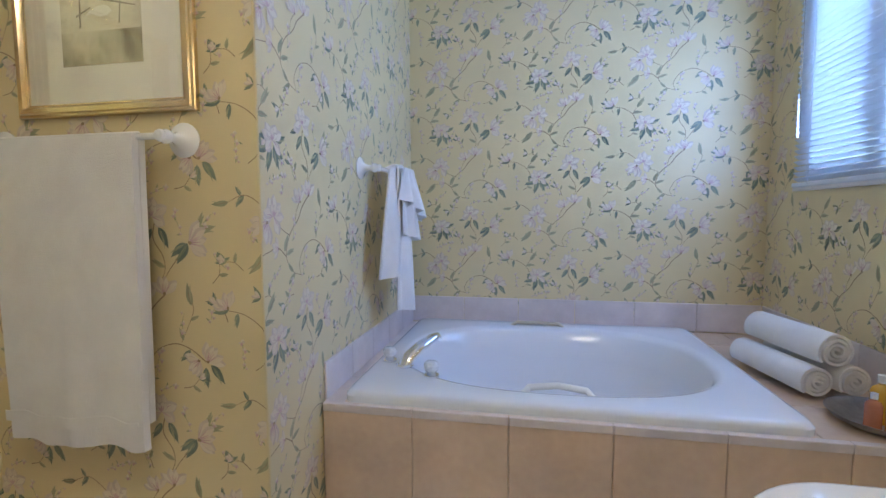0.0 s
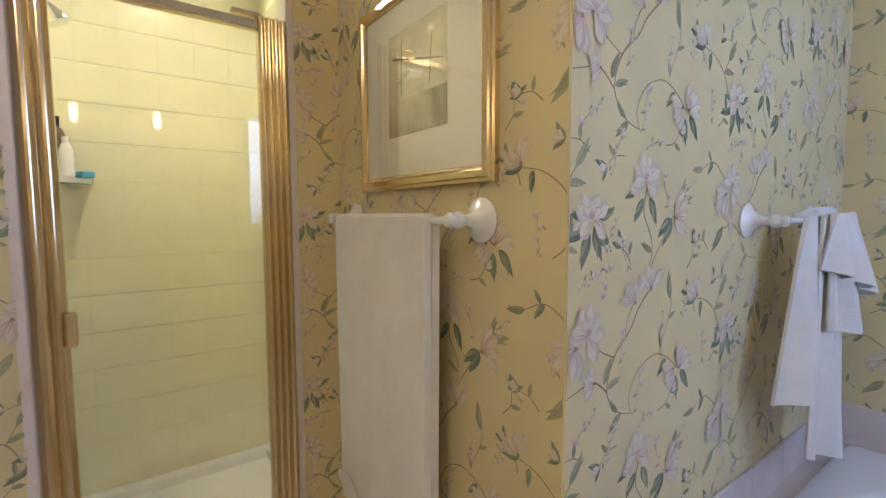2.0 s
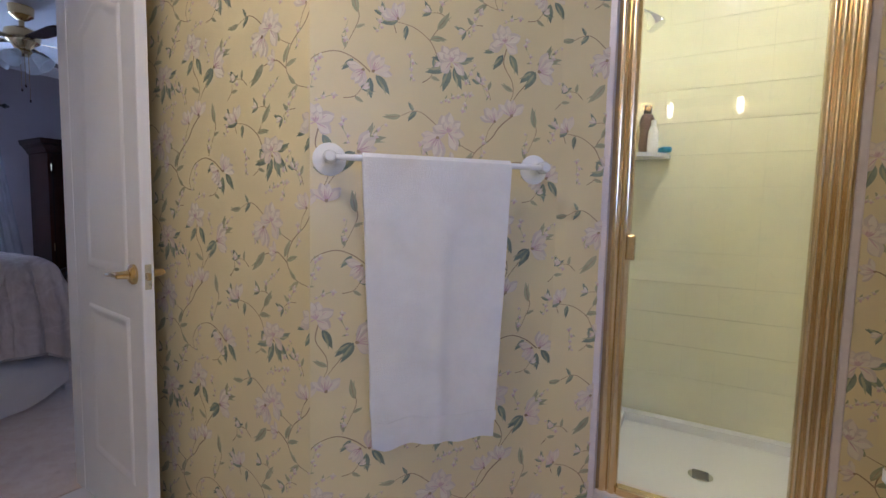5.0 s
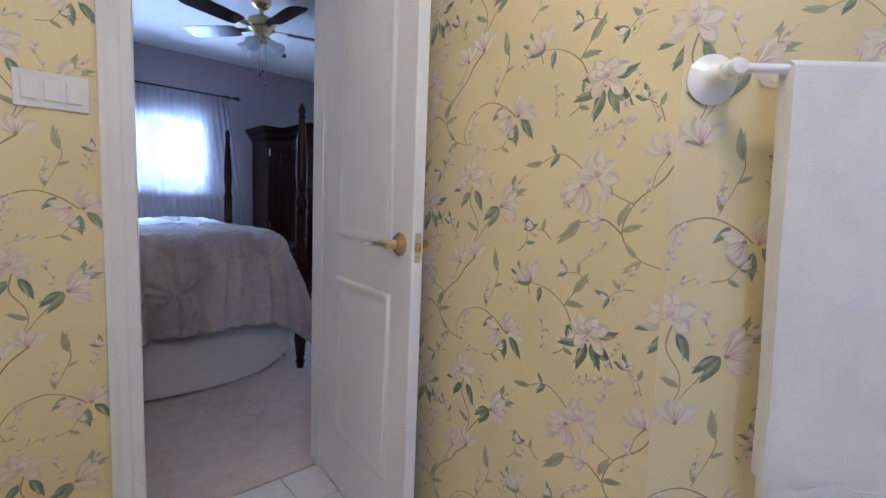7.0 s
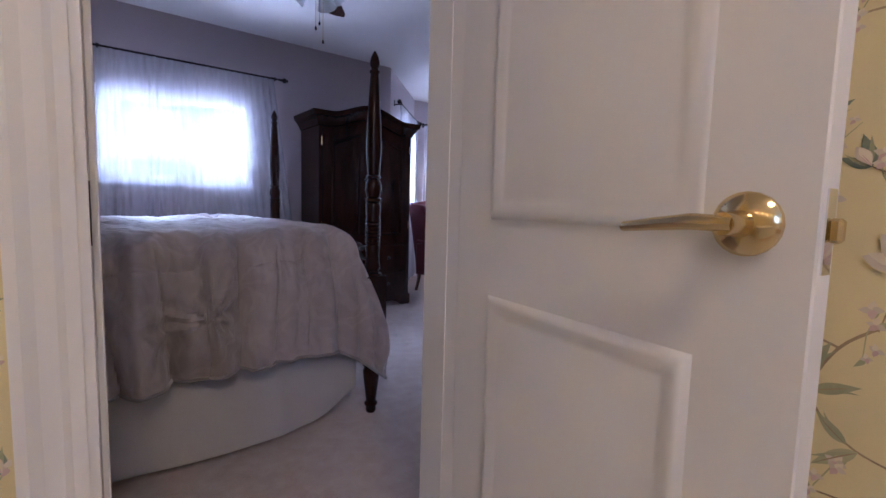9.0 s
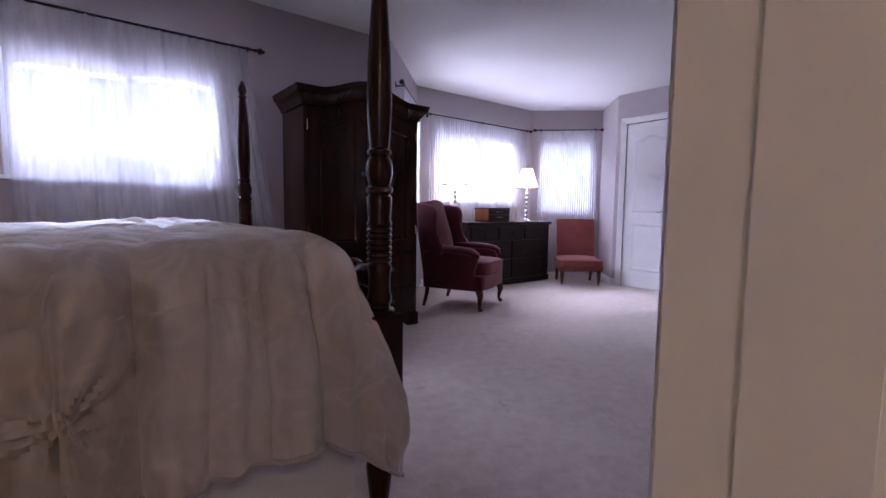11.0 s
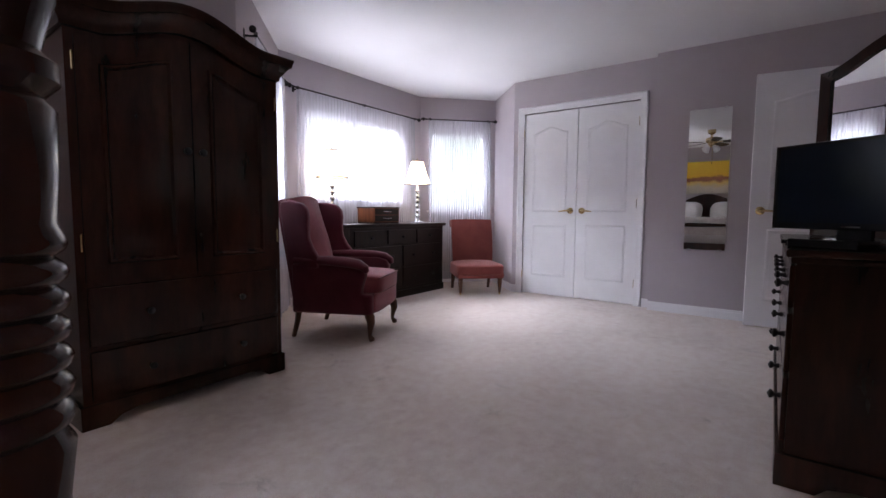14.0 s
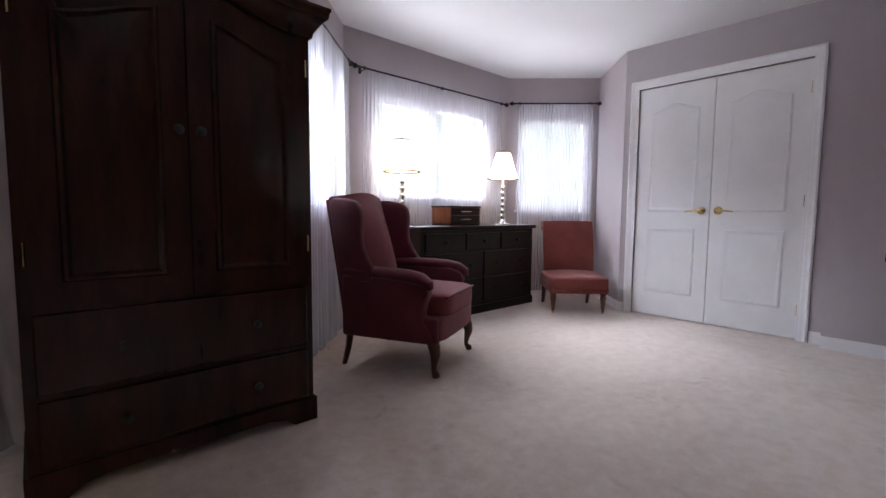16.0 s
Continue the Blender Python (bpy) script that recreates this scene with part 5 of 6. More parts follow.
def crown_run(path, prof):
    """Sweep an (out, up) moulding along points with their outward ways."""
    b = bmesh.new()
    rows = [[b.verts.new(Vector(p) + Vector(w) * o + Vector((0, 0, h))) for o, h in prof] for p, w in path]
    n = len(prof)
    for a, c in zip(rows, rows[1:]):
        for k in range(n):
            b.faces.new((a[k], a[(k + 1) % n], c[(k + 1) % n], c[k]))
    b.faces.new(rows[0])
    b.faces.new(rows[-1])
    bmesh.ops.recalc_face_normals(b, faces=b.faces)
    return b


CROWN = [(0.0, -0.03), (0.012, -0.025), (0.016, -0.005), (0.03, 0.015), (0.05, 0.045), (0.062, 0.05), (0.066, 0.075), (0.070, 0.08), (0.070, 0.092), (0.0, 0.095)]
path = [((AX1, AY0, 1.655), (1, 0, 0)), ((AX1, AY1, 1.655), (1, 1, 0))] + [((x, AY1, crown_top(x)), (0, 1, 0)) for x in reversed(xs[1:-1])] + [((AX0, AY1, 1.655), (-1, 1, 0)), ((AX0, AY0, 1.655), (-1, 0, 0))]
part("crown_moulding", crown_run(path, CROWN), M_MAHOG, arm, "arched crown moulding", True)
part("top_board", box(AX0, AY0, 1.655, AX1, AY1, 1.70), M_MAHOG, arm)
base_out = [(AX0 - 0.012, 0.0), (AX0 - 0.012, 0.10), (AX1 + 0.012, 0.10), (AX1 + 0.012, 0.0), (AX1 - 0.09, 0.0), (AX1 - 0.13, 0.03), (AX1 - 0.2, 0.045), (AX0 + 0.2, 0.045), (AX0 + 0.13, 0.03), (AX0 + 0.09, 0.0)]
part("plinth", turn_up(slab(base_out, AY1 - 0.015, AY1 + 0.012)), M_MAHOG, arm)
part("plinth_side", box(AX1 - 0.012, AY0, 0, AX1 + 0.012, AY1 - 0.015, 0.10), M_MAHOG, arm)
part("plinth_side", box(AX0 - 0.012, AY0, 0, AX0 + 0.012, AY1 - 0.015, 0.10), M_MAHOG, arm)
XM = -1.063


def armoire_door(x0, x1, knob):
    d = part("door", turn_up(slab([(x0, 0.615), (x1, 0.615)] + [(x, crown_top(x) - 0.055) for x in [x1 + (x0 - x1) * k / 16 for k in range(17)]], AY1 + 0.001, AY1 + 0.021)), M_MAHOG, arm)
    ins = 0.075
    out = [(x0 + ins, 0.615 + ins), (x1 - ins, 0.615 + ins)] + [(x, crown_top(x) - 0.055 - ins - 0.02) for x in [x1 - ins + (x0 - x1 + 2 * ins) * k / 16 for k in range(17)]]
    part("panel", raised_panel(out, AY1 + 0.021, 0.012, 0.006, 0.05), M_MAHOG, d, smooth=True)
    part("knob", lathe([(0.0, 0), (0.010, 0), (0.008, 0.012), (0.016, 0.022), (0.018, 0.030), (0.010, 0.038), (0, 0.039)], 16, m=Matrix.Translation((knob, AY1 + 0.021, 1.19)) @ Matrix.Rotation(radians(-90), 4, "X")), M_BLACKMETAL, d, "dark round knob", True)
    return d


d1 = armoire_door(XM + 0.003, AX1 - 0.03, XM + 0.035)
d2 = armoire_door(AX0 + 0.03, XM - 0.003, XM - 0.035)
for d, x in ((d1, AX1 - 0.022), (d2, AX0 + 0.022)):
    for z in (0.78, 1.50):
        part("hinge", lathe([(0.004, 0), (0.004, 0.07)], 8, m=Matrix.Translation((x, AY1 + 0.012, z - 0.035))), M_BRASS, d, "brass hinge")
for z0, z1 in ((0.345, 0.595), (0.115, 0.325)):
    dr = part("drawer", box(AX0 + 0.03, AY1 + 0.001, z0, AX1 - 0.03, AY1 + 0.018, z1, 0.005, 2), M_MAHOG, arm)
    for x in (-0.85, -1.28):
        part("knob", lathe([(0.0, 0), (0.009, 0), (0.007, 0.01), (0.015, 0.02), (0.016, 0.026), (0.0, 0.032)], 14, m=Matrix.Translation((x, AY1 + 0.018, (z0 + z1) / 2)) @ Matrix.Rotation(radians(-90), 4, "X")), M_BLACKMETAL, dr, smooth=True)

# ---- dresser with mirror and television ----
DX0, DX1, DY0, DY1 = -3.40, -1.885, -1.325, -0.86
dresser = thing("dresser", "long dark wooden dresser with turned knobs on its drawers", "dresser")
part("carcase", box(DX0, DY0, 0.09, DX1, DY1, 0.765), M_MAHOG, dresser)
top = box(DX0 - 0.025, DY0 - 0.03, 0.775, DX1 + 0.025, DY1 + 0.01, 0.802, 0.008, 3)
part("top", top, M_MAHOG, dresser, "polished dark top", True)
part("top_moulding", box(DX0 - 0.012, DY0 - 0.016, 0.755, DX1 + 0.012, DY1, 0.777, 0.006, 2), M_MAHOG, dresser)
sb = [(DY0 - 0.025, 0.0), (DY0 - 0.025, 0.11), (DY1, 0.11), (DY1, 0.0), (DY1 - 0.11, 0.0), (DY1 - 0.14, 0.03), (DY1 - 0.2, 0.042), (DY0 + 0.175, 0.042), (DY0 + 0.115, 0.03), (DY0 + 0.085, 0.0)]
for x in (DX1 - 0.01, DX0 - 0.018):
    b = slab(sb, 0, 0.028)
    for v in b.verts:
        v.co = Vector((x + v.co.z, v.co.x, v.co.y))
    bmesh.ops.recalc_face_normals(b, faces=b.faces)
    part("plinth_side", b, M_MAHOG, dresser)
fb = [(DX0, 0.0), (DX0, 0.11), (DX1, 0.11), (DX1, 0.0), (DX1 - 0.12, 0.0), (DX1 - 0.18, 0.042), (DX0 + 0.18, 0.042), (DX0 + 0.12, 0.0)]
part("plinth_front", turn_up(slab(fb, DY0 - 0.025, DY0)), M_MAHOG, dresser)
for z0, z1, cols in ((0.60, 0.745, 3), (0.375, 0.58, 2), (0.135, 0.355, 2)):
    w = (DX1 - DX0 - 0.06) / cols
    for c in range(cols):
        a = DX0 + 0.03 + c * w
        dr = part("drawer", box(a + 0.01, DY0 - 0.016, z0, a + w - 0.01, DY0 + 0.001, z1, 0.005, 2), M_MAHOG, dresser)
        for f in (0.22, 0.78):
            part("knob", lathe([(0.0, 0), (0.012, 0), (0.008, 0.010), (0.007, 0.016), (0.016, 0.024), (0.017, 0.032), (0.0, 0.040)], 14, m=Matrix.Translation((a + w * f, DY0 - 0.016, (z0 + z1) / 2)) @ Matrix.Rotation(radians(90), 4, "X")), M_BLACKMETAL, dr, "turned dark knob", True)

tri = thing("dresser_mirror", "three-part arched dresser mirror in a dark wooden frame", "mirror")


def mirror_leaf(p0, p1, z1a, z1b, name):
    """One framed mirror from p0 to p1 (room on the left), its top swelling from z1a to z1b."""
    L = math.dist(p0, p1)
    m = stand(p0, p1)
    n = 16
    def toph(u):
        f = u / L
        return z1a + (z1b - z1a) * smooth01(0.05, 0.95, f)
    us = [L * k / n for k in range(n + 1)]
    outer = [(0, 0.803), (L, 0.803)] + [(u, toph(u)) for u in reversed(us)]
    fw = 0.05
    ui = [fw + (L - 2 * fw) * k / n for k in range(n + 1)]
    inner = [(fw, 0.86), (L - fw, 0.86)] + [(u, toph(u) - 0.055) for u in reversed(ui)]
    b = bmesh.new()
    ro = [[b.verts.new((u, y, z)) for u, z in outer] for y in (0.0, 0.03)]
    ri = [[b.verts.new((u, y, z)) for u, z in inner] for y in (0.0, 0.024)]
    k_ = len(outer)
    for i in range(k_):
        j = (i + 1) % k_
        b.faces.new((ro[0][i], ro[0][j], ro[1][j], ro[1][i]))
        b.faces.new((ro[1][i], ro[1][j], ri[1][j], ri[1][i]))
        b.faces.new((ri[1][i], ri[1][j], ri[0][j], ri[0][i]))
    b.faces.new(ro[0])
    bmesh.ops.recalc_face_normals(b, faces=b.faces)
    bmesh.ops.transform(b, matrix=m, verts=b.verts)
    f = part(name, b, M_MAHOG, tri, "dark arched mirror frame")
    b = slab(inner, 0.004, 0.008)
    turn_up(b)
    bmesh.ops.transform(b, matrix=m, verts=b.verts)
    part("glass", b, M_MIRROR, f, "silvered mirror glass")


mirror_leaf((-3.145, -0.915), (-3.363, -1.204), 1.82, 1.70, "far_wing")
mirror_leaf((-2.515, -0.885), (-3.135, -0.905), 1.90, 1.86, "centre")
mirror_leaf((-2.150, -0.966), (-2.505, -0.944), 1.74, 1.84, "near_wing")
orn = thing("hanging_ornament", "two small white tags hung on a cord from the mirror", "ornament", pose(-3.10, -0.94, -0.03), group="mirror ornaments")
part("cord", tube([(-0.05, 0, 1.66), (-0.03, -0.006, 1.80), (0.03, -0.006, 1.80), (0.05, 0, 1.69)], 0.0025, 6), M_BRASS, orn)
for dx, z in ((-0.05, 1.62), (0.05, 1.65)):
    part("tag", lathe([(0.0, -0.035), (0.02, -0.025), (0.024, 0.0), (0.016, 0.025), (0.0, 0.036)], 14, m=Matrix.Translation((dx, -0.005, z)) @ Matrix.Diagonal((1, 0.3, 1, 1))), M_CERAMIC, orn, smooth=True)
tas = thing("tassel", "small dark red tassel hung on the mirror frame", "ornament", pose(-2.21, -0.985, -0.11), group="mirror ornaments")
part("tassel_head", lathe([(0.0, 1.43), (0.022, 1.40), (0.016, 1.38), (0.026, 1.34), (0.0, 1.335)], 12, m=Matrix.Translation((0, -0.012, 0))), M_RED, tas, smooth=True)
part("cord", tube([(0, -0.012, 1.43), (0.005, -0.010, 1.62)], 0.002, 6), M_RED, tas)
dry = thing("dried_flowers", "spray of dried golden flowers tied at the mirror top", "dried flowers", pose(-2.50, -0.978, 1.73))
rnd = random.Random(5)
for k in range(26):
    a, e = rnd.uniform(0, 2 * math.pi), rnd.uniform(-0.3, 1.3)
    d = Vector((math.cos(a) * math.cos(e), 0.35 * math.sin(a) * math.cos(e), math.sin(e)))
    L = rnd.uniform(0.07, 0.17)
    b = tube([(0, 0, 0.01), d * L * 0.6 + Vector((0, 0, 0.012)), d * L + Vector((0, 0, -0.01))], [0.003, 0.009, 0.002], 6, None, 0.35)
    part("petal", b, plain("straw_gold", (0.50, 0.36, 0.14), 0.8) if k == 0 else bpy.data.materials["straw_gold"], dry)

tv = thing("television", "flat black television on a low stand on the dresser", "television", pose(-2.145, -1.160, 0.803, 0, 0, 58))
M_TVB = plain("gloss_black_plastic", (0.012, 0.012, 0.014), 0.14, vary=0.1, spec=0.3)
part("case", box(-0.258, -0.03, 0.058, 0.258, 0.012, 0.378, 0.006, 2), M_TVB, tv)
part("screen", box(-0.243, -0.0322, 0.082, 0.243, -0.0302, 0.364), plain("dark_lcd_panel", (0.008, 0.012, 0.020), 0.16, vary=0.1, spec=0.22), tv, "dark switched-off screen")
for xa in (-0.260, 0.2565):
    part("bezel_edge", box(xa, -0.031, 0.058, xa + 0.0035, -0.012, 0.378), M_CHROME, tv)
part("neck", box(-0.05, -0.01, 0.012, 0.05, 0.012, 0.06), M_TVB, tv)
part("stand", box(-0.13, -0.08, 0.0, 0.13, 0.09, 0.014, 0.005, 2), M_TVB, tv)
part("logo_bar", box(-0.028, -0.0325, 0.067, 0.028, -0.0302, 0.072), M_CHROME, tv)
part("power_light", box(0.215, -0.0325, 0.067, 0.220, -0.0302, 0.072), glow("red_led", (1.0, 0.08, 0.04), 3.0), tv)
bx = thing("set_top_box", "flat black media box under the television", "media box", pose(-2.02, -1.215, 0.803, 0, 0, 58))
part("case", box(-0.10, -0.10, 0.001, 0.10, 0.03, 0.030, 0.003, 1), M_TVB, bx)
rc = thing("remote_control", "slim black remote control lying on the dresser", "remote", pose(-2.20, -1.285, 0.803, 0, 0, 70))
part("case", box(-0.08, -0.02, 0.0, 0.08, 0.02, 0.016, 0.004, 2), M_TVB, rc)
cab = thing("power_cable", "tangled dark cable lying behind the television", "cable")
part("cord", tube([(-2.30, -0.98, 0.808), (-2.2, -1.02, 0.808), (-2.08, -0.97, 0.809), (-2.0, -1.0, 0.808), (-1.92, -0.93, 0.808), (-1.855, -0.90, 0.806), (-1.84, -0.89, 0.70), (-1.80, -0.86, 0.45), (-1.78, -0.80, 0.30)], 0.004, 6), M_TVB, cab, smooth=True)

# ---- wall mirror ----
wm = thing("wall_mirror", "tall narrow frameless mirror clipped to the wall", "mirror", pose(-4.65, 0, 0))
part("glass", box(0.001, -2.045, 0.60, 0.006, -1.720, 1.845, 0.0015, 1), M_MIRROR, wm)
for y in (-2.0, -1.765):
    for z in (0.597, 1.841):
        part("clip", box(0.001, y - 0.01, z - 0.006, 0.010, y + 0.01, z + 0.012, 0.002, 1), M_CHROME, wm)


# ---- seating ----
def blob(fn, nu=40, nv=28):
    """A closed rounded body: fn(longitude, latitude) with both from 0 to 1."""
    b = bmesh.new()
    bmesh.ops.create_uvsphere(b, u_segments=nu, v_segments=nv, radius=1)
    for v in b.verts:
        v.co = fn(v.co.copy())
    bmesh.ops.recalc_face_normals(b, faces=b.faces)
    return b


def cushion(cx, cy, cz, hx, hy, hz, e=0.28, puff=0.0):
    """A rounded box with soft corners."""
    def fn(c):
        q = Vector([math.copysign(abs(t) ** e, t) for t in c])
        z = hz * q.z * (1 + puff * (1 - q.x * q.x) * (1 - q.y * q.y))
        return Vector((cx + hx * q.x, cy + hy * q.y, cz + z))
    return blob(fn)


def piped(points, mat, parent, r=0.006):
    return part("piping", tube(points, r, 8), mat, parent, smooth=True)


def wing_chair(m):
    """Faces +y; the feet stand 0.60 apart."""
    t = thing("wing_armchair", "wine-red velvet wing armchair on cabriole legs", "armchair", m)
    W = 0.33
    b = box(-0.315, -0.30, 0.19, 0.315, 0.30, 0.335, 0.02, 3)
    part("seat_base", b, M_RED, t, smooth=True)
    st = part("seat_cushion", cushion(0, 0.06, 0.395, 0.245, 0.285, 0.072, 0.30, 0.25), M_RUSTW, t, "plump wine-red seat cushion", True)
    # the back is a raked curved sheet with thickness
    def back_fn(u, v):
        x = (u - 0.5) * (0.50 - 0.03 * v)
        z = 0.36 + 0.69 * v + 0.035 * math.sin(math.pi * u) * v
        y = -0.215 - 0.165 * v - 0.03 * (2 * u - 1) ** 2 + 0.05 * math.sin(math.pi * min(1, v * 1.1)) * (1 - (2 * u - 1) ** 2)
        return (x, y, z)
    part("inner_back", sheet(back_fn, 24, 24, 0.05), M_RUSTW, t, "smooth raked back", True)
    def outer_fn(u, v):
        x = (u - 0.5) * (0.60 - 0.02 * v)
        z = 0.20 + 0.835 * v + 0.03 * math.sin(math.pi * u) * v
        y = -0.29 - 0.135 * v
        return (x, y, z)
    part("outer_back", sheet(outer_fn, 16, 16, 0.03), M_RED, t, smooth=True)
    tops = [(x, -0.415 + 0.04 * math.cos(x * 4), 1.025 + 0.030 * math.cos(x * 5)) for x in [(-0.27 + 0.54 * k / 10) for k in range(11)]]
    part("top_roll", tube(tops, 0.028, 12), M_RED, t, smooth=True)
    for s in (-1, 1):
        # wing: an S-shaped cheek from the back's top down to the arm
        out = [(-0.33, 0.50), (-0.40, 1.00), (-0.385, 1.045), (-0.31, 1.05), (-0.215, 1.03), (-0.175, 0.985), (-0.165, 0.92), (-0.17, 0.84), (-0.165, 0.75), (-0.13, 0.67), (-0.09, 0.61), (-0.09, 0.52)]
        b = slab(out, 0, 0.055)
        bmesh.ops.bevel(b, geom=b.edges[:], offset=0.016, segments=3, affect="EDGES", profile=0.5)
        for v in b.verts:
            c = v.co.copy()
            flare = 0.035 * max(0, (c.x + 0.34) / 0.2)
            v.co = Vector((s * (0.245 + c.z + flare), c.x, c.y))
        bmesh.ops.recalc_face_normals(b, faces=b.faces)
        part("wing", b, M_RED, t, "curved side wing", True)
        # arm panel and scrolled arm pad
        out = [(-0.30, 0.19), (-0.30, 0.55), (0.16, 0.56), (0.235, 0.53), (0.25, 0.47), (0.225, 0.40), (0.215, 0.34), (0.255, 0.27), (0.285, 0.21), (0.28, 0.19)]
        b = slab(out, 0, 0.085)
        bmesh.ops.bevel(b, geom=b.edges[:], offset=0.018, segments=3, affect="EDGES", profile=0.5)
        for v in b.verts:
            c = v.co.copy()
            v.co = Vector((s * (0.238 + c.z), c.x, c.y))
        bmesh.ops.recalc_face_normals(b, faces=b.faces)
        part("arm_panel", b, M_RED, t, smooth=True)
        pad = [(s * 0.285, -0.28, 0.575), (s * 0.288, -0.15, 0.577), (s * 0.292, 0.0, 0.575), (s * 0.298, 0.12, 0.568), (s * 0.302, 0.20, 0.555), (s * 0.302, 0.25, 0.525), (s * 0.300, 0.262, 0.495)]
        part("arm_pad", tube(pad, [0.045, 0.050, 0.054, 0.056, 0.052, 0.040, 0.02], 16, None, 0.75), M_RED, t, "rolled arm pad", True)
    piped([(-0.235, 0.33, 0.445), (-0.1, 0.343, 0.452), (0.1, 0.343, 0.452), (0.235, 0.33, 0.445)], M_RED, st)
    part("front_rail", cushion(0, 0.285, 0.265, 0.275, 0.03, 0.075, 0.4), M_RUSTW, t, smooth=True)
    for x in (-0.275, 0.275):
        s = 1 if x > 0 else -1
        part("cabriole_leg", tube([(x, 0.26, 0.21), (x + s * 0.012, 0.278, 0.17), (x + s * 0.014, 0.285, 0.13), (x + s * 0.006, 0.275, 0.08), (x + s * 0.004, 0.272, 0.04), (x + s * 0.012, 0.288, 0.018), (x + s * 0.014, 0.292, 0.002)],
                                  [0.036, 0.034, 0.028, 0.018, 0.014, 0.022, 0.018], 12), M_LEG, t, "carved walnut cabriole leg", True)
        part("back_leg", tube([(x, -0.27, 0.21), (x, -0.285, 0.11), (x, -0.315, 0.0)], [0.026, 0.021, 0.017], 4), M_LEG, t, "plain raked back leg")
    for o in t.children:
        for v in o.data.vertices:
            if v.co.z > 0.5:
                v.co.z = 0.5 + (v.co.z - 0.5) * 0.90
    return t


# paler wine red for the armchair's seat, inner back and front rail
M_RUSTW = cloth("paler_wine_velvet", (0.15, 0.030, 0.040), (0.22, 0.052, 0.062), 5, 320, 0.3, 0.2)
M_LEG = wood("walnut_leg", (0.06, 0.025, 0.014), (0.12, 0.05, 0.028), 0.35)
wing_chair(pose(-2.385, -4.035, 0, 0, 0, 26))


def slipper_chair(m):
    t = thing("slipper_chair", "low armless slipper chair in rust-red fabric with turned legs", "chair", m)
    part("seat_frame", box(-0.265, -0.27, 0.19, 0.265, 0.275, 0.26, 0.02, 3), M_RUST, t, smooth=True)
    part("seat_cushion", cushion(0, 0.01, 0.285, 0.275, 0.29, 0.062, 0.30, 0.35), M_RUST, t, "domed upholstered seat", True)

    def bk(u, v):
        x = (u - 0.5) * (0.47 + 0.02 * v)
        return (x, -0.215 - 0.12 * v - 0.035 * max(0, v - 0.85) * 6 * 0.5 + 0.018 * math.sin(math.pi * u) * math.sin(math.pi * v), 0.25 + 0.56 * v)
    part("backrest", sheet(bk, 20, 24, 0.075), M_RUST, t, "straight upholstered back", True)
    part("top_roll", tube([(-0.245, -0.385, 0.79), (0, -0.385, 0.795), (0.245, -0.385, 0.79)], 0.045, 14), M_RUST, t, smooth=True)
    for x in (-0.225, 0.225):
        part("front_leg", lathe([(0.0, 0.028), (0.012, 0.028), (0.016, 0.05), (0.022, 0.11), (0.028, 0.155), (0.020, 0.165), (0.028, 0.175), (0.030, 0.20), (0, 0.20)], 16, m=Matrix.Translation((x, 0.225, 0))), M_LEG, t, "turned tapered leg", True)
        part("caster", lathe([(0.0, -0.009), (0.014, -0.009), (0.015, 0), (0.014, 0.009), (0, 0.009)], 14, m=Matrix.Translation((x, 0.225, 0.0152)) @ Matrix.Rotation(radians(90), 4, "Y")), M_BRASS, t, "small brass caster", True)
        part("back_leg", tube([(x, -0.24, 0.20), (x, -0.26, 0.10), (x, -0.30, 0.0)], [0.024, 0.020, 0.016], 4), M_LEG, t)
    return t


slipper_chair(pose(-4.462, -4.165, 0, 0, 0, -45))

# ---- chest under the bay window ----
CX0, CX1, CY0, CY1 = -4.42, -2.93, -5.02, -4.620
chest = thing("chest_of_drawers", "espresso chest of drawers under the bay window", "chest of drawers")
part("carcase", box(CX0, CY0, 0.06, CX1, CY1, 0.765), M_ESPRESSO, chest)
part("top", box(CX0 - 0.025, CY0 - 0.01, 0.765, CX1 + 0.025, CY1 + 0.03, 0.80, 0.006, 2), M_ESPRESSO, chest, smooth=True)
part("plinth", box(CX0 - 0.01, CY0, 0.0, CX1 + 0.01, CY1 + 0.014, 0.075, 0.004, 2), M_ESPRESSO, chest)
for z0, z1, cols in ((0.585, 0.735, 3), (0.345, 0.565, 2), (0.105, 0.325, 2)):
    w = (CX1 - CX0 - 0.08) / cols
    for c in range(cols):
        a = CX0 + 0.04 + c * w
        dr = part("drawer", box(a + 0.012, CY1 - 0.001, z0, a + w - 0.012, CY1 + 0.014, z1, 0.004, 2), M_ESPRESSO, chest)
        for f in ((0.5,) if cols == 3 else (0.25, 0.75)):
            part("knob", lathe([(0.0, 0), (0.009, 0), (0.007, 0.010), (0.015, 0.020), (0.015, 0.026), (0, 0.030)], 14, m=Matrix.Translation((a + w * f, CY1 + 0.014, (z0 + z1) / 2)) @ Matrix.Rotation(radians(-90), 4, "X")), M_BLACKMETAL, dr, "dark round knob", True)


def shade_mat():
    m, nt, p = material("lit_lamp_shade")
    p.inputs["Base Color"].default_value = (0.85, 0.80, 0.72, 1)
    p.inputs["Emission Color"].default_value = (1.0, 0.86, 0.70, 1)
    p.inputs["Emission Strength"].default_value = SHADE
    return m


M_SHADE = shade_mat()
M_CRYSTAL = plain("mercury_glass", (0.70, 0.70, 0.68), 0.12, 0.85, vary=0.15, scale=40)


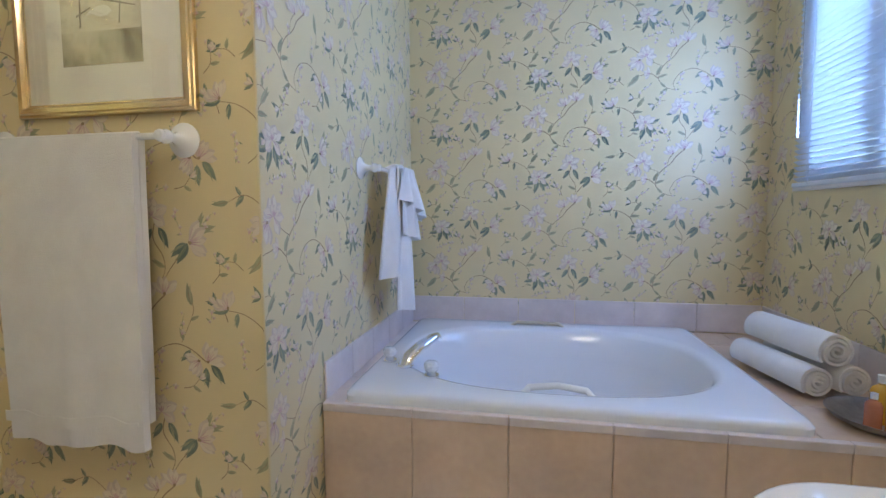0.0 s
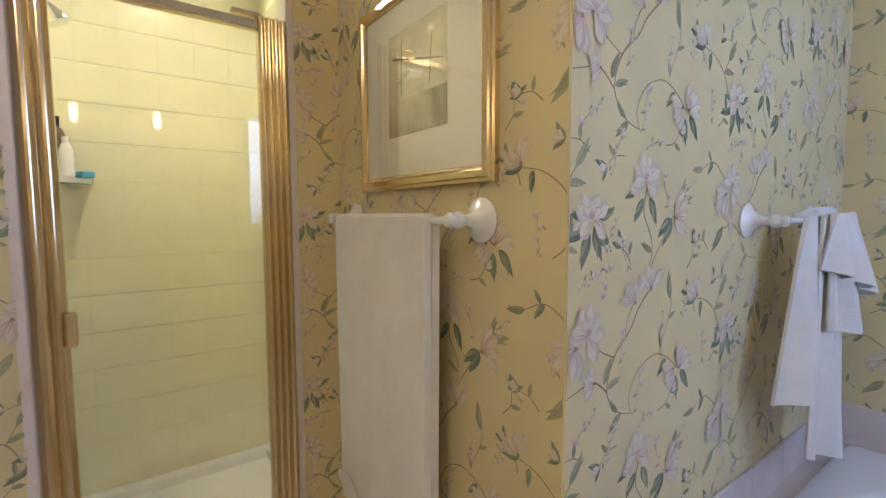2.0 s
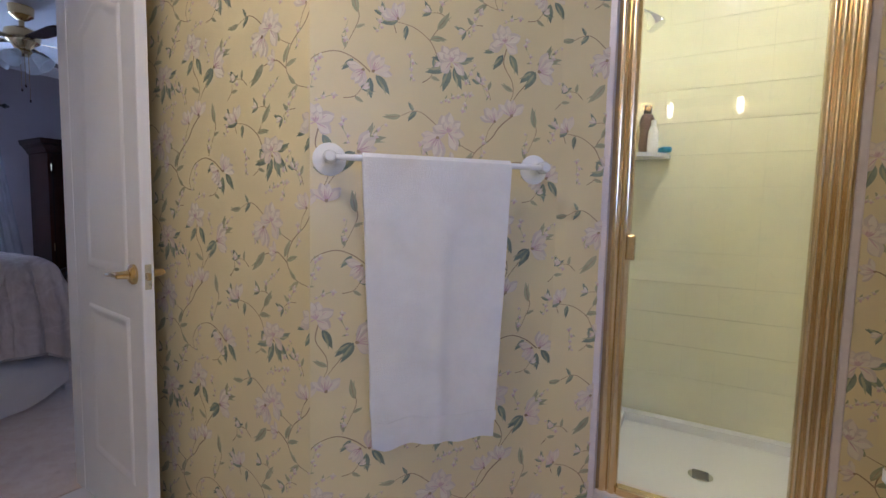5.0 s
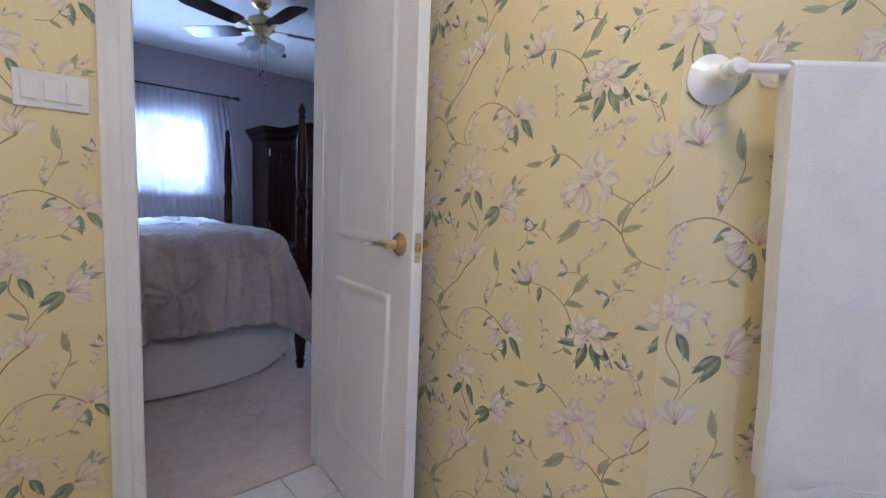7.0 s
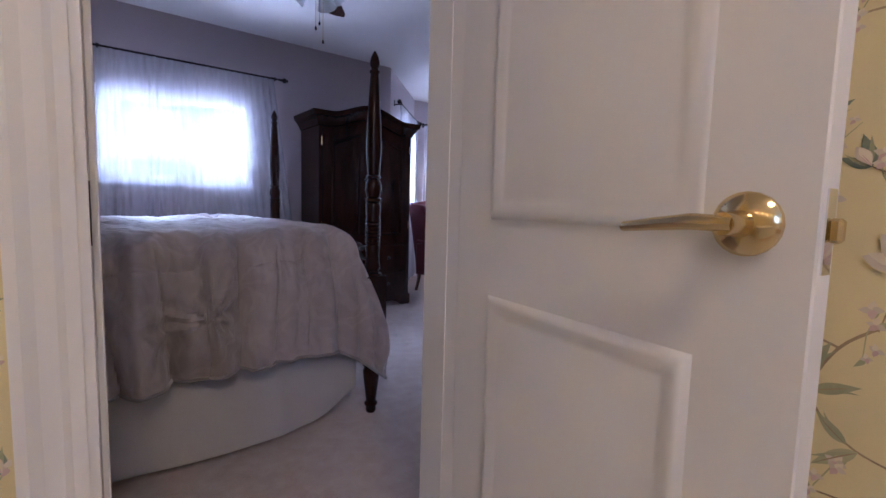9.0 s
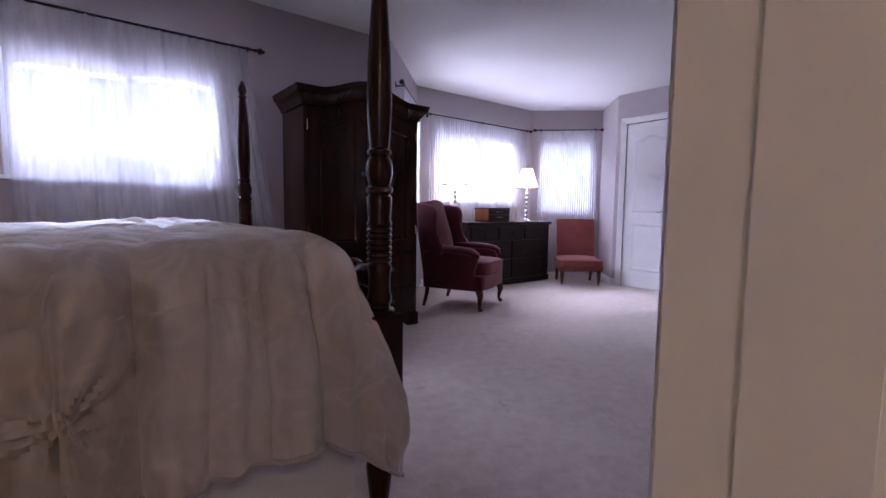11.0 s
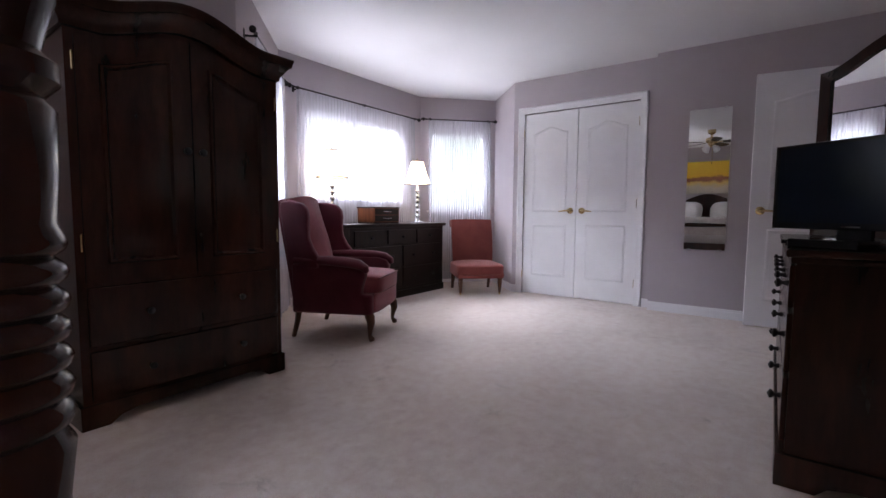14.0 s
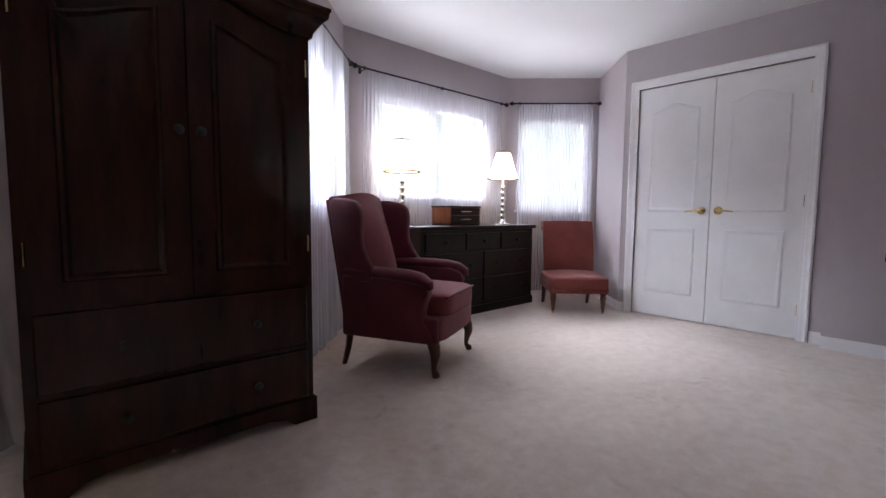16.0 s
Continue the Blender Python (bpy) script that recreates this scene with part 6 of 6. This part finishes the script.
def table_lamp(m):
    t = thing("table_lamp", "lit table lamp with pleated cream shade on stacked-ball base", "lamp", m, group="table lamps")
    prof = [(0.0, 0.0), (0.060, 0.0), (0.062, 0.008), (0.050, 0.016), (0.030, 0.026), (0.014, 0.040), (0.012, 0.050)]
    for k in range(6):
        z = 0.055 + k * 0.058
        prof += [(0.010, z), (0.020, z + 0.010), (0.026, z + 0.024), (0.022, z + 0.038), (0.011, z + 0.048), (0.016, z + 0.052)]
    prof += [(0.008, 0.41), (0.008, 0.46), (0.0, 0.46)]
    part("base", lathe(prof, 20), M_CRYSTAL, t, "silvery stacked-ball column", True)
    b = bmesh.new()
    n = 48
    ra = []
    for z, r in ((0.455, 0.150), (0.53, 0.122), (0.60, 0.100), (0.66, 0.082), (0.715, 0.066)):
        ra.append([b.verts.new(((r + 0.0025 * (k % 2)) * math.cos(2 * math.pi * k / n), (r + 0.0025 * (k % 2)) * math.sin(2 * math.pi * k / n), z)) for k in range(n)])
    for a, c in zip(ra, ra[1:]):
        for k in range(n):
            b.faces.new((a[k], a[(k + 1) % n], c[(k + 1) % n], c[k]))
    bmesh.ops.recalc_face_normals(b, faces=b.faces)
    sh = part("shade", b, M_SHADE, t, "lit cream bell shade")
    for z, r in ((0.455, 0.152), (0.715, 0.068)):
        part("trim_ring", tube([(r * math.cos(a), r * math.sin(a), z) for a in [2 * math.pi * k / 40 for k in range(41)]], 0.0055, 6), plain("dark_braid", (0.08, 0.055, 0.04), 0.9) if "dark_braid" not in bpy.data.materials else bpy.data.materials["dark_braid"], sh, "dark braid trim")
    part("finial", lathe([(0.0, 0.72), (0.006, 0.724), (0.009, 0.738), (0.0, 0.75)], 10), M_BRASS, t)
    return t


table_lamp(pose(-2.965, -4.90, 0.80))
table_lamp(pose(-4.145, -4.79, 0.80))
jb = thing("jewelry_box", "cherry wood jewelry box with two dark drawers", "jewelry box", pose(-3.35, -4.715, 0.80, 0, 0, -3))
part("body", box(-0.37, -0.26, 0.012, 0.0, 0.0, 0.168, 0.008, 3), M_CHERRY, jb, smooth=True)
part("lid", box(-0.375, -0.265, 0.160, 0.005, 0.004, 0.176, 0.006, 2), M_ESPRESSO, jb)
part("foot_base", box(-0.365, -0.255, 0.0, -0.005, -0.004, 0.014), M_ESPRESSO, jb)
for z0, z1 in ((0.024, 0.088), (0.094, 0.156)):
    dr = part("drawer", box(-0.355, -0.002, z0, -0.015, 0.006, z1, 0.003, 1), M_ESPRESSO, jb)
    part("pull", tube([(-0.24, 0.006, (z0 + z1) / 2), (-0.235, 0.02, (z0 + z1) / 2), (-0.135, 0.02, (z0 + z1) / 2), (-0.13, 0.006, (z0 + z1) / 2)], 0.004, 8), M_CHROME, dr, "silver bar pull", True)
cw2 = thing("extension_cord", "thin white cord hanging behind the armchair", "cord")
part("cord", tube([(-2.02, -4.66, 0.62), (-2.03, -4.60, 0.40), (-2.00, -4.52, 0.30), (-2.02, -4.50, 0.12), (-2.05, -4.48, 0.004)], 0.003, 6), M_TRIM, cw2, smooth=True)

# ---- nightstand with its lit lamp, beyond the bed ----
ns = thing("nightstand", "dark mahogany nightstand between bed and window wall", "nightstand")
part("carcase", box(1.60, -4.02, 0.06, 2.08, -3.52, 0.62, 0.004, 1), M_MAHOG, ns)
part("top", box(1.58, -4.04, 0.62, 2.10, -3.50, 0.65, 0.006, 2), M_MAHOG, ns)
part("plinth", box(1.61, -4.01, 0.0, 2.07, -3.53, 0.06), M_MAHOG, ns)
table_lamp(pose(1.84, -3.77, 0.65))


# ---- wallpaper print ----
def print_ink(name, a, c, scale=32):
    """A watercolour ink that runs from a to c."""
    m, nt, p = material(name)
    g = nt.nodes.new("ShaderNodeNewGeometry")
    f = nt.nodes.new("ShaderNodeMath")
    f.operation = "MULTIPLY_ADD"
    f.inputs[1].default_value = 0.35
    nt.links.new(g.outputs["Random Per Island"], f.inputs[0])
    nt.links.new(noise_tex(nt, coords(nt), scale, 3, 0.6), f.inputs[2])
    nt.links.new(ramp(nt, f.outputs[0], [(0.42, a), (0.92, c)]), p.inputs["Base Color"])
    p.inputs["Roughness"].default_value = 0.4
    return m


PRINT = [print_ink("print_dark_leaf", (0.15, 0.19, 0.15), (0.30, 0.34, 0.23)), print_ink("print_pale_leaf", (0.33, 0.34, 0.20), (0.50, 0.47, 0.27)), print_ink("print_petal", (0.80, 0.72, 0.58), (0.75, 0.64, 0.49), 26),
         print_ink("print_petal_shade", (0.70, 0.52, 0.49), (0.58, 0.38, 0.36)), print_ink("print_stem", (0.30, 0.20, 0.12), (0.46, 0.33, 0.19)), print_ink("print_lilac", (0.71, 0.62, 0.51), (0.62, 0.52, 0.42))]


def leaf_shape(cx, cy, ang, length, width, bend=0.2, n=7, full=0.8):
    """An outline of a leaf or petal that grows from (cx, cy) along ang."""
    ca, sa_ = math.cos(ang), math.sin(ang)
    left, right = [], []
    for k in range(n + 1):
        f = k / n
        w = width * math.sin(math.pi * f ** full) * (1 - 0.25 * f)
        mid = bend * length * f * f
        for side, sgn in ((left, 1), (right, -1)):
            x, y = length * f, mid + sgn * w / 2
            side.append((cx + ca * x - sa_ * y, cy + sa_ * x + ca * y))
    return left + list(reversed(right[1:-1]))


def stem_shape(pts, w):
    left, right = [], []
    for i, (x, y) in enumerate(pts):
        xa, ya = pts[max(i - 1, 0)]
        xb, yb = pts[min(i + 1, len(pts) - 1)]
        d = math.hypot(xb - xa, yb - ya) or 1
        nx, ny = -(yb - ya) / d, (xb - xa) / d
        ww = w * (1 - 0.55 * i / (len(pts) - 1))
        left.append((x + nx * ww / 2, y + ny * ww / 2))
        right.append((x - nx * ww / 2, y - ny * ww / 2))
    return left + list(reversed(right))


def curve(p, steps=6):
    """A smooth line through the points p."""
    out = []
    for i in range(len(p) - 1):
        p0, p1, p2, p3 = p[max(i - 1, 0)], p[i], p[i + 1], p[min(i + 2, len(p) - 1)]
        for k in range(steps):
            t = k / steps
            out.append(tuple(0.5 * (2 * p1[c] + (p2[c] - p0[c]) * t + (2 * p0[c] - 5 * p1[c] + 4 * p2[c] - p3[c]) * t * t + (3 * p1[c] - p0[c] - 3 * p2[c] + p3[c]) * t ** 3) for c in (0, 1)))
    out.append(p[-1])
    return out


def leaf(out, x, y, ang, length, col=0, wide=0.42):
    """A leaf with a paler half and a midrib."""
    bend = 0.18 * math.sin(ang * 3 + x * 40)
    out.append((1, col, leaf_shape(x, y, ang, length, length * wide, bend, 8)))
    out.append((2, 1, leaf_shape(x + 0.1 * length * math.cos(ang), y + 0.1 * length * math.sin(ang), ang + 0.10, length * 0.82, length * wide * 0.36, bend + 0.1, 6)))
    out.append((3, 4 if col else 0, leaf_shape(x, y, ang, length * 0.95, length * 0.035, bend, 6)))


def petal(out, layer, x, y, ang, length, wide, rnd):
    """A broad petal with a shaded side and a thin vein."""
    bend = rnd.uniform(-0.22, 0.22)
    out.append((layer, 5, leaf_shape(x, y, ang, length, wide, bend, 9, 1.5)))
    out.append((layer + 0.1, 2, leaf_shape(x, y, ang + 0.09, length * 0.95, wide * 0.62, bend, 9, 1.45)))
    out.append((layer + 0.2, 3, leaf_shape(x, y, ang - 0.12, length * 0.72, wide * 0.09, bend, 6)))


def flower_open(out, x, y, r, tilt, rnd, petals=7):
    """An open magnolia: two rounds of broad petals about a pink heart."""
    for k in range(petals):
        a = tilt + (k - (petals - 1) / 2) * 4.9 / petals + rnd.uniform(-0.15, 0.15)
        petal(out, 4 + 0.3 * (k % 2), x, y, a, r * rnd.uniform(0.92, 1.2), r * rnd.uniform(0.72, 0.9), rnd)
    for da in (-0.75, 0.05, 0.8):
        petal(out, 5, x, y, tilt + da, r * 0.66, r * 0.52, rnd)
    for da in (-0.6, 0.0, 0.5):
        out.append((6, 3, leaf_shape(x, y, tilt + da, r * 0.34, r * 0.15)))


def flower_side(out, x, y, r, ang, rnd):
    """A half-open magnolia seen from the side, its petals folded towards ang."""
    for da in (-0.85, 0.8, -0.45, 0.42, 0.0):
        petal(out, 4 + 0.4 * (abs(da) < 0.5), x, y, ang + da + rnd.uniform(-0.1, 0.1), r * rnd.uniform(0.95, 1.2), r * 0.58, rnd)
    for da in (-0.35, 0.1, 0.4):
        out.append((6, 3, leaf_shape(x, y, ang + da, r * 0.72, r * 0.07, -0.2 * da)))
    out.append((6, 4, leaf_shape(x, y, ang, r * 0.22, r * 0.2)))


def spray(out, x, y, ang, length, rnd):
    """A drooping chain of small lilac blossoms."""
    n = max(3, int(length / 0.013))
    out.append((0, 1, stem_shape([(x, y), (x + length * math.cos(ang) * 0.5 + 0.004, y + length * math.sin(ang) * 0.5), (x + length * math.cos(ang), y + length * math.sin(ang))], 0.0018)))
    for k in range(n):
        f = k / (n - 1)
        px, py = x + length * f * math.cos(ang) + rnd.uniform(-0.008, 0.008), y + length * f * math.sin(ang) + rnd.uniform(-0.006, 0.006)
        s0 = 0.0105 * (1 - 0.45 * f)
        for q in range(4):
            out.append((2, (5, 2, 5, 3)[q], leaf_shape(px, py, q * 1.57 + rnd.uniform(-0.5, 0.5), s0, s0 * 0.8)))
        if k % 2:
            out.append((1, 1, leaf_shape(px, py, rnd.uniform(0, 6.28), 0.015, 0.006)))


def motif(rnd):
    """One repeat of the climbing magnolia, 0.53 wide and 0.53 high: (layer, colour, outline)."""
    s = []
    for w, p in ((0.0042, [(0.20, 0.40), (0.24, 0.365), (0.265, 0.33), (0.315, 0.285), (0.335, 0.225), (0.30, 0.18), (0.255, 0.165)]), (0.0036, [(0.335, 0.225), (0.375, 0.252), (0.42, 0.245), (0.46, 0.235)]),
                 (0.0036, [(0.225, 0.59), (0.232, 0.545), (0.205, 0.50), (0.20, 0.465), (0.21, 0.44)]), (0.0034, [(0.13, 0.53), (0.155, 0.50), (0.185, 0.465), (0.205, 0.435)]),
                 (0.0036, [(0.39, 0.52), (0.43, 0.545), (0.455, 0.585), (0.50, 0.615), (0.55, 0.625)]), (0.0030, [(0.43, 0.355), (0.47, 0.385), (0.50, 0.39), (0.54, 0.372)]),
                 (0.0034, [(0.09, 0.22), (0.13, 0.25), (0.18, 0.265), (0.235, 0.245), (0.265, 0.20), (0.255, 0.165)]), (0.0026, [(0.255, 0.38), (0.275, 0.35), (0.285, 0.31)]),
                 (0.0026, [(0.13, 0.395), (0.12, 0.36), (0.135, 0.32), (0.16, 0.27)]), (0.0028, [(0.455, 0.585), (0.44, 0.61), (0.425, 0.625)]), (0.0028, [(0.315, 0.285), (0.35, 0.30), (0.39, 0.325)])):
        s.append((0, 4, stem_shape(curve(p, 6), w)))
    # dark leaves under the flowers
    for x, y, a, L in ((0.215, 0.575, -2.2, 0.062), (0.235, 0.572, -1.0, 0.055), (0.255, 0.59, -0.6, 0.045), (0.13, 0.535, -1.2, 0.066), (0.135, 0.535, -0.65, 0.060), (0.11, 0.55, -2.0, 0.040),
                       (0.385, 0.522, -2.6, 0.070), (0.385, 0.518, -2.0, 0.062), (0.395, 0.515, -1.2, 0.068), (0.405, 0.522, -0.5, 0.066), (0.40, 0.535, 0.3, 0.05), (0.37, 0.535, 2.9, 0.05),
                       (0.545, 0.630, -0.45, 0.05), (0.52, 0.618, -1.3, 0.04), (0.075, 0.212, -2.4, 0.062), (0.09, 0.205, -1.5, 0.056), (0.135, 0.25, -0.9, 0.045), (0.50, 0.39, 1.2, 0.028), (0.49, 0.39, -0.7, 0.038)):
        leaf(s, x, y, a, L, 0, 0.40)
    # olive leaves along the stems
    for x, y, a, L in ((0.125, 0.555, 2.75, 0.085), (0.10, 0.57, 2.1, 0.050), (0.435, 0.618, 2.3, 0.062), (0.455, 0.590, 2.9, 0.05), (0.43, 0.250, -1.0, 0.080), (0.345, 0.24, 1.9, 0.055), (0.335, 0.23, 2.7, 0.045),
                       (0.125, 0.37, 1.3, 0.062), (0.13, 0.33, 2.6, 0.030), (0.20, 0.47, 0.4, 0.045), (0.29, 0.175, -0.6, 0.05), (0.30, 0.18, 0.6, 0.04), (0.36, 0.30, 1.0, 0.055), (0.155, 0.275, 1.4, 0.035), (0.535, 0.375, -0.3, 0.05)):
        leaf(s, x, y, a, L, 1, 0.34)
    # twigs between the branches
    for x, y, a in ((0.02, 0.33, 0.9), (0.475, 0.47, 2.2), (0.30, 0.645, -0.4), (0.06, 0.43, 2.0), (0.50, 0.20, 0.4), (0.16, 0.145, 2.6), (0.40, 0.115, 0.3), (0.27, 0.44, 0.9)):
        tip = (x + 0.055 * math.cos(a), y + 0.055 * math.sin(a))
        s.append((0, 4, stem_shape(curve([(x, y), (x + 0.03 * math.cos(a + 0.3), y + 0.03 * math.sin(a + 0.3)), tip], 5), 0.0026)))
        leaf(s, *tip, a + 0.5, 0.036, 0, 0.40)
        leaf(s, *tip, a - 0.6, 0.030, 0, 0.40)
        leaf(s, x + 0.03 * math.cos(a + 0.3), y + 0.03 * math.sin(a + 0.3), a + 1.2, 0.028, 1)
        petal(s, 3, *tip, a, 0.026, 0.013, rnd)
        petal(s, 3, *tip, a + 0.35, 0.024, 0.012, rnd)
    flower_open(s, 0.232, 0.605, 0.046, 1.5, rnd, 8)
    flower_side(s, 0.125, 0.535, 0.058, 3.0, rnd)
    flower_open(s, 0.392, 0.535, 0.046, 1.5, rnd, 6)
    flower_side(s, 0.205, 0.395, 0.052, 1.75, rnd)
    flower_side(s, 0.255, 0.375, 0.044, 1.15, rnd)
    flower_open(s, 0.398, 0.338, 0.048, 1.9, rnd, 7)
    flower_side(s, 0.425, 0.325, 0.054, -0.9, rnd)
    flower_side(s, 0.085, 0.218, 0.050, 2.2, rnd)
    flower_side(s, 0.105, 0.225, 0.044, -0.6, rnd)
    flower_side(s, 0.545, 0.628, 0.044, 1.1, rnd)
    flower_side(s, 0.375, 0.250, 0.032, 0.2, rnd)
    for x, y, a, L in ((0.285, 0.335, -1.4, 0.06), (0.225, 0.25, -1.35, 0.085), (0.305, 0.16, -1.2, 0.085), (0.155, 0.30, 1.7, 0.05), (0.33, 0.455, -0.35, 0.10), (0.30, 0.50, -1.9, 0.055), (0.165, 0.62, -1.9, 0.06), (0.08, 0.585, 2.4, 0.04), (0.345, 0.49, 2.2, 0.05), (0.47, 0.30, -1.5, 0.03), (0.05, 0.38, -1.2, 0.06), (0.51, 0.54, -1.7, 0.07), (0.02, 0.47, 0.8, 0.05), (0.19, 0.15, -0.4, 0.05), (0.42, 0.16, 2.5, 0.06), (0.35, 0.40, 1.8, 0.05)):
        spray(s, x, y, a, L, rnd)
    return s


MOTIF = sorted(motif(random.Random(11)), key=lambda q: q[0])
run = 0.0
for wname, (wob, a, c, holes) in papered.items():
    L = math.dist(a, c)
    verts, faces, mats = [], [], []
    cols = range(int((run - 0.53) / 0.53) - 1, int((run + L) / 0.53) + 2)
    for ci in cols:
        for rj in range(-1, 6):
            ox, oz = ci * 0.53 - run, rj * 0.53 + (0.265 if ci % 2 else 0.0)
            for order, (layer, col, outl) in enumerate(MOTIF):
                pts = [(x + ox, z + oz) for x, z in outl]
                mx = sum(p[0] for p in pts) / len(pts)
                mz = sum(p[1] for p in pts) / len(pts)
                if mx < 0 or mx > L or mz < 0.05 or mz > CEIL - 0.02:
                    continue
                if any(h[0] - 0.07 < mx < h[1] + 0.07 and h[2] - 0.07 < mz < h[3] + 0.07 for h in holes):
                    continue
                y = 0.0005 + 0.000004 * order
                k0 = len(verts)
                verts += [(min(max(x, 0.001), L - 0.001), y, z) for x, z in pts]
                faces.append(list(range(k0, k0 + len(pts))))
                mats.append(col)
    run += L
    me = bpy.data.meshes.new("floral_print")
    me.from_pydata(verts, [], faces)
    for pm in PRINT:
        me.materials.append(pm)
    me.polygons.foreach_set("material_index", mats)
    ob = new("floral_print", me)
    ob.parent = wob
    tagged(ob, "printed magnolia sprays in dusty pink and grey-green", kind="stuff")

# ---- tiles ----
for k in range(6):
    w = (2.326 - 0.519) / 6
    tile(deck, Matrix.Translation((0.519 + k * w, 2.262, 0.170)), w - 0.003, 0.331, M_PEACH)
    tile(deck, Matrix.Translation((0.519 + k * w, 2.262, 0.004)), w - 0.003, 0.162, M_PEACH)
    tile(deck, Matrix.Translation((0.519 + k * w, 3.419, Z_DECK + 0.002)), w - 0.003, 0.145, M_LEDGE)
    tile(deck, Matrix.Translation((0.519 + k * w, 2.2725, 0.4985)), w - 0.003, 0.0265, M_LEDGE, "edge_tile", 0.022)
flat = Matrix.Rotation(radians(-90), 4, "X")
for k in range(5):
    d = (3.41 - 2.272) / 5
    y = 2.272 + k * d
    tile(deck, stand((0.516, y + d), (0.516, y)) @ Matrix.Translation((0, 0, Z_DECK + 0.002)) @ Matrix.Rotation(math.pi, 4, "Z") @ Matrix.Translation((-(d - 0.003), 0, 0)), d - 0.003, 0.125, M_LEDGE)
    tile(deck, stand((2.329, y), (2.329, y + d)) @ Matrix.Translation((0, 0, Z_DECK + 0.002)) @ Matrix.Rotation(math.pi, 4, "Z") @ Matrix.Translation((-(d - 0.003), 0, 0)), d - 0.003, 0.145, M_LEDGE)
    tile(deck, Matrix.Translation((0.519, y, Z_DECK - 0.008)) @ flat, 0.064, d - 0.003, M_LEDGE)
    for q in range(2):
        tile(deck, Matrix.Translation((1.962 + q * 0.182, y, Z_DECK - 0.008)) @ flat, 0.179, d - 0.003, M_PEACH)
tile(deck, Matrix.Translation((0.585, 3.368, Z_DECK - 0.008)) @ flat, 1.37, 0.048, M_LEDGE)
# shower tiles
T6 = 0.160
for row in range(14):
    z = 0.041 + 0.16 * row
    if z < 0.12:
        continue
    for k in range(6):
        w = (SY1 - SY0) / 6
        tile(shower, stand((SX0 - 0.008, SY0 + k * w), (SX0 - 0.008, SY0 + k * w + w)) @ Matrix.Translation((0, 0, z)), w - 0.0002, T6 - 0.0014, M_SHOWER)
        w = (-0.465 - SX0) / 6
        tile(shower, Matrix.Translation((SX0 + k * w, SY1 + 0.008, z)), w - 0.0002, T6 - 0.0014, M_SHOWER)
        tile(shower, Matrix.Translation((SX0 + (k + 1) * w - 0.0015, SY0 - 0.008, z)) @ Matrix.Rotation(math.pi, 4, "Z"), w - 0.0002, T6 - 0.0014, M_SHOWER)
# bathroom floor tiles
for i in range(10):
    for j in range(14):
        x, y = 0.29 + i * 0.203, -0.703 + j * 0.203
        if y > 2.25 or (x + 0.2 > 1.5 and 0.2 < y < 1.4):
            continue
        tile(floor_bath, Matrix.Translation((x, y, -0.0065)) @ flat, 0.199, 0.199, M_FLOORTILE, "floor_tile", 0.0065)
